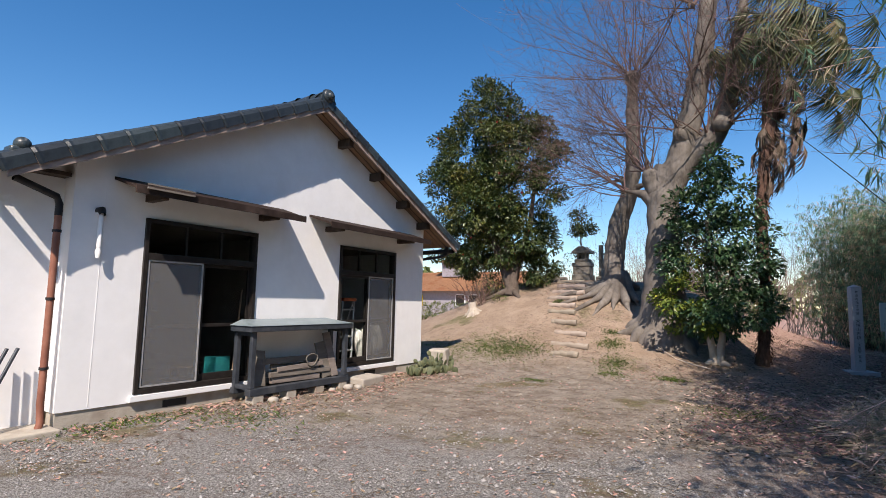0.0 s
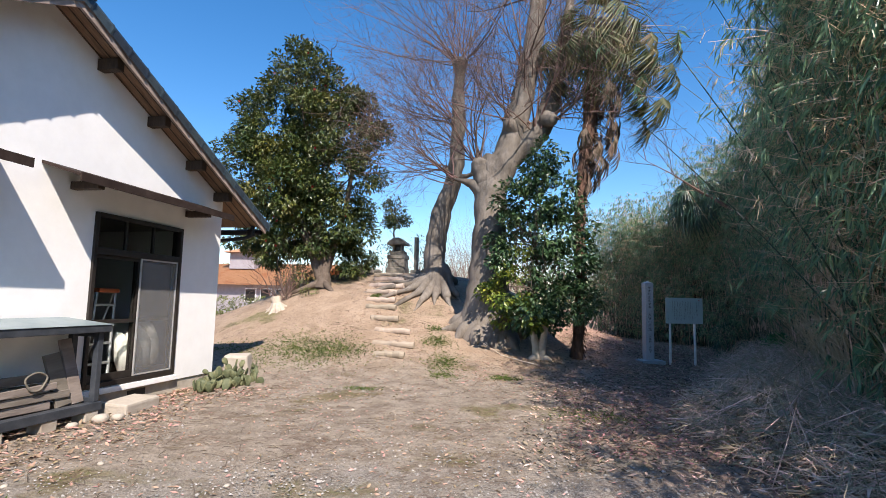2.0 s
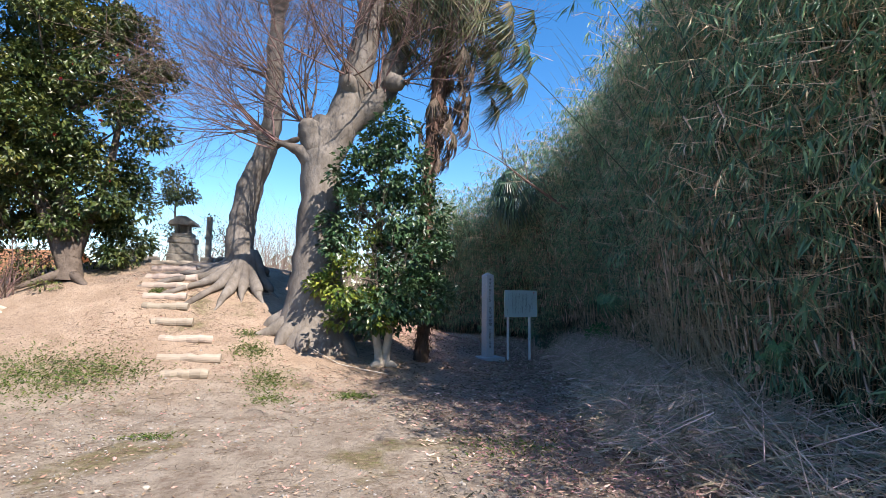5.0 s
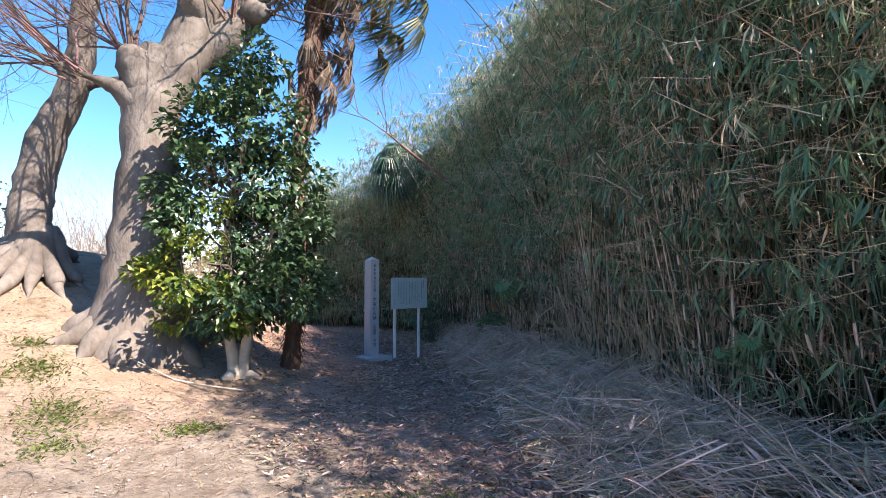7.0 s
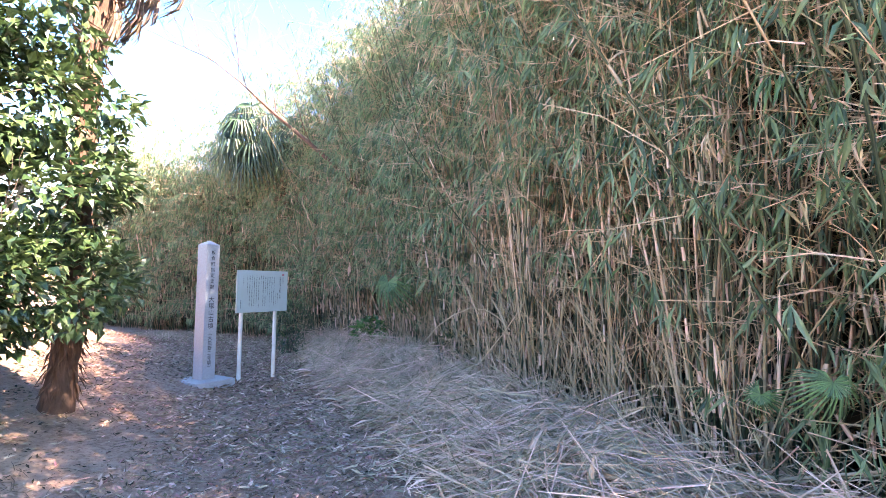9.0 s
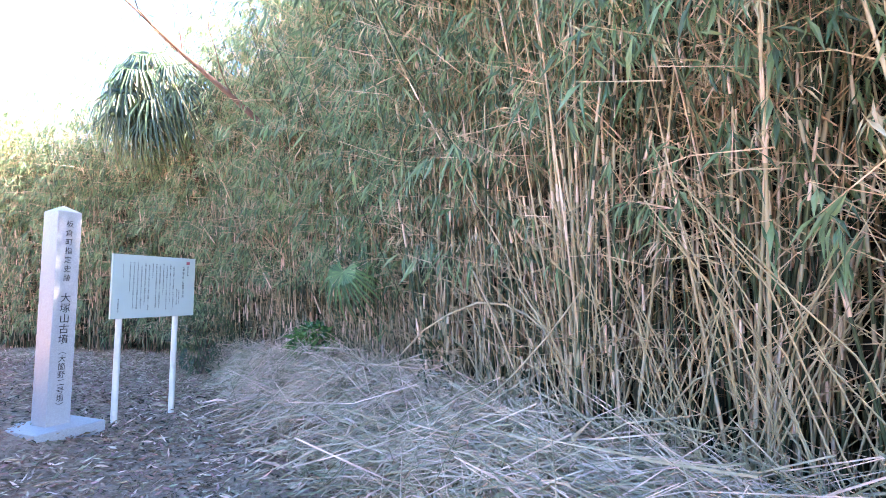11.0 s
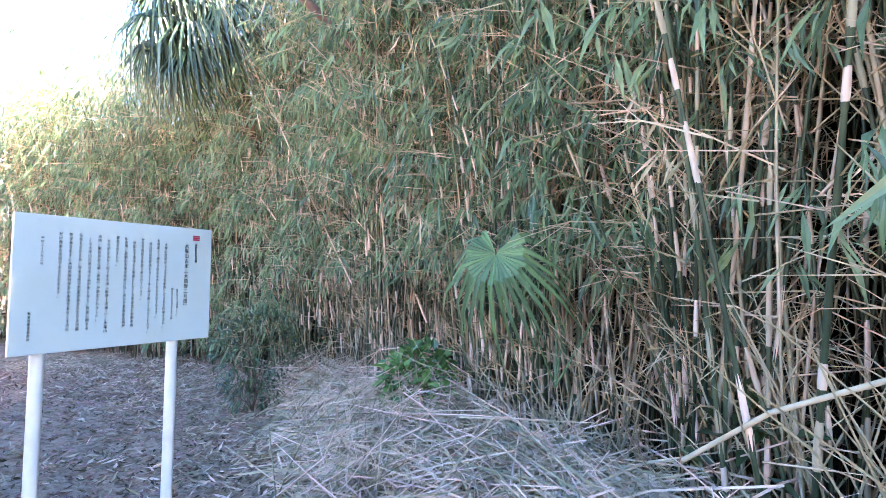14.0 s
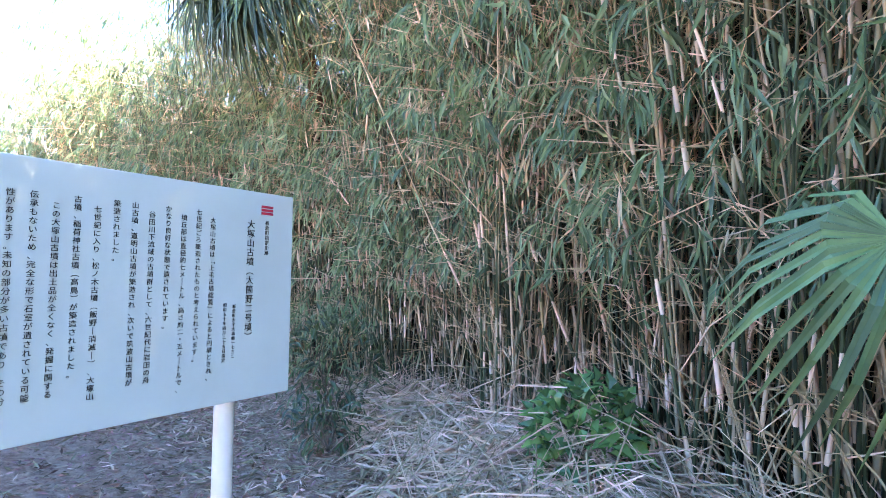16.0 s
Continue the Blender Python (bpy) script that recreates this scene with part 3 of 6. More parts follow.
    tube_part("rain_pipe", [(0.2, 0.72, 2.92), (0.18, 0.7, 2.72), (0.1, 0.55, 2.66), (-0.3, 0.3, 2.58), (-0.4, 0.1, 2.5), (-0.4, 0.06, 0.1)], [0.045, 0.04, 0.035, 0.035, 0.035, 0.035], M_BLACK, house, 8)
    bm = bmesh.new()
    box(bm, 0.1, 0.66, 2.72, 0.24, 0.76, 2.86, 0.02)
    part("rain_head", bm, M_BLACK, house)
    tube_part("downpipe", [(0.06, -7.46, -0.02), (0.04, -7.42, 0.1), (0.0, -7.42, 0.3), (0.0, -7.42, 2.5)], [0.04, 0.04, 0.04, 0.04], M_COPPER, house, 10, "brown downpipe")
    tube_part("downpipe_bend", [(0.0, -7.42, 2.5), (0.0, -7.42, 2.64), (0.02, -7.46, 2.72), (0.08, -7.9, 2.86)], [0.042, 0.042, 0.042, 0.042], M_BLACK, house, 10)
    for z in (0.7, 1.5, 2.3):
        tube_part("pipe_clip", [(0, -7.42, z), (0, -7.42, z + 0.03)], [0.05, 0.05], M_BLACK, house, 10)
    # flue beside the first window
    tube_part("flue_pipe", [(0.0, -7.0, 2.6), (0.08, -7.0, 2.6), (0.1, -7.0, 2.56), (0.1, -7.0, 2.16)], [0.036, 0.036, 0.028, 0.028], M_WALL, house, 10, "white flue pipe")
    tube_part("flue_cap", [(0.02, -7.0, 2.62), (0.1, -7.0, 2.62), (0.14, -7.0, 2.56)], [0.045, 0.05, 0.035], M_BLACK, house, 10)
    tube_part("flue_tip", [(0.1, -7.0, 2.16), (0.1, -7.0, 2.1), (0.1, -7.0, 2.02)], [0.02, 0.038, 0.022], M_WALL, house, 10)
    # awnings
    for ya, yb in ((-6.84, -4.13), (-3.55, -0.5)):
        bm = bmesh.new()
        v = []
        for x, z in ((0.002, 3.1), (0.57, 2.92), (0.57, 2.89), (0.002, 3.06)):
            v.append([bm.verts.new((x, y, z)) for y in (ya, yb)])
        for a in range(4):
            b = (a + 1) % 4
            bm.faces.new((v[a][0], v[a][1], v[b][1], v[b][0]))
        bm.faces.new([r[0] for r in v][::-1])
        bm.faces.new([r[1] for r in v])
        aw = part("awning", bm, M_AWN, house, "thin dark metal awning")
        bm = bmesh.new()
        box(bm, 0.565, ya, 2.835, 0.585, yb, 2.935)
        part("awning_fascia", bm, M_AWN, aw)
        for y in (ya + 0.45, yb - 0.45):
            bm = bmesh.new()
            box(bm, 0.002, y - 0.05, 2.83, 0.42, y + 0.05, 2.93, 0.008)
            part("awning_bracket", bm, M_BEAM, aw, "dark timber bracket")
    bm = bmesh.new()
    box(bm, 0.6, -6.72, 2.9, 0.625, -6.1, 2.925)
    box(bm, 0.6, -6.72, 2.95, 0.625, -6.1, 2.97)
    part("awning_slat", bm, M_OLDWOOD, house)
    # windows
    for w, (ya, yb) in enumerate((W1, W2)):
        win = empty("window_%d" % (w + 1), 0, ya, SILL, label="tall dark-bronze sliding window with transom", category="window", kind="structure")
        fw = 0.055
        for nm, a, b, c, d in (("frame_jamb", ya, ya + fw, SILL, HEAD), ("frame_jamb", yb - fw, yb, SILL, HEAD), ("frame_sill", ya + fw, yb - fw, SILL, SILL + 0.07),
                               ("frame_head", ya + fw, yb - fw, HEAD - 0.06, HEAD), ("transom_bar", ya + fw, yb - fw, 2.06, 2.15)):
            bm = bmesh.new()
            box(bm, -0.12, a - ya, c - SILL, 0.035, b - ya, d - SILL, 0.006)
            part(nm, bm, M_SASH, win)
        n = 3
        for k in range(n):
            a = ya + fw + (yb - ya - 2 * fw) * k / n - ya
            b = ya + fw + (yb - ya - 2 * fw) * (k + 1) / n - ya
            if k:
                bm = bmesh.new()
                box(bm, -0.06, a - 0.015, 2.15 - SILL, -0.02, a + 0.015, HEAD - 0.06 - SILL)
                part("transom_mullion", bm, M_SASH, win)
            bm = bmesh.new()
            box(bm, -0.044, a, 2.15 - SILL, -0.038, b, HEAD - 0.06 - SILL)
            part("transom_pane", bm, M_GLASS, win).visible_shadow = False
        half = (yb - ya) / 2
        for k in range(2):
            a, b = (fw, half + 0.03) if k == 0 else (half - 0.03, yb - ya - fw)
            xx = -0.03 - 0.04 * k
            leaf = empty("sash_leaf", xx, a, 0.07)
            leaf.parent = win
            ww, hh = b - a, 2.06 - SILL - 0.07
            for nm, p0, p1, q0, q1 in (("stile", 0, 0.045, 0, hh), ("stile", ww - 0.045, ww, 0, hh), ("rail", 0.045, ww - 0.045, 0, 0.1), ("rail", 0.045, ww - 0.045, hh - 0.05, hh), ("rail", 0.045, ww - 0.045, 0.78, 0.83)):
                bm = bmesh.new()
                box(bm, -0.015, p0, q0, 0.015, p1, q1, 0.004)
                part(nm, bm, M_SASH, leaf)
            for q0, q1 in ((0.1, 0.78), (0.83, hh - 0.05)):
                bm = bmesh.new()
                box(bm, -0.003, 0.045, q0, 0.003, ww - 0.045, q1)
                part("pane", bm, M_GLASS, leaf).visible_shadow = False
        # sliding insect screen
        a = (0.07, half - 0.02) if w == 0 else (half - 0.0, yb - ya - 0.07)
        scr = empty("insect_screen", 0.012, a[0], 0.08, label="grey insect screen in an aluminium frame")
        scr.parent = win
        ww, hh = a[1] - a[0], 1.7
        for nm, p0, p1, q0, q1 in (("screen_stile", 0, 0.022, 0, hh), ("screen_stile", ww - 0.022, ww, 0, hh), ("screen_rail", 0.022, ww - 0.022, 0, 0.022), ("screen_rail", 0.022, ww - 0.022, hh - 0.022, hh)):
            bm = bmesh.new()
            box(bm, -0.01, p0, q0, 0.01, p1, q1, 0.003)
            part(nm, bm, M_GREYFRAME, scr)
        bm = bmesh.new()
        box(bm, -0.001, 0.022, 0.022, 0.001, ww - 0.022, hh - 0.022)
        part("screen_cloth", bm, M_SCREEN, scr)
        # white ledge below
        bm = bmesh.new()
        box(bm, 0.003, ya - 0.05, SILL - 0.09, 0.05, yb + 0.05, SILL - 0.01, 0.008)
        part("window_sill", bm, M_WALL, house)
    # room behind
    bm = bmesh.new()
    box(bm, -5.0, Y0 + 0.2, 0.2, -0.17, Y1 - 0.2, 0.3)
    tagged(part("floor", bm, M_OLDWOOD), "dim boarded floor inside the house", "floor", kind="structure")
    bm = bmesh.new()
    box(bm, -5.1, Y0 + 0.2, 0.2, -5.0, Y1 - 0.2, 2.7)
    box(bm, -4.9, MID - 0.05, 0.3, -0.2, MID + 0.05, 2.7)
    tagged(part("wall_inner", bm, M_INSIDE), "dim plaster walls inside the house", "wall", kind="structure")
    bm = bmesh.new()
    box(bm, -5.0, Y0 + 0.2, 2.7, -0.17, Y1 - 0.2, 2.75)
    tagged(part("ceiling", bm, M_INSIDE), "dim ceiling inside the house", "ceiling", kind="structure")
    # set-back annex at the near corner
    an = empty("annex_wall", -0.25, -7.6, 0, label="white set-back side wall of the house", category="wall", kind="structure")
    bm = bmesh.new()
    box(bm, -0.15, -4.4, -0.2, 0, 0.318, 3.0)
    part("siding", bm, M_WALL, an)
    bm = bmesh.new()
    box(bm, -0.2, -4.4, 3.001, 0.2, 0.3, 3.05)
    part("eave_board", bm, M_BEAM, an)


build_house()


# ---- trees and grove ----
def crown(rng, blobs, count, size, droop=0.1, clump=85):
    """Leaf arrays for clumps scattered in blobs (centre, radii, share)."""
    P, D, N = [], [], []
    tot = sum(b[2] for b in blobs)
    for c, r, share in blobs:
        n_leaf = int(count * share / tot)
        n_cl = max(3, n_leaf // clump)
        d = unit(rng.normal(0, 1, (n_cl, 3)))
        rad = rng.uniform(0.55, 1.0, (n_cl, 1)) ** 0.6 * rng.uniform(0.82, 1.14, (n_cl, 1))
        cc = np.array(c) + d * rad * np.array(r)
        k = rng.randint(0, n_cl, n_leaf)
        off = unit(rng.normal(0, 1, (n_leaf, 3))) * rng.uniform(0.2, 1.0, (n_leaf, 1)) ** 0.5 * np.array([0.36, 0.36, 0.26]) * (0.6 + 0.5 * np.mean(r) / 1.5)
        p = cc[k] + off
        out = unit(off + 0.6 * d[k] * 0.3)
        P.append(p)
        D.append(unit(out + rng.normal(0, 0.5, (n_leaf, 3)) + np.array([0, 0, -droop])))
        N.append(unit(out * 0.6 + np.array([0, 0, 1.0]) + rng.normal(0, 0.35, (n_leaf, 3))))
    P, D, N = map(np.concatenate, (P, D, N))
    L = size * rng.uniform(0.65, 1.25, len(P))
    return P, D, N, L


def build_evergreen():
    rng = np.random.RandomState(11)
    x, y = -0.82, 6.45
    z = float(height(x, y))
    tree = empty("evergreen_tree", x, y, z - 0.05, label="tall dense dark-green camellia tree on the mound", category="tree")
    inv = np.array([x, y, z - 0.05])
    pile = Pile()
    for pts, rad in ((((0, 0, 0), (0.02, 0.02, 0.5), (-0.12, 0.1, 1.3), (-0.6, 0.3, 2.8), (-1.0, 0.5, 5.0), (-1.1, 0.5, 7.0)), (0.3, 0.18, 0.15, 0.12, 0.08, 0.03)),
                     (((-0.05, 0, 0.3), (-0.3, 0.0, 0.9), (-0.7, -0.1, 1.9), (-1.9, 0.0, 3.6), (-2.5, 0.2, 5.0)), (0.2, 0.16, 0.13, 0.08, 0.03)),
                     (((0.05, 0, 0.5), (0.2, 0.2, 1.3), (0.5, 0.4, 2.6), (0.7, 0.5, 4.5)), (0.16, 0.12, 0.09, 0.04)),
                     (((0.1, -0.1, 0.15), (0.4, -0.35, -0.05), (0.7, -0.6, -0.25)), (0.12, 0.08, 0.04)),
                     (((-0.1, -0.1, 0.15), (-0.4, -0.3, 0.0), (-0.8, -0.5, -0.2)), (0.12, 0.08, 0.04))):
        V, q = tube_arrays(pts, rad, 10)
        pile.add(V, q)
    for k in range(26):
        a = rng.uniform(0, 6.28)
        grow(rng, pile, (-0.5 + rng.uniform(-0.3, 0.3), 0.3, rng.uniform(1.2, 6.5)), (math.cos(a), math.sin(a), 0.6), rng.uniform(1.0, 2.0), 0.05, 1, kids=3)
    hang("trunk", pile.mesh("trunk", [M_BARK2], True), tree)
    c = (-1.0, 0.5)
    blobs = [((c[0], c[1], 6.7), (1.5, 1.5, 1.2), 4), ((c[0] - 0.9, c[1], 5.4), (1.55, 1.6, 1.4), 5), ((c[0] + 0.8, c[1], 5.4), (1.6, 1.6, 1.3), 5), ((c[0] - 1.0, c[1] - 0.1, 3.7), (1.6, 1.5, 1.3), 5),
             ((c[0] + 0.9, c[1], 3.7), (1.6, 1.5, 1.3), 5), ((c[0] - 0.6, c[1] - 0.3, 2.2), (1.5, 1.3, 1.0), 4), ((c[0] + 1.2, c[1], 2.0), (1.3, 1.2, 0.95), 4), ((c[0], c[1] - 1.0, 3.0), (1.2, 0.9, 1.0), 3),
             ((c[0] + 1.6, c[1] + 0.2, 1.0), (0.8, 0.8, 0.6), 1.2), ((c[0] - 0.6, c[1] - 0.6, 1.2), (0.7, 0.6, 0.5), 0.8), ((c[0] - 1.7, c[1], 1.9), (0.9, 0.9, 0.8), 1.4), ((c[0] + 0.2, c[1] - 0.4, 1.5), (1.2, 0.9, 0.6), 2), ((c[0] - 1.9, c[1], 4.6), (1.1, 1.2, 1.2), 2), ((c[0] + 1.7, c[1], 4.9), (1.0, 1.1, 1.2), 2)]
    P, D, N, L = crown(rng, blobs, 60000, 0.14, 0.15, 130)
    V, F = leaves(P, D, N, L, L * 0.48)
    hang("crown", mesh_np("crown", V, F, [M_LEAF]), tree, "glossy dark leaves with lighter tips")
    # a few red flowers
    fl = rng.choice(len(P), 400, replace=False)
    fl = [i for i in fl if D[i][1] < -0.2][:45]
    pile = Pile()
    for i in fl:
        for k in range(5):
            a = k * 1.257
            V, F = leaves(P[i:i + 1] + np.array([[0, -0.05, 0]]), np.array([[math.cos(a), -0.5, math.sin(a)]]), np.array([[0.0, -1, 0.1]]), np.array([0.05]), np.array([0.04]))
            pile.add(V, F)
    hang("blossom", pile.mesh("blossom", [M_PETAL]), tree, "red camellia flowers")


def build_near_camellia():
    rng = np.random.RandomState(12)
    x, y = 5.72, 3.87
    z = float(height(x, y))
    tree = empty("camellia_tree", x, y, z - 0.03, label="young camellia with pale twin trunk and glossy leaves", category="tree")
    pile = Pile()
    for pts, rad in ((((-0.02, 0, 0.0), (-0.06, 0, 0.3), (-0.14, 0.02, 0.75), (-0.2, 0.1, 1.6), (-0.1, 0.1, 2.8), (-0.05, 0.1, 4.2)), (0.11, 0.085, 0.075, 0.055, 0.04, 0.015)),
                     (((0.06, 0, 0.0), (0.1, 0.0, 0.35), (0.17, -0.02, 0.8), (0.35, 0.0, 1.5), (0.5, 0.1, 2.4)), (0.1, 0.085, 0.07, 0.045, 0.015)),
                     (((0, 0, 0.02), (-0.12, -0.1, 0.06), (-0.22, -0.14, 0.02)), (0.1, 0.08, 0.03)),
                     (((0.1, 0, 0.02), (0.2, -0.05, 0.05), (0.3, -0.08, 0.0)), (0.09, 0.06, 0.03))):
        V, q = tube_arrays(pts, rad, 10)
        pile.add(V, q)
    hang("trunk", pile.mesh("trunk", [M_PALEBARK], True), tree, "pale forked trunk")
    pile = Pile()
    for k in range(34):
        a = rng.uniform(0, 6.28)
        zz = rng.uniform(0.8, 3.9)
        grow(rng, pile, (-0.1, 0.05, zz), (math.cos(a), math.sin(a), 0.5), 1.3 - 0.2 * zz, 0.025, 1, kids=4)
    hang("branchwork", pile.mesh("branchwork", [M_BARK2]), tree)
    blobs = [((0.1, 0, 4.85), (0.5, 0.45, 0.45), 1.2), ((0.5, 0, 3.95), (0.55, 0.5, 0.55), 1.6), ((0.75, 0, 3.1), (0.5, 0.5, 0.6), 1.4), ((-0.1, 0, 4.45), (0.5, 0.45, 0.5), 1.5), ((-0.45, 0.1, 2.9), (0.6, 0.5, 0.6), 2), ((-0.25, 0.0, 3.6), (0.6, 0.55, 0.55), 2), ((0.2, 0.0, 3.0), (0.7, 0.6, 0.6), 2.2), ((-0.2, 0.1, 2.3), (0.85, 0.7, 0.55), 2.5), ((0.5, 0.0, 2.0), (0.75, 0.7, 0.55), 2.4),
             ((0.75, -0.1, 1.3), (0.65, 0.65, 0.5), 2.4), ((0.1, -0.35, 1.25), (0.75, 0.5, 0.5), 2.4), ((0.95, 0.1, 2.3), (0.4, 0.5, 0.5), 1), ((0.3, 0, 0.85), (0.6, 0.5, 0.25), 1.2)]
    P, D, N, L = crown(rng, [((bx - 0.12, by, bz), br, bs) for (bx, by, bz), br, bs in blobs], 10200, 0.125, 0.25, 75)
    V, F = leaves(P, D, N, L, L * 0.6)
    hang("crown", mesh_np("crown", V, F, [M_CAMLEAF]), tree, "dark glossy foliage")
    P, D, N, L = crown(rng, [((-0.7, -0.25, 1.45), (0.6, 0.55, 0.55), 2), ((-0.45, -0.3, 1.0), (0.7, 0.5, 0.4), 1.5), ((-0.5, -0.1, 2.2), (0.5, 0.5, 0.5), 0.5)], 1500, 0.12, 0.2)
    V, F = leaves(P, D, N, L, L * 0.6)
    hang("young_leaves", mesh_np("young_leaves", V, F, [M_YOUNG]), tree, "sunlit yellow-green leaves")


def bough(rng, pile, tips, start, heading, n, length, radius, level=2, kids=6, spread=0.62, up=0.04):
    """A burst of thin shoots from a pollard head."""
    for _ in range(n):
        d = unit(np.array(heading) + rng.normal(0, spread, 3))
        d[2] = abs(d[2]) * 0.8 + 0.05
        grow(rng, pile, np.array(start) + rng.normal(0, 0.08, 3), d, length * rng.uniform(0.7, 1.2), radius * 0.62 * rng.uniform(0.7, 1.2), level, 0.12, up, kids, 5, 0.6)


def trunk_mesh(rng, limbs, seg=16, rough=0.05):
    pile = Pile()
    for pts, rad in limbs:
        P, R = np.array(pts, float), np.array(rad, float)
        t = np.linspace(0, len(P) - 1, (len(P) - 1) * 5 + 1)
        Q = np.stack([np.interp(t, np.arange(len(P)), P[:, k]) for k in range(3)], 1)
        for _ in range(3):
            Q[1:-1] = 0.5 * Q[1:-1] + 0.25 * (Q[:-2] + Q[2:])
        Rr = np.interp(t, np.arange(len(P)), R) * (1 + rng.uniform(-rough, rough, len(t)))
        V, q = tube_arrays(Q, Rr, seg)
        V += np.array([[noise.noise((v * 2.2).tolist()) * 0.06 + noise.noise((v * 6).tolist()) * 0.02 for v in V]]).T * unit(V - np.repeat(Q, seg, 0))
        pile.add(V, q)
    return pile


def build_big_tree():
    rng = np.random.RandomState(13)
    x, y = 4.46, 4.75
    z = float(height(x, y))
    tree = empty("bare_tree", x, y, z - 0.1, label="massive leafless tree with forked grey trunk", category="tree")
    limbs = [(((-0.05, -0.05, -0.75), (-0.03, 0, 0.35), (-0.02, 0, 0.9), (0.0, 0, 2.2), (0.0, 0, 3.4), (0.02, 0, 4.15), (0.2, 0, 4.6)), (1.0, 0.72, 0.58, 0.46, 0.42, 0.42, 0.36)),
             (((0.05, 0, 3.8), (0.42, 0, 4.7), (0.65, 0, 5.55), (0.95, 0, 6.8), (1.13, 0.05, 8.0), (1.28, 0.1, 9.5), (1.4, 0.1, 11.5)), (0.38, 0.37, 0.32, 0.28, 0.24, 0.2, 0.14)),
             (((0.38, 0.05, 4.5), (1.05, 0.1, 5.1), (1.46, 0.1, 5.7), (1.64, 0.1, 6.5), (1.85, 0.15, 7.6), (2.15, 0.2, 9.5)), (0.32, 0.3, 0.27, 0.22, 0.17, 0.09)),
             (((0.0, -0.05, 3.9), (-0.22, -0.15, 4.3), (-0.27, -0.18, 4.5), (-0.26, -0.18, 4.58)), (0.36, 0.28, 0.23, 0.1)),
             (((-0.1, -0.1, 3.7), (-0.5, -0.15, 3.95), (-0.8, -0.2, 4.0), (-1.1, -0.2, 4.1)), (0.28, 0.13, 0.08, 0.05)),
             (((1.4, -0.1, 5.6), (1.62, -0.3, 5.5), (1.7, -0.36, 5.5)), (0.24, 0.17, 0.07)),
             (((0.6, -0.1, 5.3), (0.5, -0.4, 5.5), (0.48, -0.45, 5.55)), (0.26, 0.16, 0.06))]
    for a, l in ((200, 1.3), (225, 1.0), (255, 0.9), (285, 0.9), (320, 1.1), (175, 1.0), (20, 1.0), (100, 0.9)):
        c, s = math.cos(radians(a)), math.sin(radians(a))
        g = lambda u: float(height(x + c * u, y + s * u)) - z + 0.1
        limbs.append((((c * 0.2, s * 0.2, 0.9), (c * 0.5, s * 0.5, 0.32 + g(0.5)), (c * 0.85, s * 0.85, g(0.85) + 0.08), (c * l, s * l, g(l) - 0.06)), (0.24, 0.19, 0.14, 0.06)))
    hang("trunk", trunk_mesh(rng, limbs).mesh("trunk", [M_BARK], True), tree)
    pile = Pile()
    for s, h, n, l, r in (((-0.28, -0.18, 4.5), (-0.5, -0.2, 0.95), 16, 2.8, 0.038), ((-0.9, -0.2, 4.0), (-0.9, -0.2, 0.3), 10, 2.4, 0.03), ((1.2, -0.1, 5.3), (0.1, -0.3, 1), 12, 2.4, 0.035), ((0.5, -0.4, 5.5), (-0.3, -0.6, 0.8), 9, 2.2, 0.03), ((1.68, -0.35, 5.5), (0.9, -0.3, 0.4), 9, 2.0, 0.03), ((1.0, 0, 6.2), (-0.6, -0.2, 0.8), 8, 2.2, 0.03),
                          ((0.85, 0, 7.0), (0, 0, 1), 12, 3.0, 0.04), ((1.7, 0.1, 7.3), (0.4, 0, 0.7), 10, 2.6, 0.035), ((0.92, 0.1, 9.0), (-0.3, 0, 1), 14, 3.2, 0.045), ((1.35, 0.1, 11.2), (0, 0, 1), 14, 3.0, 0.045), ((1.6, 0.1, 6.0), (0.6, -0.2, 0.5), 8, 2.0, 0.03)):
        bough(rng, pile, None, s, h, n, l, r)
    hang("bare_canopy", pile.mesh("bare_canopy", [M_TWIG]), tree, "thin reddish-brown bare shoots")


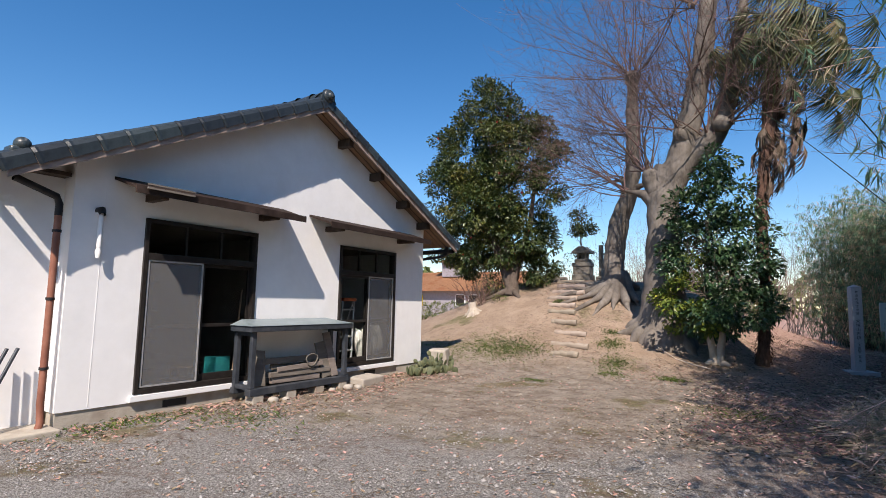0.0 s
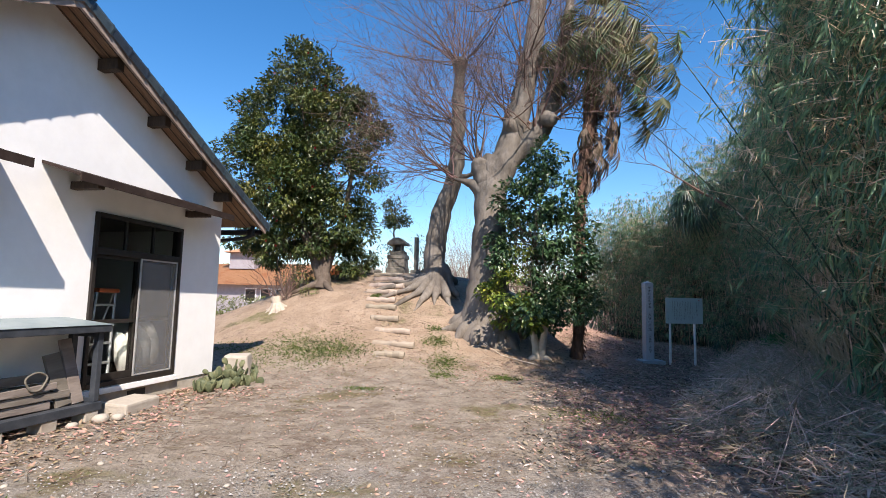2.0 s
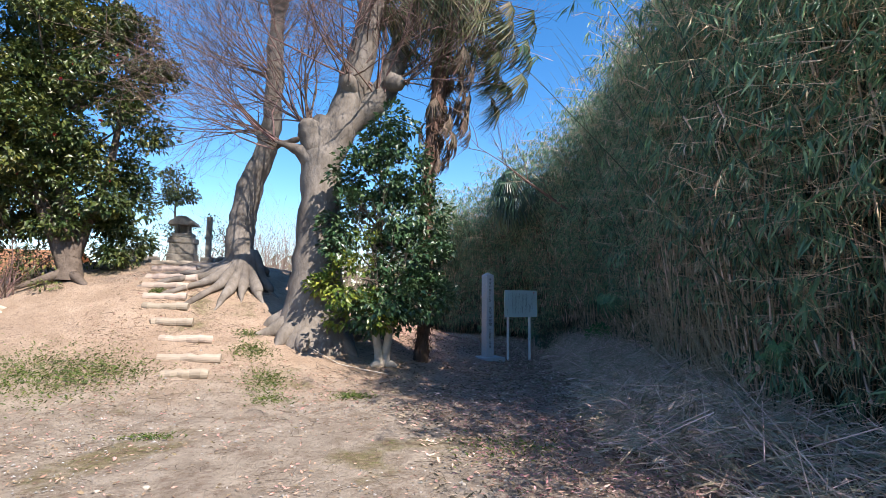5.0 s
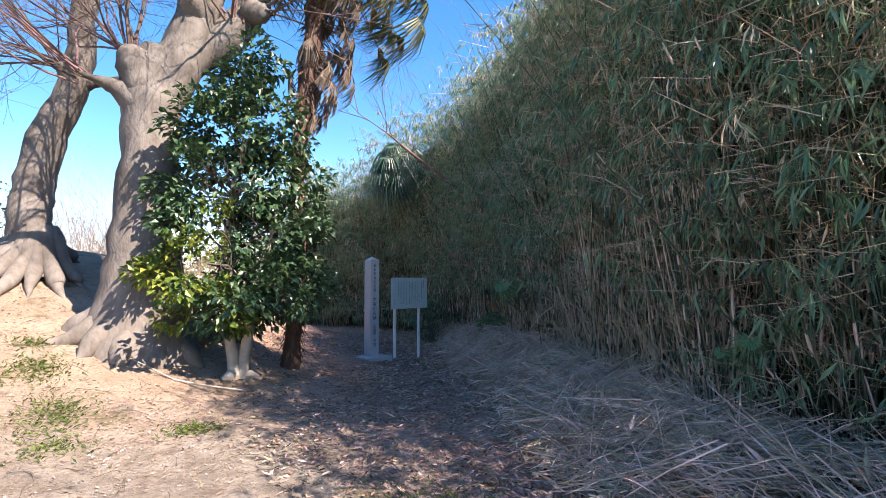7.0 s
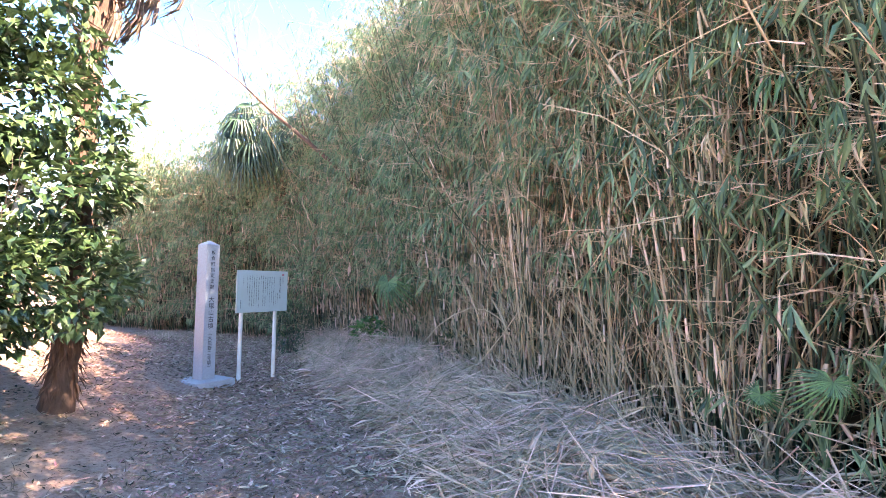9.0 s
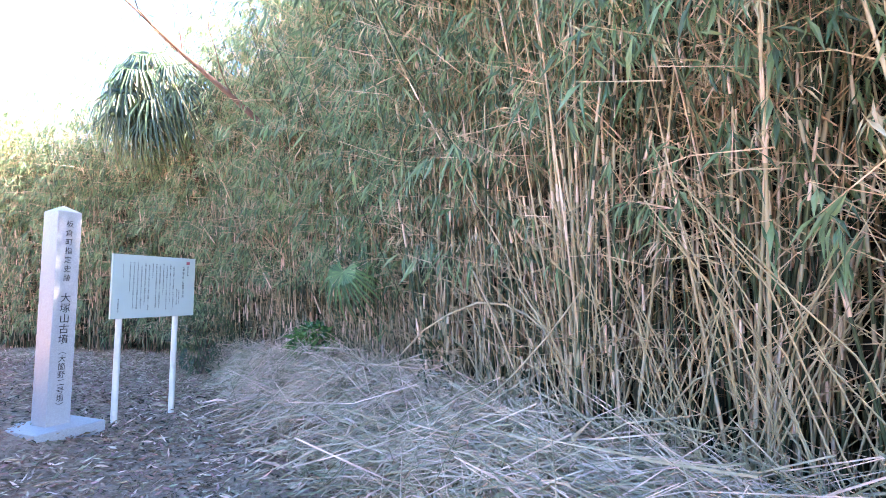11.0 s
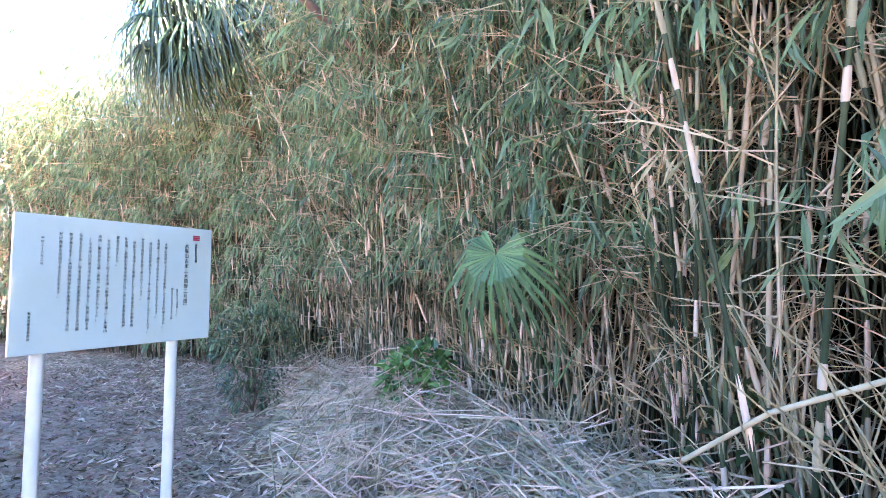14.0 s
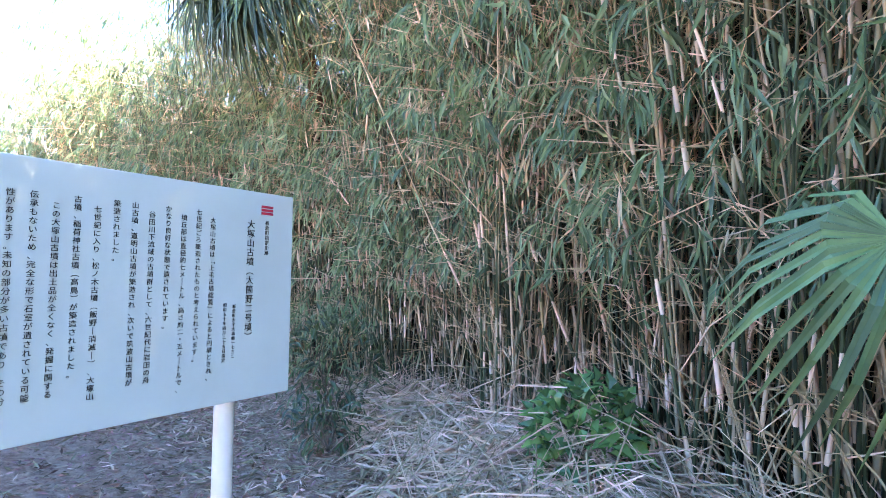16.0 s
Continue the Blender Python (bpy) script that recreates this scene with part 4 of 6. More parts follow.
def build_leaning_tree():
    rng = np.random.RandomState(14)
    x, y = 2.75, 6.75
    z = float(height(x, y))
    tree = empty("bare_tree", x, y, z - 0.1, label="leaning grey pollard tree with exposed roots", category="tree")
    limbs = [(((0.0, 0, -0.1), (-0.08, 0, 0.3), (-0.15, 0, 0.75), (-0.14, 0, 1.4), (0.02, 0, 2.35), (0.32, 0, 3.1), (0.45, 0, 3.8), (0.5, 0, 5.2), (0.5, 0, 7.0)), (0.62, 0.44, 0.34, 0.3, 0.29, 0.27, 0.24, 0.21, 0.18)),
             (((0.4, 0, 3.4), (0.25, -0.05, 3.6), (0.2, -0.06, 3.75)), (0.2, 0.15, 0.09)), (((0.4, 0, 3.4), (0.9, -0.1, 3.5), (1.3, -0.2, 3.65)), (0.14, 0.08, 0.05)),
             (((0.5, 0, 6.8), (0.5, 0, 7.1), (0.5, 0, 7.25)), (0.19, 0.26, 0.12)), (((0.5, 0, 5.0), (0.38, -0.08, 5.2), (0.35, -0.1, 5.3)), (0.2, 0.17, 0.06))]
    for a, l in ((190, 2.0), (205, 2.3), (222, 2.2), (240, 1.9), (258, 1.7), (275, 1.3), (300, 1.1), (170, 1.8), (330, 1.0), (60, 1.0)):
        c, s = math.cos(radians(a)), math.sin(radians(a))
        g = lambda u: float(height(x + c * u, y + s * u)) - z + 0.1
        limbs.append((((c * 0.1, s * 0.1, 0.75), (c * 0.35, s * 0.35, 0.3 + g(0.35)), (c * 0.75, s * 0.75, g(0.75) + 0.1), (c * l * 0.7, s * l * 0.7, g(l * 0.7) + 0.05), (c * l, s * l, g(l) - 0.05)), (0.2, 0.17, 0.11, 0.07, 0.03)))
    hang("trunk", trunk_mesh(rng, limbs).mesh("trunk", [M_BARK], True), tree)
    pile = Pile()
    for s, h, n, l, r in (((0.5, 0, 7.1), (-0.35, -0.1, 0.9), 30, 3.4, 0.035), ((0.35, -0.1, 5.25), (-0.9, -0.1, 0.5), 18, 3.0, 0.03), ((0.2, -0.06, 3.7), (-1.0, -0.1, 0.35), 13, 2.6, 0.028), ((1.2, -0.2, 3.6), (0.5, 0, 0.7), 5, 1.2, 0.02), ((0.4, 0, 4.5), (-1.0, 0, 0.6), 7, 2.2, 0.03), ((0.55, 0, 6.0), (0.6, 0, 0.8), 8, 1.8, 0.03)):
        bough(rng, pile, None, s, h, n, l, r)
    hang("bare_canopy", pile.mesh("bare_canopy", [M_TWIG]), tree, "thin reddish-brown bare shoots")


def build_palm():
    rng = np.random.RandomState(15)
    x, y = 6.6, 4.55
    z = float(height(x, y))
    tree = empty("fan_palm", x, y, z - 0.05, label="tall fan palm with fibrous trunk and dead skirt", category="palm tree")
    pts = np.stack([np.array([0.06 * math.sin(u * 1.2) + 0.1 * (u / 6.5) ** 2 + 0.04 * u, 0.02 * u, u]) for u in np.linspace(0, 7.9, 50)])
    rr = 0.12 + 0.03 * np.sin(np.linspace(0, 90, 50)) * 0.3 + 0.06 * np.clip((np.linspace(0, 6.6, 50) - 3.4) / 2, 0, 1) + 0.06 * np.exp(-np.linspace(0, 6.6, 50) * 4)
    V, q = tube_arrays(pts, rr, 14)
    V += rng.normal(0, 0.012, V.shape)
    hang("trunk", mesh_np("trunk", V, q, [M_PALMBARK], None, True), tree)
    # old leaf bases and fibres
    n = 900
    u = rng.uniform(0.2, 6.4, n)
    a = rng.uniform(0, 6.28, n)
    c = np.stack([np.interp(u, pts[:, 2], pts[:, k]) for k in range(3)], 1)
    o = np.stack([np.cos(a), np.sin(a), 0 * a], 1)
    V, F = leaves(c + o * np.interp(u, pts[:, 2], rr)[:, None] * 0.92, o * 0.35 + np.array([0, 0, -1.0]) + rng.normal(0, 0.25, (n, 3)), o, rng.uniform(0.08, 0.28, n), rng.uniform(0.015, 0.05, n), 0.3, 0.0)
    hang("fibre_coat", mesh_np("fibre_coat", V, F, [M_PALMBARK]), tree, "shaggy brown fibres")
    top = pts[-1]
    live, dead, stalk = Pile(), Pile(), Pile()
    for k in range(46):
        az = rng.uniform(0, 6.28)
        el = rng.uniform(-0.35, 1.35)
        d = np.array([math.cos(az) * math.cos(el), math.sin(az) * math.cos(el), math.sin(el)])
        st = top + np.array([0, 0, rng.uniform(-0.4, 0.3)])
        ln = rng.uniform(0.6, 1.45)
        mid = st + d * ln * 0.6
        end = st + d * ln + np.array([0, 0, -0.15])
        V, q = tube_arrays([st, mid, end], (0.018, 0.013, 0.01), 4)
        stalk.add(V, q)
        V, F = fan_frond(rng, 20, rng.uniform(0.55, 0.9), rng.uniform(1.0, 2.0), rng.uniform(80, 120))
        live.add(moved(V, fan_pose(end, (d[0], d[1], d[2] - rng.uniform(0.4, 1.3)), rng.normal(0, 0.25, 3) + np.array([0, 0, 1.0]))), F)
    for k in range(20):
        # a heavy fall of fronds on the sunny side
        az = rng.uniform(-0.8, 0.5)
        st = top + np.array([0, 0, rng.uniform(-0.5, 0.0)])
        reach = rng.uniform(1.0, 2.0)
        end = st + np.array([math.cos(az) * reach, math.sin(az) * reach, rng.uniform(-1.9, 0.0)])
        V, q = tube_arrays([st, (st + end) / 2 + np.array([0, 0, 0.25]), end], (0.018, 0.013, 0.01), 4)
        stalk.add(V, q)
        V, F = fan_frond(rng, 18, rng.uniform(0.6, 0.9), 1.0, rng.uniform(30, 60))
        live.add(moved(V, fan_pose(end, (math.cos(az) * 0.3 + rng.normal(0, 0.12), math.sin(az) * 0.3 + rng.normal(0, 0.12), -1), (math.cos(az), math.sin(az), 0.2))), F)
    for k in range(60):
        az = rng.uniform(0, 6.28) if k % 3 == 0 else rng.uniform(-1.1, 0.7)
        u0 = rng.uniform(4.7, 7.2)
        st = np.array([np.interp(u0, pts[:, 2], pts[:, j]) for j in range(3)])
        reach = rng.uniform(0.12, 0.3) if k % 3 == 0 else rng.uniform(0.2, 0.75) * min(1.0, (u0 - 4.2) / 1.4)
        end = st + np.array([math.cos(az) * reach, math.sin(az) * reach, -rng.uniform(0.05, 0.45)])
        V, q = tube_arrays([st, (st + end) / 2 + np.array([0, 0, 0.08]), end], (0.016, 0.012, 0.009), 4)
        stalk.add(V, q)
        V, F = fan_frond(rng, 16, rng.uniform(0.4, 0.8), 0.6, rng.uniform(12, 34))
        dead.add(moved(V, fan_pose(end, (math.cos(az) * 0.15 + rng.normal(0, 0.14), math.sin(az) * 0.15 + rng.normal(0, 0.14), -1), (math.cos(az), math.sin(az), 0.1))), F)
    hang("stalk_tuft", stalk.mesh("stalk_tuft", [M_FANDEAD]), tree)
    hang("green_fronds", live.mesh("green_fronds", [M_FANTOP]), tree, "drooping green and straw fan leaves")
    hang("dead_skirt", dead.mesh("dead_skirt", [M_FANDEAD]), tree, "dry hanging brown leaves")


def culm_variant(seed, dry, seg=5):
    """One culm with swollen nodes, papery sheaths and a nodding top. Returns vertices, quads and slots."""
    rng = np.random.RandomState(seed)
    h = rng.uniform(5.4, 7.2)
    nodes = np.cumsum(rng.uniform(0.2, 0.36, 40))
    nodes = np.concatenate([[0], nodes[nodes < h]])
    r0 = rng.uniform(0.0055, 0.011)
    lean, az = rng.uniform(0.0, 0.05), rng.uniform(0, 6.28)

    def at(u):
        b = lean * u + 0.0035 * u ** 3 * (0.5 if dry else 1)
        return np.array([math.cos(az) * b + 0.015 * math.sin(u * 2 + seed), math.sin(az) * b, u - 0.03 * b * u])
    rad = lambda u: r0 * (1 - 0.8 * (u / h) ** 1.6)
    pile = Pile()
    pts, rr = [], []
    for u in nodes:
        for du, g in ((-0.012, 1.0), (0.0, 1.28)) if seg > 4 else ((0.0, 1.1),):
            if u + du >= 0:
                pts.append(at(u + du))
                rr.append(rad(u) * g)
    V, q = tube_arrays(pts, rr, seg)
    pile.add(V, q, 2 if dry else 0)
    for a, b in zip(nodes, nodes[1:]):
        if rng.rand() < 0.42 and a < 4.0:
            l = (b - a) * rng.uniform(0.55, 1.0)
            V, q = tube_arrays([at(a + 0.004), at(a + l * 0.3), at(a + l * 0.75), at(a + l)], (rad(a) * 1.15, rad(a) * 1.45, rad(a) * 1.25, rad(a) * 0.9), seg)
            pile.add(V, q, 1)
    return np.concatenate(pile.V), np.concatenate(pile.F), np.concatenate(pile.I)


def build_grove():
    rng = np.random.RandomState(21)
    grove = empty("bamboo_grove", 0, 0, 0, label="dense thicket of slender bamboo with pale sheaths", category="bamboo")
    variants = [culm_variant(s, s % 6 == 5) for s in range(14)]
    mats = [M_CULM, M_SHEATH, M_DRYCULM]
    plain = [culm_variant(50 + s, s == 4, 4) for s in range(5)]
    slim = [culm_variant(60 + s, s == 4, 3) for s in range(5)]
    shared = [mesh_np("culm", *variants[i][:2], mats, variants[i][2], True) for i in range(14)]
    n = 2800
    # culms south of y -3 are out of view and only cast shade on the yard
    y = np.concatenate([rng.uniform(-12, 19.5, n // 2), rng.uniform(-2.5, 9, n // 3), rng.uniform(8, 19.5, n - n // 2 - n // 3)])
    depth = rng.exponential(0.7, n)
    depth = np.clip(depth, 0, 4.5)
    # stand in tufts
    y = y + 0.35 * np.sin(y * 5.3 + depth * 3)
    x = grove_front(y) + depth + 0.2 * np.sin(y * 3.1) + rng.normal(0, 0.08, n)
    ok = (np.hypot(x - 9.3, y - 6.0) > 1.6)
    x, y, depth = x[ok], y[ok], depth[ok]
    order = np.argsort(depth + 2.0 * (np.abs(y - 3.4) > 4.6))
    far = Pile()
    base_z = surface_z(x, y) - 0.03
    tops = []
    for rank, i in enumerate(order):
        k = rng.randint(0, 14) if not (-1.2 < y[i] < 3.8 and rng.rand() < 0.22) else (5, 11)[rng.randint(0, 2)]
        lean = rng.normal(0, 5), rng.normal(-2 if depth[i] < 0.8 else 0, 3.5)
        if rng.rand() < 0.06:
            lean = (rng.normal(0, 18), rng.normal(-8, 13)) if rank >= 300 else (rng.normal(0, 9), rng.normal(-1, 4))
        # scale south of y -1 is set by the shadow wanted on the yard
        m = Matrix.Translation((x[i], y[i], base_z[i] - 0.1)) @ pose(0, 0, 0, lean[0], lean[1]) @ pose(0, 0, 0, 0, 0, rng.uniform(0, 360)) @ Matrix.Scale(rng.uniform(0.9, 1.2) * (1.12 if -3.8 < y[i] < -1 else 0.76 if -7.5 < y[i] < -3.8 else 0.86 if y[i] > 13.5 else 1.0), 4)
        tops.append((m, depth[i]))
        if rank < 300:
            hang("culm", shared[k], grove, m=m)
        else:
            V, q, s = (plain if rank < 500 else slim)[4 if k in (5, 11) else k % 4]
            far.V.append(moved(V, m))
            far.F.append(q + far.n)
            far.I.append(s)
            far.n += len(V)
    tagged(hang("culm_thicket", far.mesh("culm_thicket", mats, True), grove), kind="stuff")
    # leafy twigs: sprays of blades from points on the culms
    sp, sd = [], []
    for m, dep in tops:
        c = np.array(m)
        k = rng.randint(4, 9) if dep < 1.2 else rng.randint(3, 7)
        for _ in range(k):
            u = rng.beta(2.2, 1.2) * 5.5 + 1.1
            p = c[:3, :3] @ np.array([0.12 * rng.normal(), 0.12 * rng.normal(), u]) + c[:3, 3]
            az = rng.uniform(0, 6.28)
            d = np.array([math.cos(az) - 0.7, math.sin(az) - 0.15, rng.uniform(0.0, 0.9)])
            sp.append(p)
            sd.append(d)
    # overhanging skirt of the thicket's face
    ns = 8000
    yy = np.concatenate([rng.uniform(-7, 19.5, ns // 2), rng.uniform(-4.5, 9, ns - ns // 2)])
    zz = 1.0 + 6.5 * rng.beta(1.9, 1.1, ns)
    # the skirt follows those heights; its unseen southern part only shapes shadow
    zz = np.where(yy > 13.5, zz * 0.92 - 0.6, np.where(yy > 8.5, zz * 1.1 - 0.75, np.where((yy > -3.8) & (yy < -1), zz * 1.1, np.where(yy < -3.8, zz * 0.76, zz))))
    bulge = 0.5 * np.sin(np.clip((zz - 0.6) / 7.4, 0, 1) * np.pi) + 0.5 * np.clip((0.5 - yy) / 4, 0, 1) * np.clip((zz - 1.2), 0, 1)
    keepz = (zz > 2.1 + 0.5 * np.sin(yy * 1.3)) | (rng.rand(ns) < np.where((yy < -0.95) | (yy > 8.5), 0.85, np.where(zz < 1.35, 0.07, np.where(np.sin(yy * 2.1 + 1) > 0.1, 0.5, 0.12))))
    xx = grove_front(yy) - bulge - 0.12 + rng.normal(0, 0.28, ns) + np.abs(rng.normal(0, 0.4, ns)) + 0.35 * np.sin(yy * 1.9) * np.sin(zz * 1.4)
    for p in np.stack([xx, yy, zz], 1)[keepz & (np.hypot(xx - 9.3, yy - 5.5) > 1.5)]:
        az = rng.uniform(0, 6.28)
        sp.append(p)
        sd.append(np.array([math.cos(az) * 0.8 - 0.6, math.sin(az) * 0.8, rng.uniform(-0.2, 0.8)]))
    # canopy sprays added over the rows to keep sun off the board, and the leafier stretches of the face
    for cnt, ya, yb, xa, xb, za, zb_ in ((1700, 0.3, 4.4, 0.0, 1.7, 4.7, 7.3), (2600, 3.9, 9.6, -0.45, 0.5, 1.5, 6.4), (5200, 9.3, 19.5, -0.7, 0.4, 0.4, 5.4), (1500, -3.9, -0.95, -0.6, 0.3, 0.6, 7.0)):
        for _ in range(cnt):
            yy, zz1 = rng.uniform(ya, yb), rng.uniform(za, zb_)
            if za < 4 and math.sin(yy * 2.7 + 1.1 * math.sin(zz1 * 1.3)) * math.sin(zz1 * 1.9 + yy) < rng.uniform(-0.7, 0.25):
                continue
            az = rng.uniform(0, 6.28)
            sp.append(np.array([grove_front(yy) + rng.uniform(xa, xb), yy, zz1]))
            sd.append(np.array([math.cos(az) - 0.4, math.sin(az), rng.uniform(-0.2, 0.6)]))
    sp, sd = np.array(sp), unit(np.array(sd))
    twig = Pile()
    live, dry = [], []
    for p, d in zip(sp, sd):
        ln = rng.uniform(0.25, 0.65)
        e = p + d * ln + np.array([0, 0, -0.12 * ln])
        V, q = tube_arrays([p, e], (0.0042, 0.0022), 3)
        twig.add(V, q)
        isdry = rng.rand() < (0.2 if -1.2 < p[1] < 4 else 0.1)
        for k in range(rng.randint(5, 9)):
            u = rng.uniform(0.35, 1.0)
            q0 = p + (e - p) * u
            dd = d * 0.7 + rng.normal(0, 0.45, 3) + np.array([0, 0, -1.35])
            (dry if isdry else live).append(np.concatenate([q0, dd]))
    # bare branchlets that cross between the front culms
    for m, dep in tops:
        c = np.array(m)
        if dep > 1.5 or not -4 < c[1, 3] < 10.5:
            continue
        for _ in range(7 if c[1, 3] < 4.2 else 5):
            u = rng.uniform(0.5, 5.2)
            p = c[:3, :3] @ np.array([0, 0, u]) + c[:3, 3]
            az, ln = rng.uniform(0, 6.28), rng.uniform(0.25, 0.85)
            d = unit(np.array([math.cos(az) - 0.3, math.sin(az), rng.uniform(-0.1, 1.5)]))
            mid = p + d * ln * 0.55
            V, q = tube_arrays([p, mid, p + d * ln + np.array([0, 0, -0.14 * ln])], (0.005, 0.0036, 0.0018), 3)
            twig.add(V, q)
            for _ in range(2):
                e2 = mid + unit(d + rng.normal(0, 0.5, 3)) * ln * rng.uniform(0.25, 0.5)
                V, q = tube_arrays([mid, e2], (0.0028, 0.0014), 3)
                twig.add(V, q)
    hang("twig_tangle", twig.mesh("twig_tangle", [M_BTWIG]), grove, "thin straw-coloured twigs")["kind"] = "stuff"
    for nm, rows, mm, lab in (("leaves", live, M_BLEAF, "narrow hanging green bamboo leaves"), ("dry_leaves", dry, M_DRYLEAF, "withered straw-coloured leaves")):
        a = np.array(rows)
        L = rng.uniform(0.12, 0.29, len(a)) * (1.0 if nm == "leaves" else 0.8)
        V, F = leaves(a[:, :3], a[:, 3:], np.array([0, 0, 1.0]) + rng.normal(0, 0.5, (len(a), 3)), L, L * rng.uniform(0.09, 0.14, len(a)) * (1.0 if nm == "leaves" else 0.7), 0.2, 0.16)
        hang(nm, mesh_np(nm, V, F, [mm]), grove, lab)["kind"] = "stuff"
    # depth of the thicket, seen only between the front culms: blades that block light, near-black for shade
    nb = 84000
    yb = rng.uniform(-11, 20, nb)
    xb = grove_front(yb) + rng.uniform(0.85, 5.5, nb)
    # upper leaves reach higher for y 0 to 5.5, added to block sun from the board
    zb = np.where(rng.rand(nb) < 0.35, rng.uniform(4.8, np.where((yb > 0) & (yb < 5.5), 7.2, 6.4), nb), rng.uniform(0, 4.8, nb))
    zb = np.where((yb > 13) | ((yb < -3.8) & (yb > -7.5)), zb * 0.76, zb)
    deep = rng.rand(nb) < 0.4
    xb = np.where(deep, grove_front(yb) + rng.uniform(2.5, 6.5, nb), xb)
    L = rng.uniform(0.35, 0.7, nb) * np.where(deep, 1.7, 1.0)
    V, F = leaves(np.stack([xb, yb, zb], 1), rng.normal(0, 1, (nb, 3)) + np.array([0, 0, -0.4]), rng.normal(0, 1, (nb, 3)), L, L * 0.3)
    hang("inner_foliage", mesh_np("inner_foliage", V, F, [M_INNER]), grove, "dense foliage deep in the thicket, coloured near-black for shade")["kind"] = "stuff"


build_grove()
build_evergreen()
build_near_camellia()
build_big_tree()
build_leaning_tree()
build_palm()


# ---- stone markers and steps ----
def log_step(x, y, z, length, r, turn):
    """A half-buried log laid across the slope."""
    rng = np.random.RandomState(int(abs(x * 131 + y * 977)) % 9999)
    n = 9
    pts = [((i / (n - 1) - 0.5) * length, 0.012 * rng.normal(), 0.008 * rng.normal()) for i in range(n)]
    V, q = tube_arrays(pts, [r * (1 + 0.05 * rng.normal()) for _ in pts], 14)
    bm = bmesh.new()
    vs = [bm.verts.new(v) for v in V]
    for f in q:
        bm.faces.new([vs[i] for i in f])
    bm.faces.new(vs[:14][::-1])
    bm.faces.new(vs[-14:])
    ob = part("log_step", bm, M_LOG, m=pose(x, y, z, 0, 0, turn))
    return tagged(ob, "weathered log laid as a step in the slope", "step", group="log steps up the mound")


for sx, sy, sl in ((2.53, 2.53, 0.7), (2.47, 3.07, 0.98), (2.25, 3.75, 0.86), (1.83, 4.38, 0.74), (1.55, 4.97, 0.82), (1.42, 5.36, 0.8), (1.3, 5.81, 0.9), (1.3, 6.25, 1.05), (1.2, 6.75, 0.95), (1.0, 7.3, 0.9)):
    log_step(sx, sy, float(height(sx, sy)) + 0.02, sl, 0.085, -2 + 3 * math.sin(sx * 9 + sy * 5))


def text_mesh(name, body, size, material, parent, m, spacing=1.0, label=""):
    """Writing set downwards, one sign under another."""
    cu = bpy.data.curves.new(name, "FONT")
    cu.body = "\n".join(body)
    cu.size = size
    cu.align_x, cu.align_y = "CENTER", "TOP"
    cu.space_line = spacing
    cu.extrude = 0.0006
    cu.resolution_u = 2
    ob = bpy.data.objects.new(name, cu)
    scene.collection.objects.link(ob)
    me = bpy.data.meshes.new_from_object(ob.evaluated_get(bpy.context.evaluated_depsgraph_get()))
    bpy.data.objects.remove(ob)
    me.materials.clear()
    me.materials.append(material)
    return hang(name, me, parent, label, m)


TURN = math.degrees(math.atan2(0.3, 0.97))


def build_sign():
    sign = empty("information_board", 9.44, 6.09, 0, label="pale blue-white information board on two white posts", category="sign")
    sign.rotation_euler = (0, 0, radians(TURN))
    bm = bmesh.new()
    box(bm, -0.51, -0.012, 1.098, 0.51, 0.012, 1.765, 0.004)
    panel = part("panel", bm, M_SIGN, sign, "pale enamelled panel")
    for x in (-0.37, 0.31):
        tube_part("post", [(x, 0.05, -0.2), (x, 0.05, 0.6), (x, 0.05, 1.7)], [0.031, 0.031, 0.031], M_POST, sign, 14, "white steel post")
        bm = bmesh.new()
        for z in (1.2, 1.62):
            box(bm, x - 0.04, 0.0125, z - 0.015, x + 0.04, 0.03, z + 0.015, 0.003)
        part("clamp", bm, M_POST, sign)
    cols = [("板倉町指定史跡", 0.405, 1.672, 0.0215, 0.72), ("大塚山古墳︵大箇野二号墳︶", 0.345, 1.668, 0.0375, 0.75),
            ("板倉町大字大高嶋一七三二", 0.293, 1.40, 0.0165, 0.8), ("昭和五十年四月二十五日指定", 0.262, 1.405, 0.0165, 0.8)]
    body = ("　大塚山古墳は﹁上毛古墳総覧﹂によると円墳とされ、", "七世紀ごろ築造されたものと考えられています。", "　墳丘部は直径約七メートル、高さ約二・五メートルで、", "かなり良好な状態で遺されています。",
            "　谷田川下流域の古墳群として、六世紀代に岩田の舟", "山古墳、道明山古墳が築造され、次いで筑波山古墳が", "築造されました。", "　七世紀に入り、松ノ木古墳︵飯野｜消滅｜︶、大塚山",
            "古墳、稲荷神社古墳︵高鳥︶が築造されました。", "　この大塚山古墳は出土品が全くなく、発掘に関する", "伝承もないため、完全な形で石室が遺されている可能", "性があります。未知の部分が多い古墳であり、その分", "だけ貴重な古墳であると言えます。")
    for k, s in enumerate(body):
        cols.append((s.replace("ー", "｜"), 0.215 - k * 0.0445, 1.685, 0.0245, 0.785))
    cols += [("平成二十六年二月", -0.395, 1.66, 0.0195, 0.85), ("板倉町教育委員会", -0.435, 1.30, 0.0195, 0.85)]
    for s, x, z, size, sp in cols:
        text_mesh("text_column", s, size * 0.75, M_INK, sign, pose(x, -0.0145, z, 90), sp * 1.42)
    bm = bmesh.new()
    for k in range(3):
        box(bm, 0.383, -0.0145, 1.692 + k * 0.011, 0.427, -0.012, 1.7 + k * 0.011)
    part("emblem", bm, M_RED, sign, "small red crest")


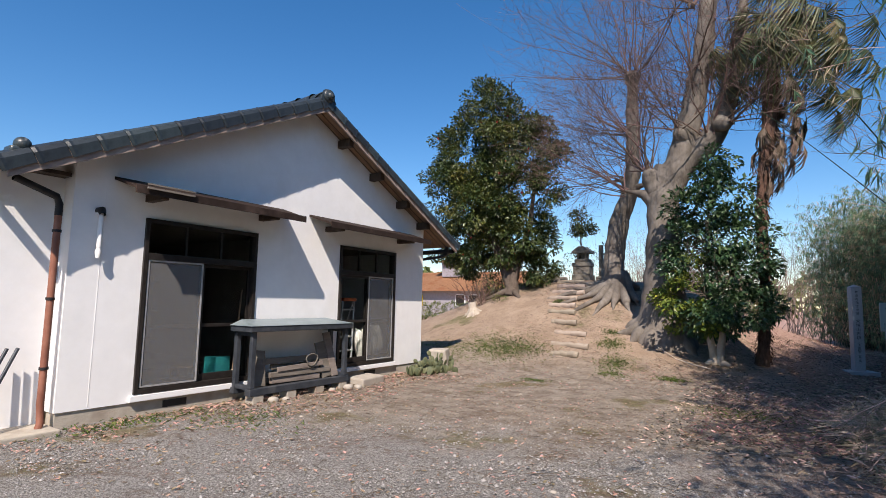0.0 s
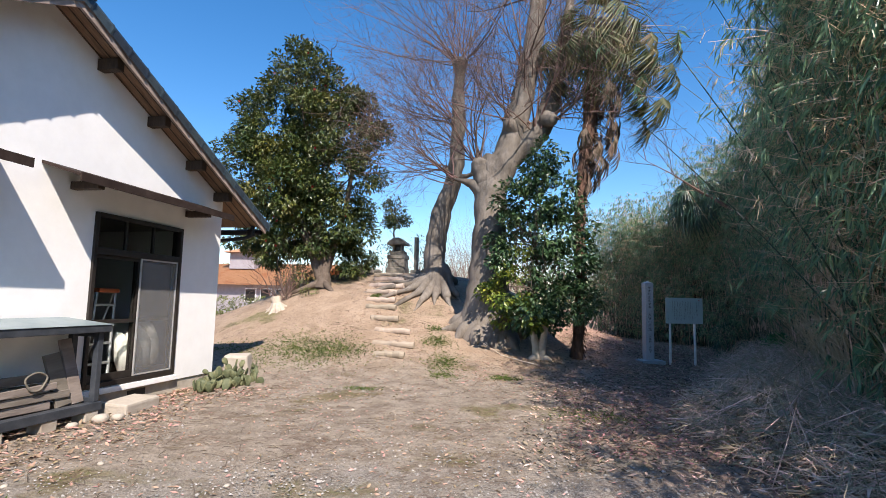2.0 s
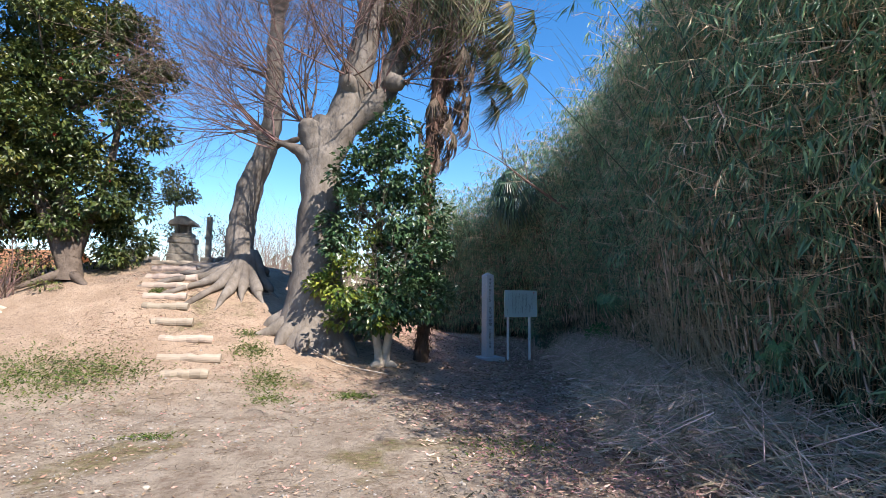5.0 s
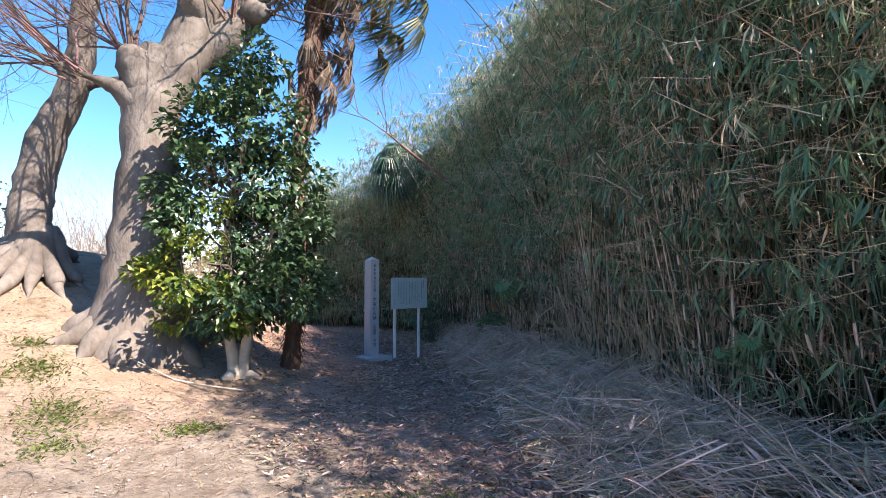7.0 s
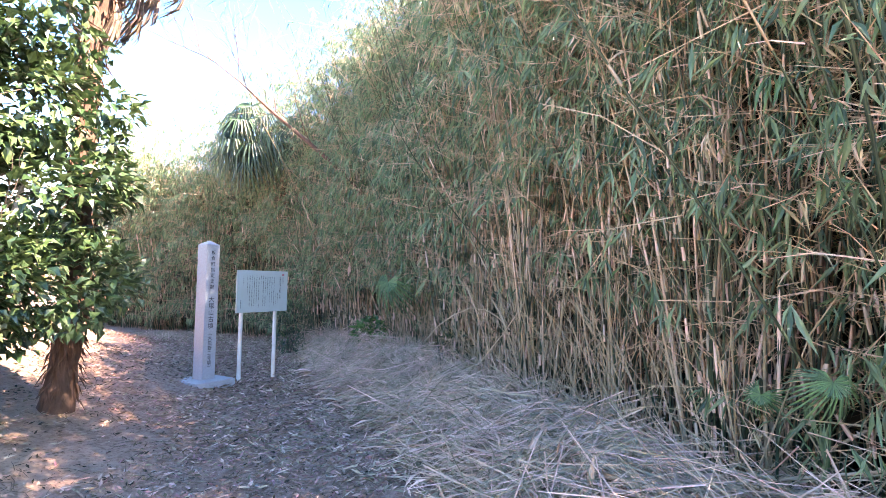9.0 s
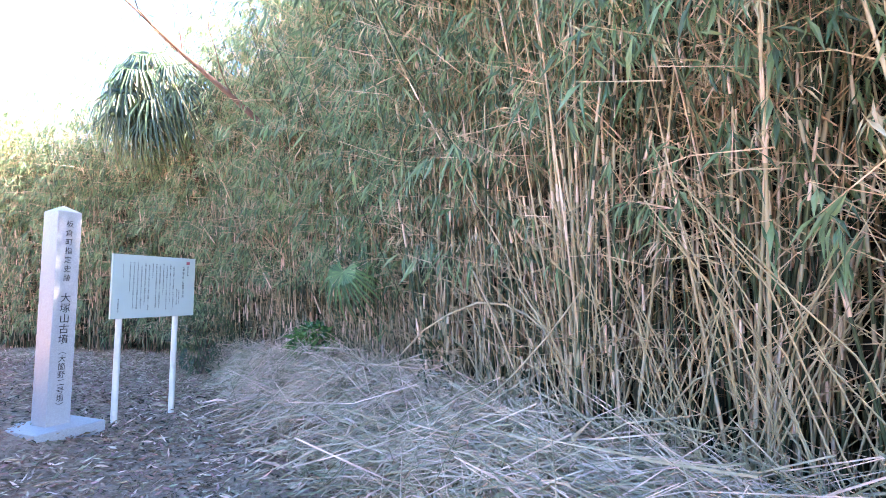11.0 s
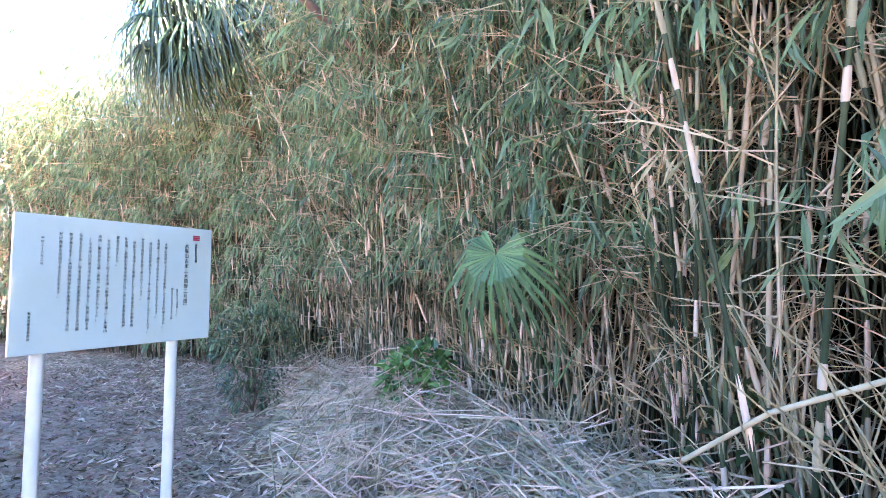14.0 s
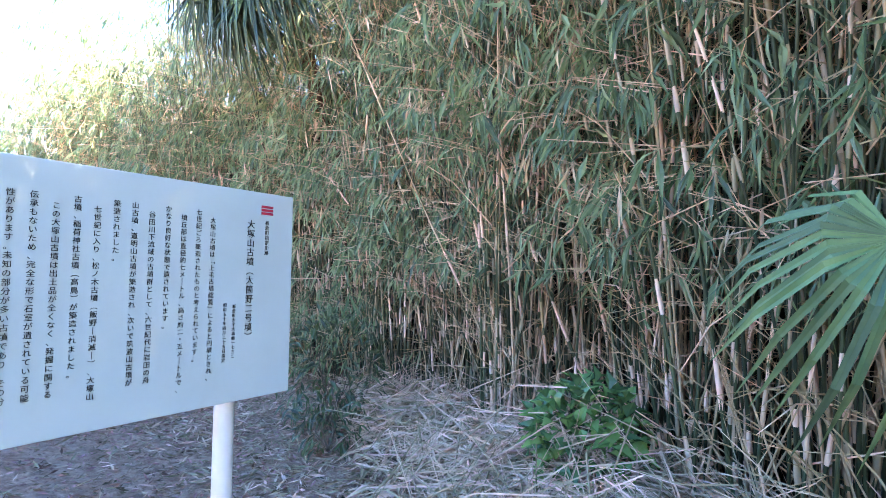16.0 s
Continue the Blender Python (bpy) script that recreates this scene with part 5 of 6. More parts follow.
def build_stele():
    st = empty("stone_pillar", 8.5, 5.88, 0, label="square granite pillar engraved with black characters", category="monument")
    st.rotation_euler = (0, 0, radians(TURN))
    bm = bmesh.new()
    box(bm, -0.31, -0.31, -0.06, 0.31, 0.31, 0.16, 0.012)
    part("plinth", bm, M_GRANITE, st, "low granite plinth")
    bm = bmesh.new()
    box(bm, -0.107, -0.107, 0.1, 0.107, 0.107, 2.13, 0.006)
    top = [bm.verts.new(c) for c in ((-0.1, -0.1, 2.13), (0.1, -0.1, 2.13), (0.1, 0.1, 2.13), (-0.1, 0.1, 2.13))]
    tip = bm.verts.new((0, 0, 2.19))
    for i in range(4):
        bm.faces.new((top[i], top[(i + 1) % 4], tip))
    part("shaft", bm, M_GRANITE, st, "speckled granite shaft")
    text_mesh("inscription", "板倉町指定史跡", 0.068, M_INK, st, pose(0, -0.1085, 2.04, 90), 1.24)
    text_mesh("inscription", "大塚山古墳", 0.094, M_INK, st, pose(0, -0.1085, 1.36, 90), 1.02)
    text_mesh("inscription", "︵大箇野二号墳︶", 0.07, M_INK, st, pose(0, -0.1085, 0.86, 90), 1.02)


build_sign()
build_stele()


def rock(bm, rng, x, y, z, sx, sy, sz, flat=0.0):
    vs = bmesh.ops.create_icosphere(bm, subdivisions=2, radius=1)["verts"]
    o = rng.uniform(0, 50)
    for v in vs:
        k = 1 + 0.22 * noise.noise((v.co * 1.6 + Vector((o, o, o))))
        c = v.co * k
        c = Vector((max(-0.85, min(0.85, c.x)), max(-0.85, min(0.85, c.y)), max(-0.85, min(0.85, c.z))))
        v.co = Vector((x + c.x * sx, y + c.y * sy, z + c.z * sz))


def build_shrine():
    x, y = 0.62, 9.7
    z = float(height(x, y)) - 0.03
    sh = empty("stone_shrine", x, y, z, label="small weathered stone shrine with a peaked roof", category="shrine")
    for nm, a in (("base_stone", (-0.36, -0.32, -0.1, 0.36, 0.32, 0.26)), ("middle_stone", (-0.32, -0.28, 0.262, 0.32, 0.28, 0.56)), ("upper_stone", (-0.35, -0.3, 0.562, 0.35, 0.3, 0.72)), ("ledge_stone", (-0.27, -0.24, 0.722, 0.27, 0.24, 0.86))):
        bm = bmesh.new()
        box(bm, *a, 0.035)
        part(nm, bm, M_STONE, sh)
    bm = bmesh.new()
    box(bm, -0.16, 0.02, 0.862, 0.16, 0.2, 1.1, 0.01)
    box(bm, -0.18, -0.18, 0.862, -0.11, 0.02, 1.1, 0.01)
    box(bm, 0.11, -0.18, 0.862, 0.18, 0.02, 1.1, 0.01)
    part("chamber", bm, M_STONE, sh)
    bm = bmesh.new()
    v = []
    for yy in (-0.32, 0.3):
        v.append([bm.verts.new(c) for c in ((-0.36, yy, 1.08), (-0.33, yy, 1.16), (-0.1, yy, 1.33), (0.1, yy, 1.33), (0.33, yy, 1.16), (0.36, yy, 1.08))])
    for i in range(6):
        bm.faces.new((v[0][i], v[0][(i + 1) % 6], v[1][(i + 1) % 6], v[1][i]))
    bm.faces.new(v[0][::-1])
    bm.faces.new(v[1])
    part("shrine_roof", bm, M_STONE, sh, "heavy carved stone roof")
    p = empty("stone_post", 1.25, 9.9, float(height(1.25, 9.9)) - 0.05, label="slim grey stone post beside the shrine", category="post")
    bm = bmesh.new()
    box(bm, -0.18, -0.16, 0, 0.18, 0.16, 0.22, 0.03)
    part("socket", bm, M_STONE, p)
    bm = bmesh.new()
    box(bm, -0.075, -0.075, 0.22, 0.075, 0.075, 1.42, 0.02)
    part("shaft", bm, M_STONE, p)
    rng = np.random.RandomState(31)
    for rx, ry, s in ((-0.35, 9.4, 0.22), (-0.75, 9.6, 0.26), (0.0, 9.3, 0.16), (1.7, 9.5, 0.2)):
        bm = bmesh.new()
        rock(bm, rng, 0, 0, 0, s, s * 0.8, s * 0.75)
        tagged(part("boulder", bm, M_STONE, None, "", True, pose(rx, ry, float(height(rx, ry)) + s * 0.35)), "rough grey stone lying on the mound top", "rock", group="stones by the shrine")


build_shrine()


# ---- by the house ----
def build_bay():
    """A dismounted bay-window frame standing on blocks against the wall, used as a shelf for old timber."""
    x0, x1, y0, y1 = 0.03, 0.5, -4.98, -2.95
    bay = empty("bay_window_frame", 0, 0, 0, label="dark-grey bay window frame with pale sheet top, set on blocks", category="frame")
    def bar(nm, *a):
        bm = bmesh.new()
        box(bm, *a, 0.008)
        part(nm, bm, M_BAYFRAME, bay)
    for y in (y0, y1 - 0.075):
        for x in (x0 + 0.02, x1 - 0.075):
            bar("upright", x, y, 0.22, x + 0.075, y + 0.075, 1.06)
        bar("side_rail", x0 + 0.095, y + 0.01, 0.2, x1 - 0.075, y + 0.06, 0.27)
        bar("side_rail", x0 + 0.095, y + 0.01, 1.0, x1 - 0.075, y + 0.06, 1.06)
    bar("front_sill", x1 - 0.1, y0 - 0.02, 0.12, x1 + 0.03, y1 + 0.02, 0.219)
    bar("back_sill", x0, y0 - 0.02, 0.12, x0 + 0.1, y1 + 0.02, 0.219)
    bar("head_beam", x1 - 0.11, y0 - 0.06, 1.062, x1 + 0.05, y1 + 0.06, 1.15)
    bar("head_beam", x0, y0 - 0.06, 1.062, x1 - 0.112, y0 + 0.07, 1.15)
    bar("head_beam", x0, y1 - 0.07, 1.062, x1 - 0.112, y1 + 0.06, 1.15)
    bm = bmesh.new()
    v = [bm.verts.new(c) for c in ((x1 + 0.06, y0 - 0.08, 1.152), (x1 + 0.06, y1 + 0.08, 1.152), (x0, y1 - 0.12, 1.235), (x0, y0 + 0.12, 1.235), (x0, y0 - 0.08, 1.152), (x0, y1 + 0.08, 1.152))]
    bm.faces.new((v[0], v[1], v[2], v[3]))
    bm.faces.new((v[0], v[3], v[4]))
    bm.faces.new((v[1], v[5], v[2]))
    bm.faces.new((v[0], v[4], v[5], v[1]))
    bm.faces.new((v[4], v[3], v[2], v[5]))
    part("sheet_top", bm, M_BAYTOP, bay, "pale blue-grey hipped sheet top")
    for y in (y0 + 0.05, -4.3, -3.7, y1 - 0.2):
        bm = bmesh.new()
        box(bm, 0.33, y, -0.02, 0.52, y + 0.19, 0.12, 0.012)
        tagged(part("brick_block", bm, M_CONC), "low concrete block under the frame", "block", group="blocks under the frame")
    rng = np.random.RandomState(41)
    for k in range(7):
        bm = bmesh.new()
        l, h, t = rng.uniform(0.9, 1.4), rng.uniform(0.07, 0.1), rng.uniform(0.03, 0.06)
        box(bm, -t / 2, -l / 2, 0, t / 2, l / 2, h, 0.006)
        row = k // 2
        tagged(part("old_board", bm, M_OLDWOOD, None, "", False, pose(0.2 + 0.13 * (k % 2) + 0.02 * row, -3.95 + rng.uniform(-0.15, 0.15), 0.222 + row * 0.1, rng.uniform(-2, 2), -4, rng.uniform(-3, 3))), "grey weathered board stacked in the frame", "board", group="stacked boards")
    for y, h, w, a in ((-3.3, 0.62, 0.2, 8), (-3.12, 0.78, 0.16, 5), (-4.72, 0.55, 0.22, -6)):
        bm = bmesh.new()
        box(bm, -0.02, -w / 2, 0, 0.02, w / 2, h, 0.006)
        tagged(part("leaning_board", bm, M_OLDWOOD, None, "", False, pose(0.36, y, 0.222, a, -14, 0)), "rough board leaning inside the frame", "board", group="leaning boards")
    a = np.linspace(0, 2 * np.pi, 25)
    V, q = tube_arrays(np.stack([0.4 + 0 * a, -3.7 + 0.12 * np.cos(a) * (1 + 0.15 * np.sin(3 * a)), 0.55 + 0.1 * np.sin(a)], 1), np.full(25, 0.012), 6)
    tagged(hang("rope_loop", mesh_np("rope_loop", V, q, [M_OLDWOOD], None, True)), "loop of old rope hung on the boards", "rope")


build_bay()


def build_cactus():
    rng = np.random.RandomState(42)
    cx, cy = 0.5, -0.3
    cactus = empty("prickly_pear_cactus", cx, cy, 0, label="low sprawling prickly pear cactus by the wall", category="cactus")
    bm = bmesh.new()
    bmesh.ops.create_uvsphere(bm, u_segments=10, v_segments=7, radius=1)
    for v in bm.verts:
        v.co = Vector((v.co.x * 0.05 * (1 + 0.25 * v.co.z), v.co.y * 0.013, v.co.z * 0.07 + 0.07))
    me = bpy.data.meshes.new("pad")
    bm.to_mesh(me)
    bm.free()
    me.materials.append(M_CACTUS)
    me.polygons.foreach_set("use_smooth", [True] * len(me.polygons))
    for k in range(95):
        a, r = rng.uniform(0, 6.28), rng.uniform(0, 1) ** 0.6
        x, y = 0.38 * r * math.cos(a), 0.72 * r * math.sin(a)
        m = Matrix.Translation((x, y, 0.0)) @ pose(0, 0, 0, rng.normal(0, 22), rng.normal(0, 22), rng.uniform(0, 180)) @ Matrix.Scale(rng.uniform(1.0, 1.5), 4)
        hang("pad", me, cactus, m=m)
        if rng.rand() < 0.55 * (1.2 - r):
            m2 = m @ Matrix.Translation((0.02 * rng.normal(), 0, 0.13)) @ pose(0, 0, 0, rng.normal(0, 15), rng.normal(0, 30), rng.uniform(0, 90)) @ Matrix.Scale(0.85, 4)
            hang("pad", me, cactus, m=m2)
            if rng.rand() < 0.4:
                hang("pad", me, cactus, m=m2 @ Matrix.Translation((0, 0, 0.13)) @ pose(0, 0, 0, rng.normal(0, 15), rng.normal(0, 30), rng.uniform(0, 90)) @ Matrix.Scale(0.8, 4))


build_cactus()
rngs = np.random.RandomState(43)
bm = bmesh.new()
box(bm, -0.22, -0.2, -0.3, 0.22, 0.2, 0.26, 0.04)
for v in bm.verts:
    v.co += Vector((0.03, 0.03, 0.04)) * noise.noise(v.co * 3)
tagged(part("pale_stone_block", bm, M_PALE, None, "", False, pose(0.3, 0.35, 0.22, 3, -4, 20)), "pale cut stone block by the wall corner", "stone")
bm = bmesh.new()
box(bm, -0.2, -0.33, -0.05, 0.2, 0.33, 0.14, 0.03)
tagged(part("doorstep_stone", bm, M_PALE, None, "", False, pose(0.42, -2.35, 0, 1, 2, 5)), "pale worn doorstep stone below the window", "stone")
for k, (x, y, s) in enumerate(((0.56, -4.6, 0.08), (0.62, -4.4, 0.06), (0.6, -3.0, 0.09), (0.7, -2.85, 0.07), (0.55, -3.35, 0.06))):
    bm = bmesh.new()
    rock(bm, rngs, 0, 0, 0, s, s * 1.2, s * 0.7)
    tagged(part("loose_stone", bm, M_PALE, None, "", True, pose(x, y, s * 0.3)), "pale loose stone by the frame", "stone", group="loose stones by the frame")
bm = bmesh.new()
box(bm, -0.4, -8.4, -0.1, 0.3, -7.3, 0.05, 0.02)
tagged(part("concrete_apron", bm, M_CONC), "low concrete apron at the house corner", "apron", kind="structure")
for k in range(3):
    y = -7.75 - 0.1 * k
    tagged(tube_part("metal_pole", [(0.18, y - 0.35, 0.04), (-0.1, y + 0.1, 0.95)], [0.02, 0.02], M_BAYFRAME, None, 8), "dark metal pole leaning on the wall", "pole", group="leaning poles")


def build_inside():
    # stepladder behind the second window
    lad = empty("step_ladder", -0.22, -2.3, 0.3, label="aluminium stepladder with an orange cap inside the window", category="ladder")
    for y, x in ((-0.16, 0), (0.16, 0)):
        tube_part("ladder_rail", [(0.0, y * 1.3, 0), (-0.12, y + 0.2, 1.25)], [0.022, 0.022], M_ALU, lad, 6)
        tube_part("ladder_rail", [(-0.5, y * 1.3, 0), (-0.14, y + 0.2, 1.25)], [0.018, 0.018], M_ALU, lad, 6)
    for k in range(4):
        z = 0.25 + k * 0.27
        o = 0.2 * z / 1.25
        bm = bmesh.new()
        box(bm, -0.05 - 0.1 * z, -0.19 + o, z, 0.02 - 0.1 * z, 0.19 + o, z + 0.03, 0.004)
        part("tread", bm, M_ALU, lad)
    bm = bmesh.new()
    box(bm, -0.2, 0.02, 1.25, -0.06, 0.38, 1.31, 0.015)
    part("cap", bm, M_ORANGE, lad, "orange plastic cap")
    rng = np.random.RandomState(44)
    for k in range(4):
        bm = bmesh.new()
        bmesh.ops.create_icosphere(bm, subdivisions=3, radius=1)
        for v in bm.verts:
            n = noise.noise(v.co * 2.5 + Vector((k * 7, 0, 0)))
            v.co = Vector((v.co.x * 0.12, v.co.y * 0.14, v.co.z * 0.36)) * (1 + 0.25 * n)
        tagged(part("white_sack", bm, M_SACK, None, "", True, pose(-0.32, -1.72 + k * 0.17, 0.62 + 0.05 * k, 18, 0, 0)), "bundle of white sacking behind the screen", "sack", group="white sacks")
    bm = bmesh.new()
    box(bm, -0.12, -0.18, 0, 0.12, 0.18, 0.34, 0.03)
    for v in bm.verts:
        v.co += Vector((0.02, 0.02, 0.02)) * noise.noise(v.co * 9)
    tagged(part("teal_bag", bm, M_TEAL, None, "", False, pose(-0.4, -4.95, 0.3, 0, 0, 12)), "teal cloth bag standing on the floor", "bag")
    st = empty("wooden_stool", -0.5, -5.45, 0.3, label="small brown wooden stool inside the window", category="stool")
    bm = bmesh.new()
    box(bm, -0.12, -0.16, 0.2, 0.12, 0.16, 0.23, 0.005)
    part("seat", bm, M_SOFFIT, st)
    for x in (-0.1, 0.1):
        for y in (-0.13, 0.13):
            bm = bmesh.new()
            box(bm, x - 0.015, y - 0.015, 0, x + 0.015, y + 0.015, 0.2)
            part("leg", bm, M_SOFFIT, st)
    tagged(tube_part("broom_handle", [(-0.28, -4.75, 0.3), (-0.2, -4.72, 1.7)], [0.016, 0.014], M_SOFFIT, None, 8), "brown wooden pole standing inside the window", "pole")
    bm = bmesh.new()
    box(bm, -0.1, -0.1, 0, 0.1, 0.1, 1.4)
    sh = empty("shelf_unit", -2.2, -6.0, 0.3, label="dark shelving full of goods inside the house", category="shelf")
    part("goods", bm, M_OLDWOOD, sh)
    for z in (0.0, 0.5, 1.0, 1.5):
        b2 = bmesh.new()
        box(b2, -0.2, -0.9, z, 0.2, 0.9, z + 0.03)
        part("shelf_board", b2, M_OLDWOOD, sh)
    # no opening here: a white panel imitates the bright light of a rear window
    bm = bmesh.new()
    box(bm, -0.02, -0.4, 1.05, 0.0, 0.3, 1.65)
    tagged(part("window_rear", bm, M_WALL, None, "", False, pose(-4.98, -1.4, 0.0)), "white panel standing for the bright opening at the back of the room", "window", kind="structure")


build_inside()

# ---- plants in and beside the grove ----
def fan_plant(name, x, y, z, fronds, label, trunk=None, leaf=None, fall=0.65):
    leaf = leaf or M_FAN
    rng = np.random.RandomState(int(x * 100 + y * 10))
    face = np.array([-0.55, -0.45, 0.55])
    th = empty(name, x, y, z, label=label, category="palm")
    for d, ln, size, droop in fronds:
        d = np.array(d, float)
        st = np.zeros(3)
        end = d * ln
        V, q = tube_arrays([st, end * 0.6 + np.array([0, 0, 0.08 * ln]), end], (0.008, 0.006, 0.005), 5)
        stalk = hang("stalk", mesh_np("stalk", V, q, [leaf]), th)
        V, F = fan_frond(rng, 30, size, droop, 140)
        dd = unit(d)
        hang("frond", mesh_np("frond", moved(V, fan_pose(end, (dd[0] * 0.5, dd[1] * 0.5, -fall), face + dd * 0.35)), F, [leaf]), th, "green fan-shaped leaf")
    if trunk:
        tube_part("trunk", [(1.1, 0.3, -trunk), (0.95, 0.25, -trunk * 0.5), (0, 0, 0)], [0.12, 0.1, 0.11], M_PALMBARK, th, 12)


fan_plant("young_fan_palm", 11.75, 4.95, 0.75, [((-0.62, -0.1, 0.75), 1.15, 0.52, 1.3), ((0.35, 0.2, 1.2), 1.0, 0.34, 1.2), ((0.3, -0.55, 1.0), 1.0, 0.36, 1.2), ((0.5, 0.1, 1.1), 1.0, 0.38, 1.0)], "young fan palm growing among the culms")
fan_plant("young_fan_palm", 9.95, -1.35, 0.45, [((-0.5, -0.15, 0.8), 0.8, 0.24, 1.5), ((-0.4, 0.5, 0.8), 0.6, 0.18, 1.4)], "small fan palm at the edge of the grove")
fan_plant("fan_palm", 11.65, 11.1, 5.3, [((math.cos(a), math.sin(a), h), l, 0.85, 1.1) for a, h, l in ((3.1, 0.7, 0.8), (3.6, 0.3, 1.0), (2.6, 0.4, 0.9), (4.2, 0.6, 0.8), (3.3, -0.1, 1.0), (2.2, 0.8, 0.8), (4.8, 0.5, 0.8), (3.9, -0.3, 0.9), (2.9, -0.4, 0.9), (3.5, 1.1, 0.7), (4.4, 0.0, 0.9), (4.6, -0.5, 0.7), (2.4, -0.2, 0.9), (3.8, -0.8, 0.7), (3.0, -0.9, 0.6))], "fan palm rising through the bamboo, leaves darkened for shade", 5.3, M_DARKFAN, 0.22)


def leaf_shrub(x, y, n, rx, rz, size, material, label, aspect=0.42, seed=1, z0=0.0, name="shrub"):
    rng = np.random.RandomState(seed)
    z = float(height(x, y))
    th = empty(name, x, y, z, label=label, category="shrub")
    pile = Pile()
    for k in range(max(5, n // 60)):
        grow(rng, pile, (0, 0, 0), (rng.normal(0, 0.5), rng.normal(0, 0.5), 1), rz * 1.3, 0.012, 1, kids=3)
    if z0 > 1:
        V, q = tube_arrays([(0, 0, -0.05), (0.05, 0, z0 * 0.5), (0, 0, z0 + rz)], (0.05, 0.035, 0.02), 6)
        pile.add(V, q)
    hang("stem_tuft", pile.mesh("stem_tuft", [M_BARK2]), th)
    d = unit(rng.normal(0, 1, (n, 3)))
    P = d * rng.uniform(0.35, 1.0, (n, 1)) ** 0.5 * np.array([rx, rx, rz]) + np.array([0, 0, rz + z0])
    L = size * rng.uniform(0.6, 1.2, n)
    V, F = leaves(P, d + rng.normal(0, 0.5, (n, 3)) + np.array([0, 0, -0.2]), d * 0.5 + np.array([0, 0, 1.0]), L, L * aspect)
    hang("foliage", mesh_np("foliage", V, F, [material]), th)


leaf_shrub(11.75, 6.4, 420, 0.36, 0.36, 0.125, M_LAUREL, "glossy green laurel shrub at the foot of the bamboo", 0.7, 51, 0.18)
leaf_shrub(11.5, 3.7, 40, 0.2, 0.3, 0.22, M_CAMLEAF, "few large dark leaves low among the culms", 0.4, 52, 0.3)
leaf_shrub(11.5, 9.2, 420, 0.55, 0.6, 0.16, M_CAMLEAF, "dark leafy shrub in front of the bamboo", 0.25, 53)
leaf_shrub(11.2, 8.6, 120, 0.3, 0.25, 0.14, M_CAMLEAF, "dark leafy shrub in front of the bamboo", 0.25, 54)
def build_sapling():
    rng = np.random.RandomState(55)
    x, y = -0.3, 12.2
    z = float(height(x, y))
    th = empty("evergreen_sapling", x, y, z - 0.05, label="small round-headed evergreen sapling behind the shrine", category="tree")
    pile = Pile()
    V, q = tube_arrays([(0, 0, 0), (0.06, 0, 1.0), (-0.02, 0, 2.0), (0.05, 0, 3.2)], (0.05, 0.04, 0.03, 0.012), 7)
    pile.add(V, q)
    for k in range(14):
        a = rng.uniform(0, 6.28)
        grow(rng, pile, (0, 0, rng.uniform(0.9, 3.0)), (math.cos(a), math.sin(a), 0.7), 0.6, 0.014, 1, kids=3)
    hang("trunk", pile.mesh("trunk", [M_BARK2]), th)
    P, D, N, L = crown(rng, [((0, 0, 2.9), (0.5, 0.5, 0.4), 3), ((0.15, 0, 2.5), (0.45, 0.4, 0.3), 2), ((-0.2, 0, 2.35), (0.3, 0.3, 0.25), 1), ((0.1, 0, 1.2), (0.5, 0.4, 0.4), 0.5)], 1500, 0.13, 0.2, 60)
    V, F = leaves(P, D, N, L, L * 0.48)
    hang("crown", mesh_np("crown", V, F, [M_LEAF]), th)


build_sapling()
for k, (x, y, z0) in enumerate(((-0.2, 10.6, 0.3), (-0.7, 10.2, 0.0), (1.5, 10.8, 0.3), (0.3, 11.0, 0.6), (1.1, 11.0, 0.7))):
    leaf_shrub(x, y, 130, 0.45, 0.45, 0.11, M_LEAF, "sparse evergreen shrub round the shrine", 0.45, 60 + k, z0)
for k, (x, y, r) in enumerate(((-0.5, 7.0, 0.6), (-1.4, 6.6, 0.55), (0.1, 6.9, 0.45), (-2.0, 6.9, 0.6))):
    leaf_shrub(x, y, 420, r, 0.4, 0.11, M_LEAF, "dark evergreen undergrowth below the tree", 0.45, 75 + k)
leaf_shrub(-1.0, 5.9, 160, 0.3, 0.1, 0.07, M_HEDGE, "low green weeds below the tree", 0.5, 70, 0.0, "weed_tuft")


def twig_bush(name, x, y, n, length, radius, material, label, level=2, seed=1, kids=4, heading=(0, 0, 1), spread=0.6):
    rng = np.random.RandomState(seed)
    th = empty(name, x, y, float(height(x, y)) - 0.02, label=label, category="bush")
    pile = Pile()
    for _ in range(n):
        d = unit(np.array(heading) + rng.normal(0, spread, 3))
        d[2] = abs(d[2])
        grow(rng, pile, rng.normal(0, 0.15, 3) * np.array([1, 1, 0]), d, length * rng.uniform(0.7, 1.2), radius, level, 0.16, 0.05, kids, 4, 0.6)
    hang("twig_mass", pile.mesh("twig_mass", [material]), th)


twig_bush("bare_bush", -2.1, 6.4, 16, 1.3, 0.02, M_TWIG, "dark leafless bush on the mound's edge", 2, 81)
twig_bush("bare_bush", -1.7, 5.9, 10, 0.8, 0.015, M_TWIG, "dark leafless bush on the mound's edge", 2, 82)
twig_bush("brushwood_pile", 3.7, 8.6, 14, 1.2, 0.02, M_BARK2, "heap of cut branches on the mound", 1, 83, 4, (0.6, 0.2, 0.25), 0.5)
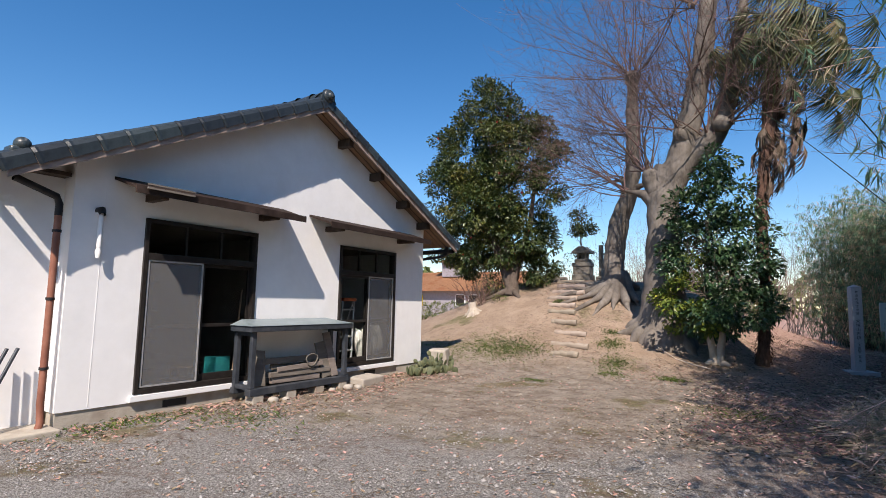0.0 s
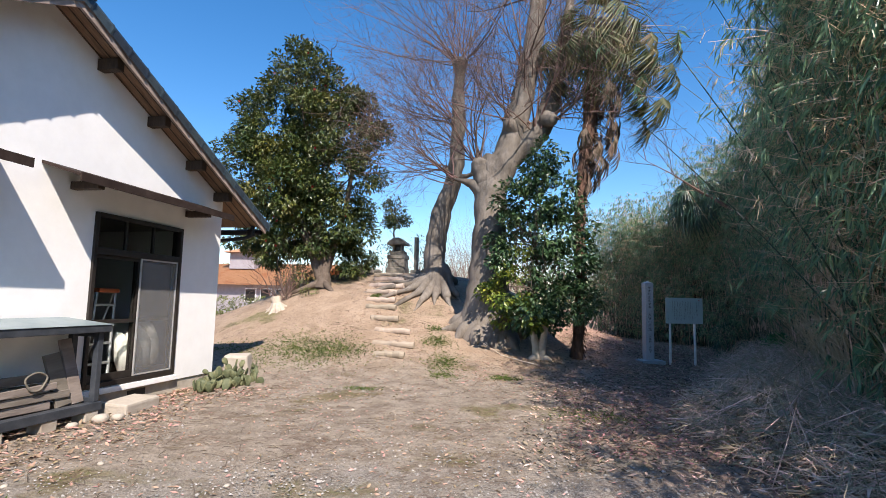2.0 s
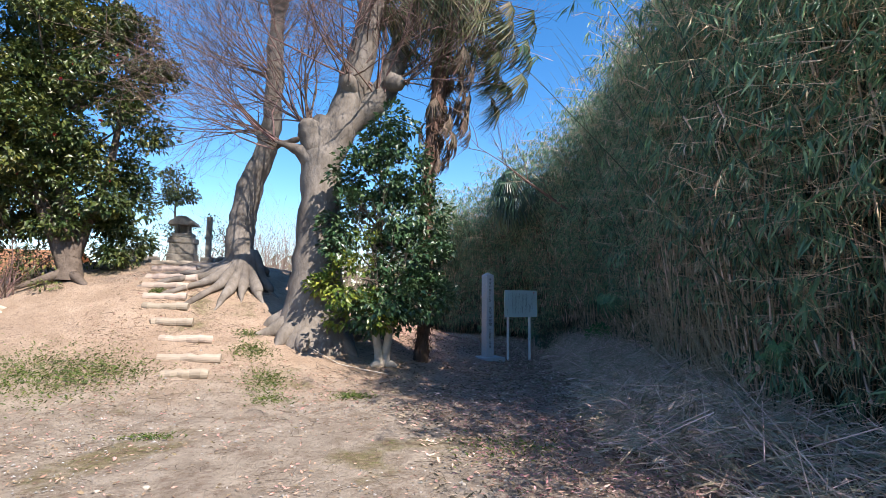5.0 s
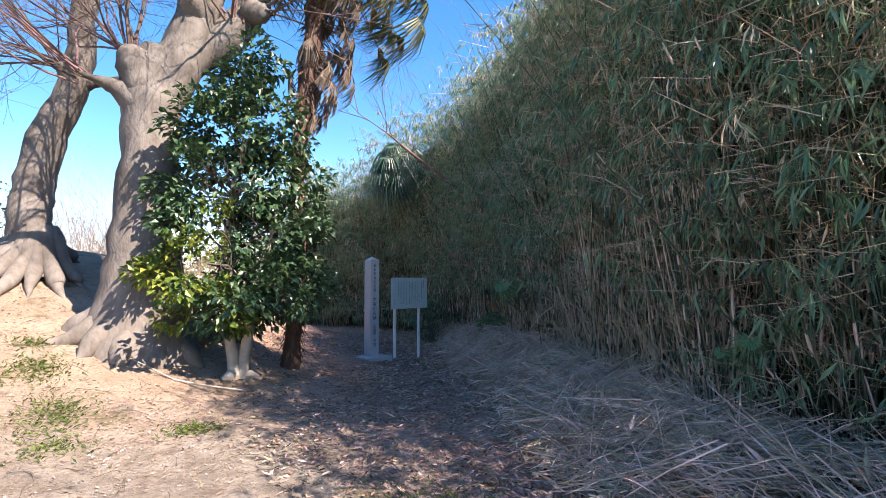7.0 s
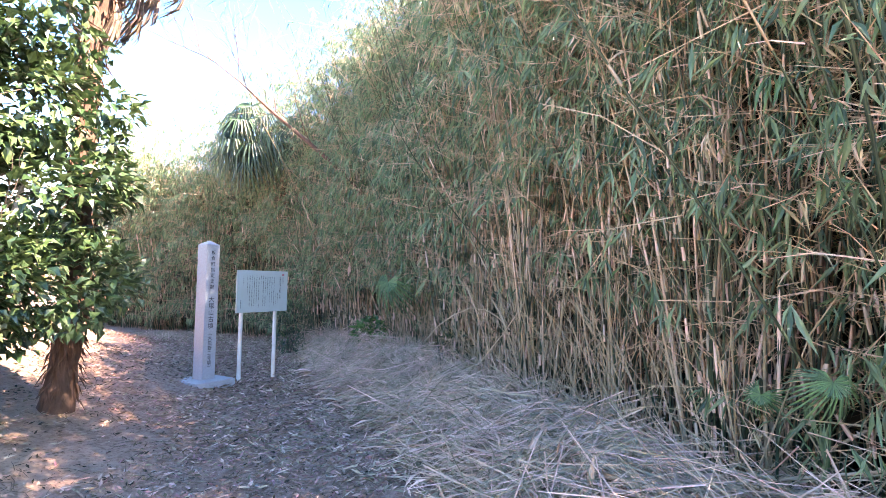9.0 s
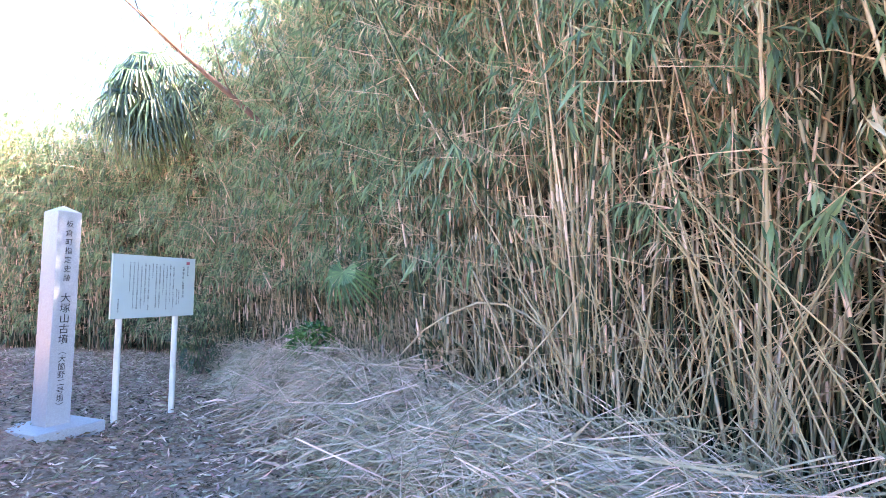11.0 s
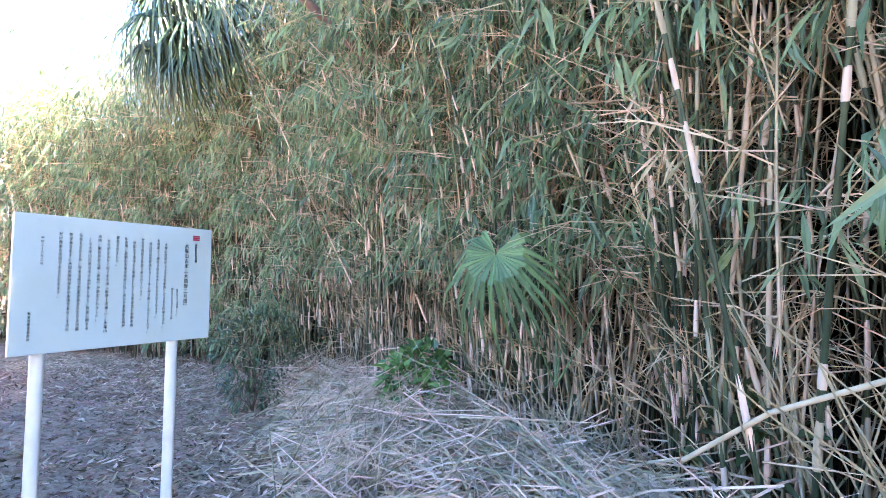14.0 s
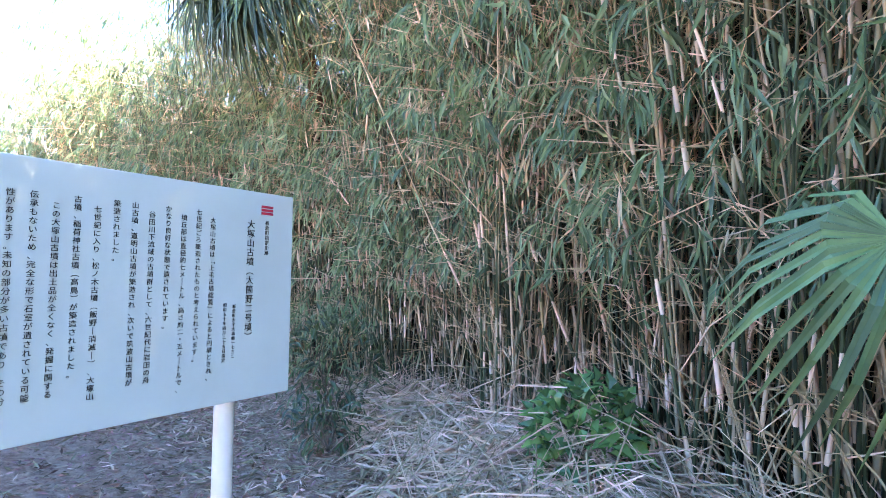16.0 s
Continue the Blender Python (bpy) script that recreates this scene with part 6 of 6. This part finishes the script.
# stump with roots at the mound's edge
stump = empty("tree_stump", -1.55, 5.05, float(height(-1.55, 5.05)) - 0.1, label="pale gnarled stump with exposed roots", category="stump")
rng0 = np.random.RandomState(84)
limbs = [(((0, 0, 0), (0, 0, 0.25), (-0.03, 0, 0.5)), (0.24, 0.15, 0.12))]
for a in range(0, 360, 50):
    c, s = math.cos(radians(a)), math.sin(radians(a))
    limbs.append((((c * 0.05, s * 0.05, 0.3), (c * 0.22, s * 0.22, 0.1 + 0.14 * s), (c * 0.5, s * 0.5, -0.02 + 0.2 * s)), (0.09, 0.06, 0.025)))
hang("stump_wood", trunk_mesh(rng0, limbs, 10).mesh("stump_wood", [M_PALEBARK], True), stump)
# bare limb that reaches out of the grove
LIMB = ((0.6, 0.0, 0.1), (0.1, 0.0, 0.5), (-0.6, 0.2, 1.05), (-1.3, 0.45, 1.6), (-2.0, 0.7, 2.2), (-2.7, 0.95, 2.7), (-3.2, 1.1, 3.3))
limb = empty("bare_limb", 11.7, 7.5, 3.4, label="smooth reddish bare limb leaning out of the bamboo", category="branch")
tube_part("limb_wood", LIMB, [0.055, 0.05, 0.044, 0.034, 0.016, 0.009, 0.004], M_TWIG, limb, 8)
pile = Pile()
for u, d in (((-0.6, 0.2, 1.05), (-0.7, -0.5, 0.3)), ((-1.3, 0.45, 1.6), (-0.1, 0.1, 1.0)), ((-2.0, 0.7, 2.2), (0.1, -0.6, 0.9)), ((-1.0, 0.35, 1.35), (-0.9, 0.2, 0.5)), ((-1.7, 0.6, 1.95), (-0.9, -0.2, 0.1)), ((-2.4, 0.85, 2.5), (-0.9, 0.0, 0.2)), ((-2.7, 0.95, 2.7), (-0.3, 0.2, 1.0))):
    grow(np.random.RandomState(int(-u[0] * 100)), pile, u, d, 1.5, 0.013, 2, 0.18, 0.06, 4, 4)
hang("twig_spray", pile.mesh("twig_spray", [M_TWIG]), limb)


# ---- distance ----
def build_far_house():
    h = empty("far_house", -24.5, 40, 0, label="mauve house with orange tiled roof beyond the mound", category="house")
    bm = bmesh.new()
    box(bm, -6, -3, 0, 9, 5, 3.0)
    part("wall", bm, M_GREYWALL, h)
    for side in (-1, 1):
        bm = bmesh.new()
        v = [bm.verts.new(c) for c in ((-6.6, 1 + side * 4.8, 2.7), (9.8, 1 + side * 4.8, 2.7), (9.8, 1, 5.0), (-6.6, 1, 5.0))]
        f = bm.faces.new(v)
        bmesh.ops.solidify(bm, geom=[f], thickness=0.18)
        part("roof", bm, M_ORTILE, h, "orange clay tile roof")
    bm = bmesh.new()
    box(bm, -1.2, -0.6, 4.4, 1.6, 2.4, 6.1)
    part("roof_turret", bm, M_GREYWALL, h)
    bm = bmesh.new()
    v = [bm.verts.new(c) for c in ((-1.8, -1.2, 6.05), (2.2, -1.2, 6.05), (2.2, 3.0, 6.05), (-1.8, 3.0, 6.05), (0.2, 0.9, 6.8))]
    for i in range(4):
        bm.faces.new((v[i], v[(i + 1) % 4], v[4]))
    bm.faces.new(v[3::-1])
    part("turret_roof", bm, M_ORTILE, h)
    for x in (2.2, 3.8, 5.4, 7.0):
        win = empty("window", x, -3.02, 1.1)
        win.parent = h
        bm = bmesh.new()
        box(bm, 0, -0.05, 0, 1.2, 0.04, 1.3, 0.03)
        part("window_frame", bm, M_WALL, win)
        bm = bmesh.new()
        box(bm, 0.1, -0.07, 0.1, 1.1, -0.052, 1.2)
        part("pane", bm, M_SASH, win)
    bm = bmesh.new()
    box(bm, -5.9, -3.4, 1.1, -2.0, -3.1, 2.3, 0.02)
    part("yellow_board", bm, M_YELLOW, h, "bright yellow board on the wall")


build_far_house()
for k in range(9):
    leaf_shrub(-19.5 + 1.25 * k, 27 + 0.5 * k, 520, 0.95, 0.8, 0.2, M_HEDGE, "clipped olive-green hedge beyond the mound", 0.5, 90 + k, 0.0, "hedge_bush")


def build_far_woods():
    rng = np.random.RandomState(101)
    pile = Pile()
    for k in range(120):
        x, y = rng.uniform(-2, 13), rng.uniform(21, 28)
        for _ in range(3):
            grow(rng, pile, (x, y, 0), (rng.normal(0, 0.25), rng.normal(0, 0.25), 1), rng.uniform(3.0, 5.4), 0.03, 2, 0.13, 0.1, 4, 3, 0.5)
    tagged(hang("thicket", pile.mesh("thicket", [M_THICKET])), "pale brown leafless thicket behind the mound", "thicket", kind="stuff")
    n = 15000
    a = rng.uniform(0, 2 * np.pi, n)
    r = rng.uniform(85, 120, n)
    hgt = 5.5 + 1.6 * np.sin(a * 9) + 1.3 * np.sin(a * 23 + 1) + 0.8 * np.sin(a * 51)
    z = rng.uniform(0, 1, n) * hgt
    V, F = leaves(np.stack([4 + r * np.cos(a), r * np.sin(a), z], 1), rng.normal(0, 1, (n, 3)), rng.normal(0, 1, (n, 3)), rng.uniform(1.0, 2.4, n), rng.uniform(0.7, 1.3, n))
    tagged(hang("far_woods", mesh_np("far_woods", V, F, [M_HEDGE])), "low green woods along the horizon", "woods", kind="stuff")


build_far_woods()


# ---- loose cover of the ground ----
def build_cover():
    rng = np.random.RandomState(111)
    # gravel: blunt eight-sided stones
    n = 70000
    x, y = rng.uniform(0.7, 10, n), rng.uniform(-10.5, 3.5, n)
    p = np.clip((-y + 0.28 * x - 3.6) / 3.0, 0.14, 1) * np.clip((10 - x) / 3.0, 0, 1)
    k = rng.rand(n) < p
    x, y = x[k], y[k]
    n = len(x)
    s = rng.uniform(0.005, 0.014, n) * np.where(rng.rand(n) < 0.06, 1.9, 1)
    octa = np.array([[1, 0, 0], [-1, 0, 0], [0, 1, 0], [0, -1, 0], [0, 0, 0.7], [0, 0, -0.5]])
    V = octa[None] * s[:, None, None] * rng.uniform(0.6, 1.35, (n, 6, 1)) + np.stack([x, y, surface_z(x, y) + s * 0.1], 1)[:, None]
    F = np.array([[0, 2, 4], [2, 1, 4], [1, 3, 4], [3, 0, 4]])[None] + np.arange(n)[:, None, None] * 6
    tagged(hang("gravel", mesh_np("gravel", V.reshape(-1, 3), F.reshape(-1, 3), [M_GRAVEL])), "scattered grey gravel over the yard", "gravel", kind="stuff")
    # fallen leaves
    def scatter(name, n, xs, ys, mat_, size, aspect, label, cat, weight=None, lift=0.012, up=0.35):
        x, y = rng.uniform(*xs, n), rng.uniform(*ys, n)
        if weight is not None:
            k = rng.rand(n) < weight(x, y)
            x, y = x[k], y[k]
        a = rng.uniform(0, 2 * np.pi, len(x))
        L = size * rng.uniform(0.5, 1.3, len(x))
        V, F = leaves(np.stack([x, y, surface_z(x, y) + lift * rng.rand(len(x))], 1), np.stack([np.cos(a), np.sin(a), rng.normal(0.08, up * 0.4, len(x))], 1), np.array([0, 0, 1.0]) + rng.normal(0, up, (len(x), 3)), L, L * aspect, 0.2, -0.1)
        tagged(hang(name, mesh_np(name, V, F, [mat_])), label, cat, kind="stuff")
    clump = lambda x, y, f=1.7: np.clip(0.5 + 0.9 * np.sin(x * f + 2 * np.sin(y * 0.8)) * np.sin(y * f * 0.9 + x), 0, 1)
    scatter("leaf_litter", 34000, (0.15, 9), (-8, 6.5), M_LITTER, 0.05, 0.45, "brown fallen leaves strewn over the yard", "leaves", lambda x, y: 0.3 + 0.5 * clump(x, y) * np.clip((3.5 - x) / 3, 0, 1) + 0.7 * (x > 4) * (y > 1) * clump(x, y, 1.2))
    scatter("wall_litter", 5200, (0.05, 1.6), (-7.2, -0.4), M_LITTER, 0.075, 0.45, "reddish dry leaves drifted along the house wall", "leaves", lambda x, y: np.exp(-x * 1.6) + 0.1)
    scatter("bamboo_litter", 52000, (7.2, 13), (-4, 15), M_STRAW, 0.11, 0.15, "pale bamboo leaf litter under the grove", "leaves", lambda x, y: np.clip((x - grove_front(y) + 3.0) / 1.4, 0.16, 1) * np.clip((x - 6.8) / 1.5, 0, 1) * np.where(x > grove_front(y) + 0.15, 0.12, 1), 0.045, 0.6)
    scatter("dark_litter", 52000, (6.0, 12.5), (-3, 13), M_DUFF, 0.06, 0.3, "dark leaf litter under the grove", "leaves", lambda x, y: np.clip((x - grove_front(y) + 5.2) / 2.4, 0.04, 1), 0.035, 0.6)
    # bleached straw: long thin stems in a heap along the grove
    n = 24000
    y = np.concatenate([rng.uniform(-4.5, 10, n // 2), rng.uniform(-2, 7, n - n // 2)])
    u = rng.beta(1.5, 1.3, n) * 1.12 - 0.08
    x = straw_edge(y) + u * (grove_front(y) + 0.25 - straw_edge(y))
    k = (np.hypot(x - 9.3, y - 5.95) > 0.75) & (np.hypot(x - 11.75, y - 6.4) > 0.25)
    x, y = x[k], y[k]
    n = len(x)
    z = surface_z(x, y) + 0.012 + 0.11 * rng.rand(n) ** 1.6
    az = np.where(rng.rand(n) < 0.5, rng.normal(1.25, 0.45, n), rng.uniform(0, 2 * np.pi, n))
    cane = rng.rand(n) < 0.15
    L = np.where(cane, rng.uniform(0.35, 0.95, n), rng.gamma(2.0, 0.16, n) + 0.12)
    w = np.where(cane, rng.uniform(0.0035, 0.006, n), rng.uniform(0.0016, 0.0036, n))
    dx, dy = np.cos(az), np.sin(az)
    A = np.stack([x - dx * L / 2, y - dy * L / 2, z], 1)
    C = np.stack([x + dx * L / 2, y + dy * L / 2, z], 1)
    for end in (A, C):
        end[:, 2] = surface_z(end[:, 0], end[:, 1]) + 0.008 + rng.rand(n) * 0.14 + np.where(rng.rand(n) < 0.25, rng.uniform(0, 0.55, n) * L, 0)
    P = (A + C) / 2
    P[:, 2] = np.maximum(P[:, 2], surface_z(P[:, 0], P[:, 1]) + 0.012) + 0.04 * L * rng.normal(0, 1, n)
    D = unit(C - A)
    S = unit(np.cross(D, np.array([0, 0, 1.0])))
    W, U = S * w[:, None], np.array([0, 0, 1.0]) * w[:, None] * 1.6
    V = np.stack([A - W, A + W, A + U, P - W, P + W, P + U, C - W * 0.5, C + W * 0.5, C + U * 0.5], 1)
    F = np.array([[0, 1, 4, 3], [1, 2, 5, 4], [2, 0, 3, 5], [3, 4, 7, 6], [4, 5, 8, 7], [5, 3, 6, 8]])[None] + np.arange(n)[:, None, None] * 9
    tagged(hang("straw_heap", mesh_np("straw_heap", V.reshape(-1, 3), F.reshape(-1, 4), [M_STRAW])), "heap of bleached bamboo straw along the grove", "straw", kind="stuff")
    # wood chips and bits of bark trodden into the earth
    scatter("wood_chips", 8500, (5.6, 11), (-3.5, 8), M_STRAW, 0.085, 0.3, "pale wood chips and bark trodden into the earth", "chips", lambda x, y: 0.25 + 0.75 * clump(x, y, 2.3), 0.02, 0.25)
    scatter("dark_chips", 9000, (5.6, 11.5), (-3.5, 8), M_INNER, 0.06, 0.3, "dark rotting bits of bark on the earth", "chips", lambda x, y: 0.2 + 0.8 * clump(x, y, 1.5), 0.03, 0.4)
    # curled dry blades on the heap
    m = 6000
    by = rng.uniform(-4, 10, m)
    bx = straw_edge(by) + rng.uniform(-0.1, 1.05, m) * (grove_front(by) + 0.2 - straw_edge(by))
    bz = surface_z(bx, by) + 0.02 + 0.13 * rng.rand(m)
    BL = rng.uniform(0.1, 0.32, m)
    V, F = leaves(np.stack([bx, by, bz], 1), rng.normal(0, 1, (m, 3)) * np.array([1, 1, 0.35]), np.array([0, 0, 1.0]) + rng.normal(0, 0.6, (m, 3)), BL, BL * rng.uniform(0.08, 0.16, m), 0.3, 0.2)
    tagged(hang("dry_blades", mesh_np("dry_blades", V, F, [M_STRAW])), "curled pale bamboo blades on the straw heap", "leaves", kind="stuff")
    # standing dead stems and crossing canes at the face of the grove
    pile = Pile()
    for k in range(480):
        yy = rng.uniform(-5, 12) if k % 2 else rng.uniform(-1, 6)
        xx = grove_front(yy) + rng.uniform(-0.25, 0.5)
        a = rng.uniform(0, 6.28)
        l = rng.uniform(0.6, 2.0) if yy > 2.5 else rng.uniform(0.8, 3.0)
        d = unit(np.array([math.cos(a) * 0.5 - 0.12, math.sin(a) * 0.6, rng.uniform(0.6, 2.4)]))
        p0 = np.array([xx, yy, float(surface_z(xx, yy))])
        V, q = tube_arrays([p0, p0 + d * l * 0.5, p0 + d * l + np.array([-0.06 * l, 0, -0.08 * l * l])], (0.006, 0.005, 0.002), 4)
        pile.add(V, q)
    tagged(hang("dead_canes", pile.mesh("dead_canes", [M_DRYCULM])), "thin dead canes leaning out of the grove", "canes", kind="stuff")
    for k in range(34):
        yy = rng.uniform(-2.5, 6.5)
        xx = straw_edge(yy) + rng.uniform(0.15, 0.9) * (grove_front(yy) - straw_edge(yy))
        if math.hypot(xx - 9.3, yy - 5.9) < 1.5:
            continue
        a, l = rng.normal(2.4, 0.7), rng.uniform(0.9, 2.4)
        d = np.array([math.cos(a), math.sin(a), 0])
        z0, z1 = rng.uniform(0.03, 0.16), rng.uniform(0.03, 0.16)
        c = np.array([xx, yy, 0])
        A, B = c - d * l / 2, c + d * l / 2
        A[2], B[2] = float(surface_z(A[0], A[1])) + z1, float(surface_z(B[0], B[1])) + z0
        r = rng.uniform(0.006, 0.011)
        tagged(tube_part("fallen_cane", [A, (A + B) / 2 + np.array([0, 0, 0.02]), B], [r, r, r * 0.7], M_DRYCULM, None, 6), "fallen tan bamboo cane lying on the straw", "cane", group="fallen canes")
    # long canes that arch and lean across the face of the grove
    for pts, r in (
            (((10.95, 3.76, 0.75), (10.92, 3.44, 1.00), (10.89, 3.10, 1.17), (10.86, 2.73, 1.29), (10.83, 2.42, 1.28), (10.80, 2.19, 1.20), (10.77, 1.97, 1.06)), 0.010),
            (((10.55, 2.58, 0.38), (10.55, 2.18, 0.73), (10.55, 1.89, 1.03), (10.55, 1.72, 1.23), (10.55, 1.55, 1.45)), 0.008),
            (((10.75, 2.70, 1.57), (10.75, 2.48, 1.18), (10.75, 2.30, 0.79), (10.75, 2.10, 0.45)), 0.010),
            (((10.70, 2.20, 1.42), (10.70, 2.04, 1.22), (10.70, 1.86, 0.86), (10.70, 1.76, 0.55)), 0.010),
            (((10.20, 0.15, 0.15), (10.05, -0.53, 0.25), (9.90, -1.13, 0.37), (9.75, -1.66, 0.60)), 0.012),
            (((10.30, -0.01, 0.31), (10.10, -0.47, 0.19), (9.95, -0.91, 0.18)), 0.010),
    ):
        tagged(tube_part("leaning_cane", [np.array(q) for q in pts], [r] * (len(pts) - 1) + [r * 0.7], M_DRYCULM, None, 7), "long pale bamboo cane leaning across the grove", "cane", group="leaning canes")
    # grass in low patches
    gx, gy = [], []
    for cx, cy, rx, ry, m in ((0.5, 2.45, 1.3, 0.9, 4600), (1.4, 2.6, 0.7, 0.4, 800), (3.4, 3.6, 0.35, 0.35, 800), (3.75, 2.5, 0.35, 0.5, 900), (3.9, 1.7, 0.3, 0.3, 350), (2.8, 0.1, 0.3, 0.15, 220), (5.1, 1.9, 0.3, 0.2, 420), (3.2, 4.3, 0.25, 0.2, 300), (6.6, -1.0, 0.7, 0.5, 380), (-1.6, 2.6, 0.9, 0.4, 500), (1.2, 5.6, 0.16, 0.14, 300), (0.4, -6.6, 0.3, 0.9, 500), (1.3, -5.6, 0.7, 0.6, 350), (8.2, -1.6, 0.8, 0.7, 420)):
        gx.append(rng.normal(cx, rx * 0.55, m))
        gy.append(rng.normal(cy, ry * 0.55, m))
    gx, gy = np.concatenate(gx), np.concatenate(gy)
    n = len(gx)
    a = rng.uniform(0, 6.28, n)
    L = rng.uniform(0.02, 0.075, n)
    V, F = leaves(np.stack([gx, gy, height(gx, gy) + 0.01], 1), np.stack([np.cos(a), np.sin(a), rng.uniform(0.2, 1.1, n)], 1), np.stack([np.cos(a + 2), np.sin(a + 2), 1 + 0 * a], 1), L, L * 0.28)
    tagged(hang("low_grass", mesh_np("low_grass", V, F, [M_GRASS])), "low green weeds in patches on the bare earth", "grass", kind="stuff")
    # dry twigs
    pile = Pile()
    for k in range(1500):
        xx, yy = rng.uniform(0.4, 9), rng.uniform(-7, 8)
        a, l = rng.uniform(0, 6.28), rng.uniform(0.06, 0.35)
        p = np.array([xx, yy, float(surface_z(xx, yy)) + 0.012])
        d = np.array([math.cos(a), math.sin(a), 0])
        e = p + d * l
        e[2] = float(surface_z(e[0], e[1])) + 0.014
        V, q = tube_arrays([p, (p + e) / 2 + np.array([rng.normal(0, 0.02), rng.normal(0, 0.02), 0.01]), e], (0.003, 0.0025, 0.0015), 4)
        pile.add(V, q)
    tagged(hang("dry_twigs", pile.mesh("dry_twigs", [M_BARK2])), "dry twigs scattered over the earth", "twigs", kind="stuff")
    # pebbles on the slope
    for k in range(40):
        xx, yy, s = rng.uniform(1, 8.5), rng.uniform(-6, 3), rng.uniform(0.014, 0.03)
        bm = bmesh.new()
        rock(bm, rng, 0, 0, 0, s, s * 1.2, s * 0.6)
        tagged(part("pebble", bm, M_PALE, None, "", True, pose(xx, yy, float(surface_z(xx, yy)) + s * 0.2, 0, 0, k * 40)), "pale pebble lying on the yard", "pebble", group="pebbles in the yard")
    # cut branch by the camellia
    z = float(height(5.0, 3.4))
    tagged(tube_part("fallen_branch", [(4.3, 3.9, float(height(4.3, 3.9)) + 0.12), (4.9, 3.55, z + 0.06), (5.3, 3.2, z + 0.0), (5.75, 2.95, z - 0.06)], [0.008, 0.011, 0.014, 0.012], M_PALEBARK, None, 6), "thin bare fallen branch by the camellia", "branch")


build_cover()
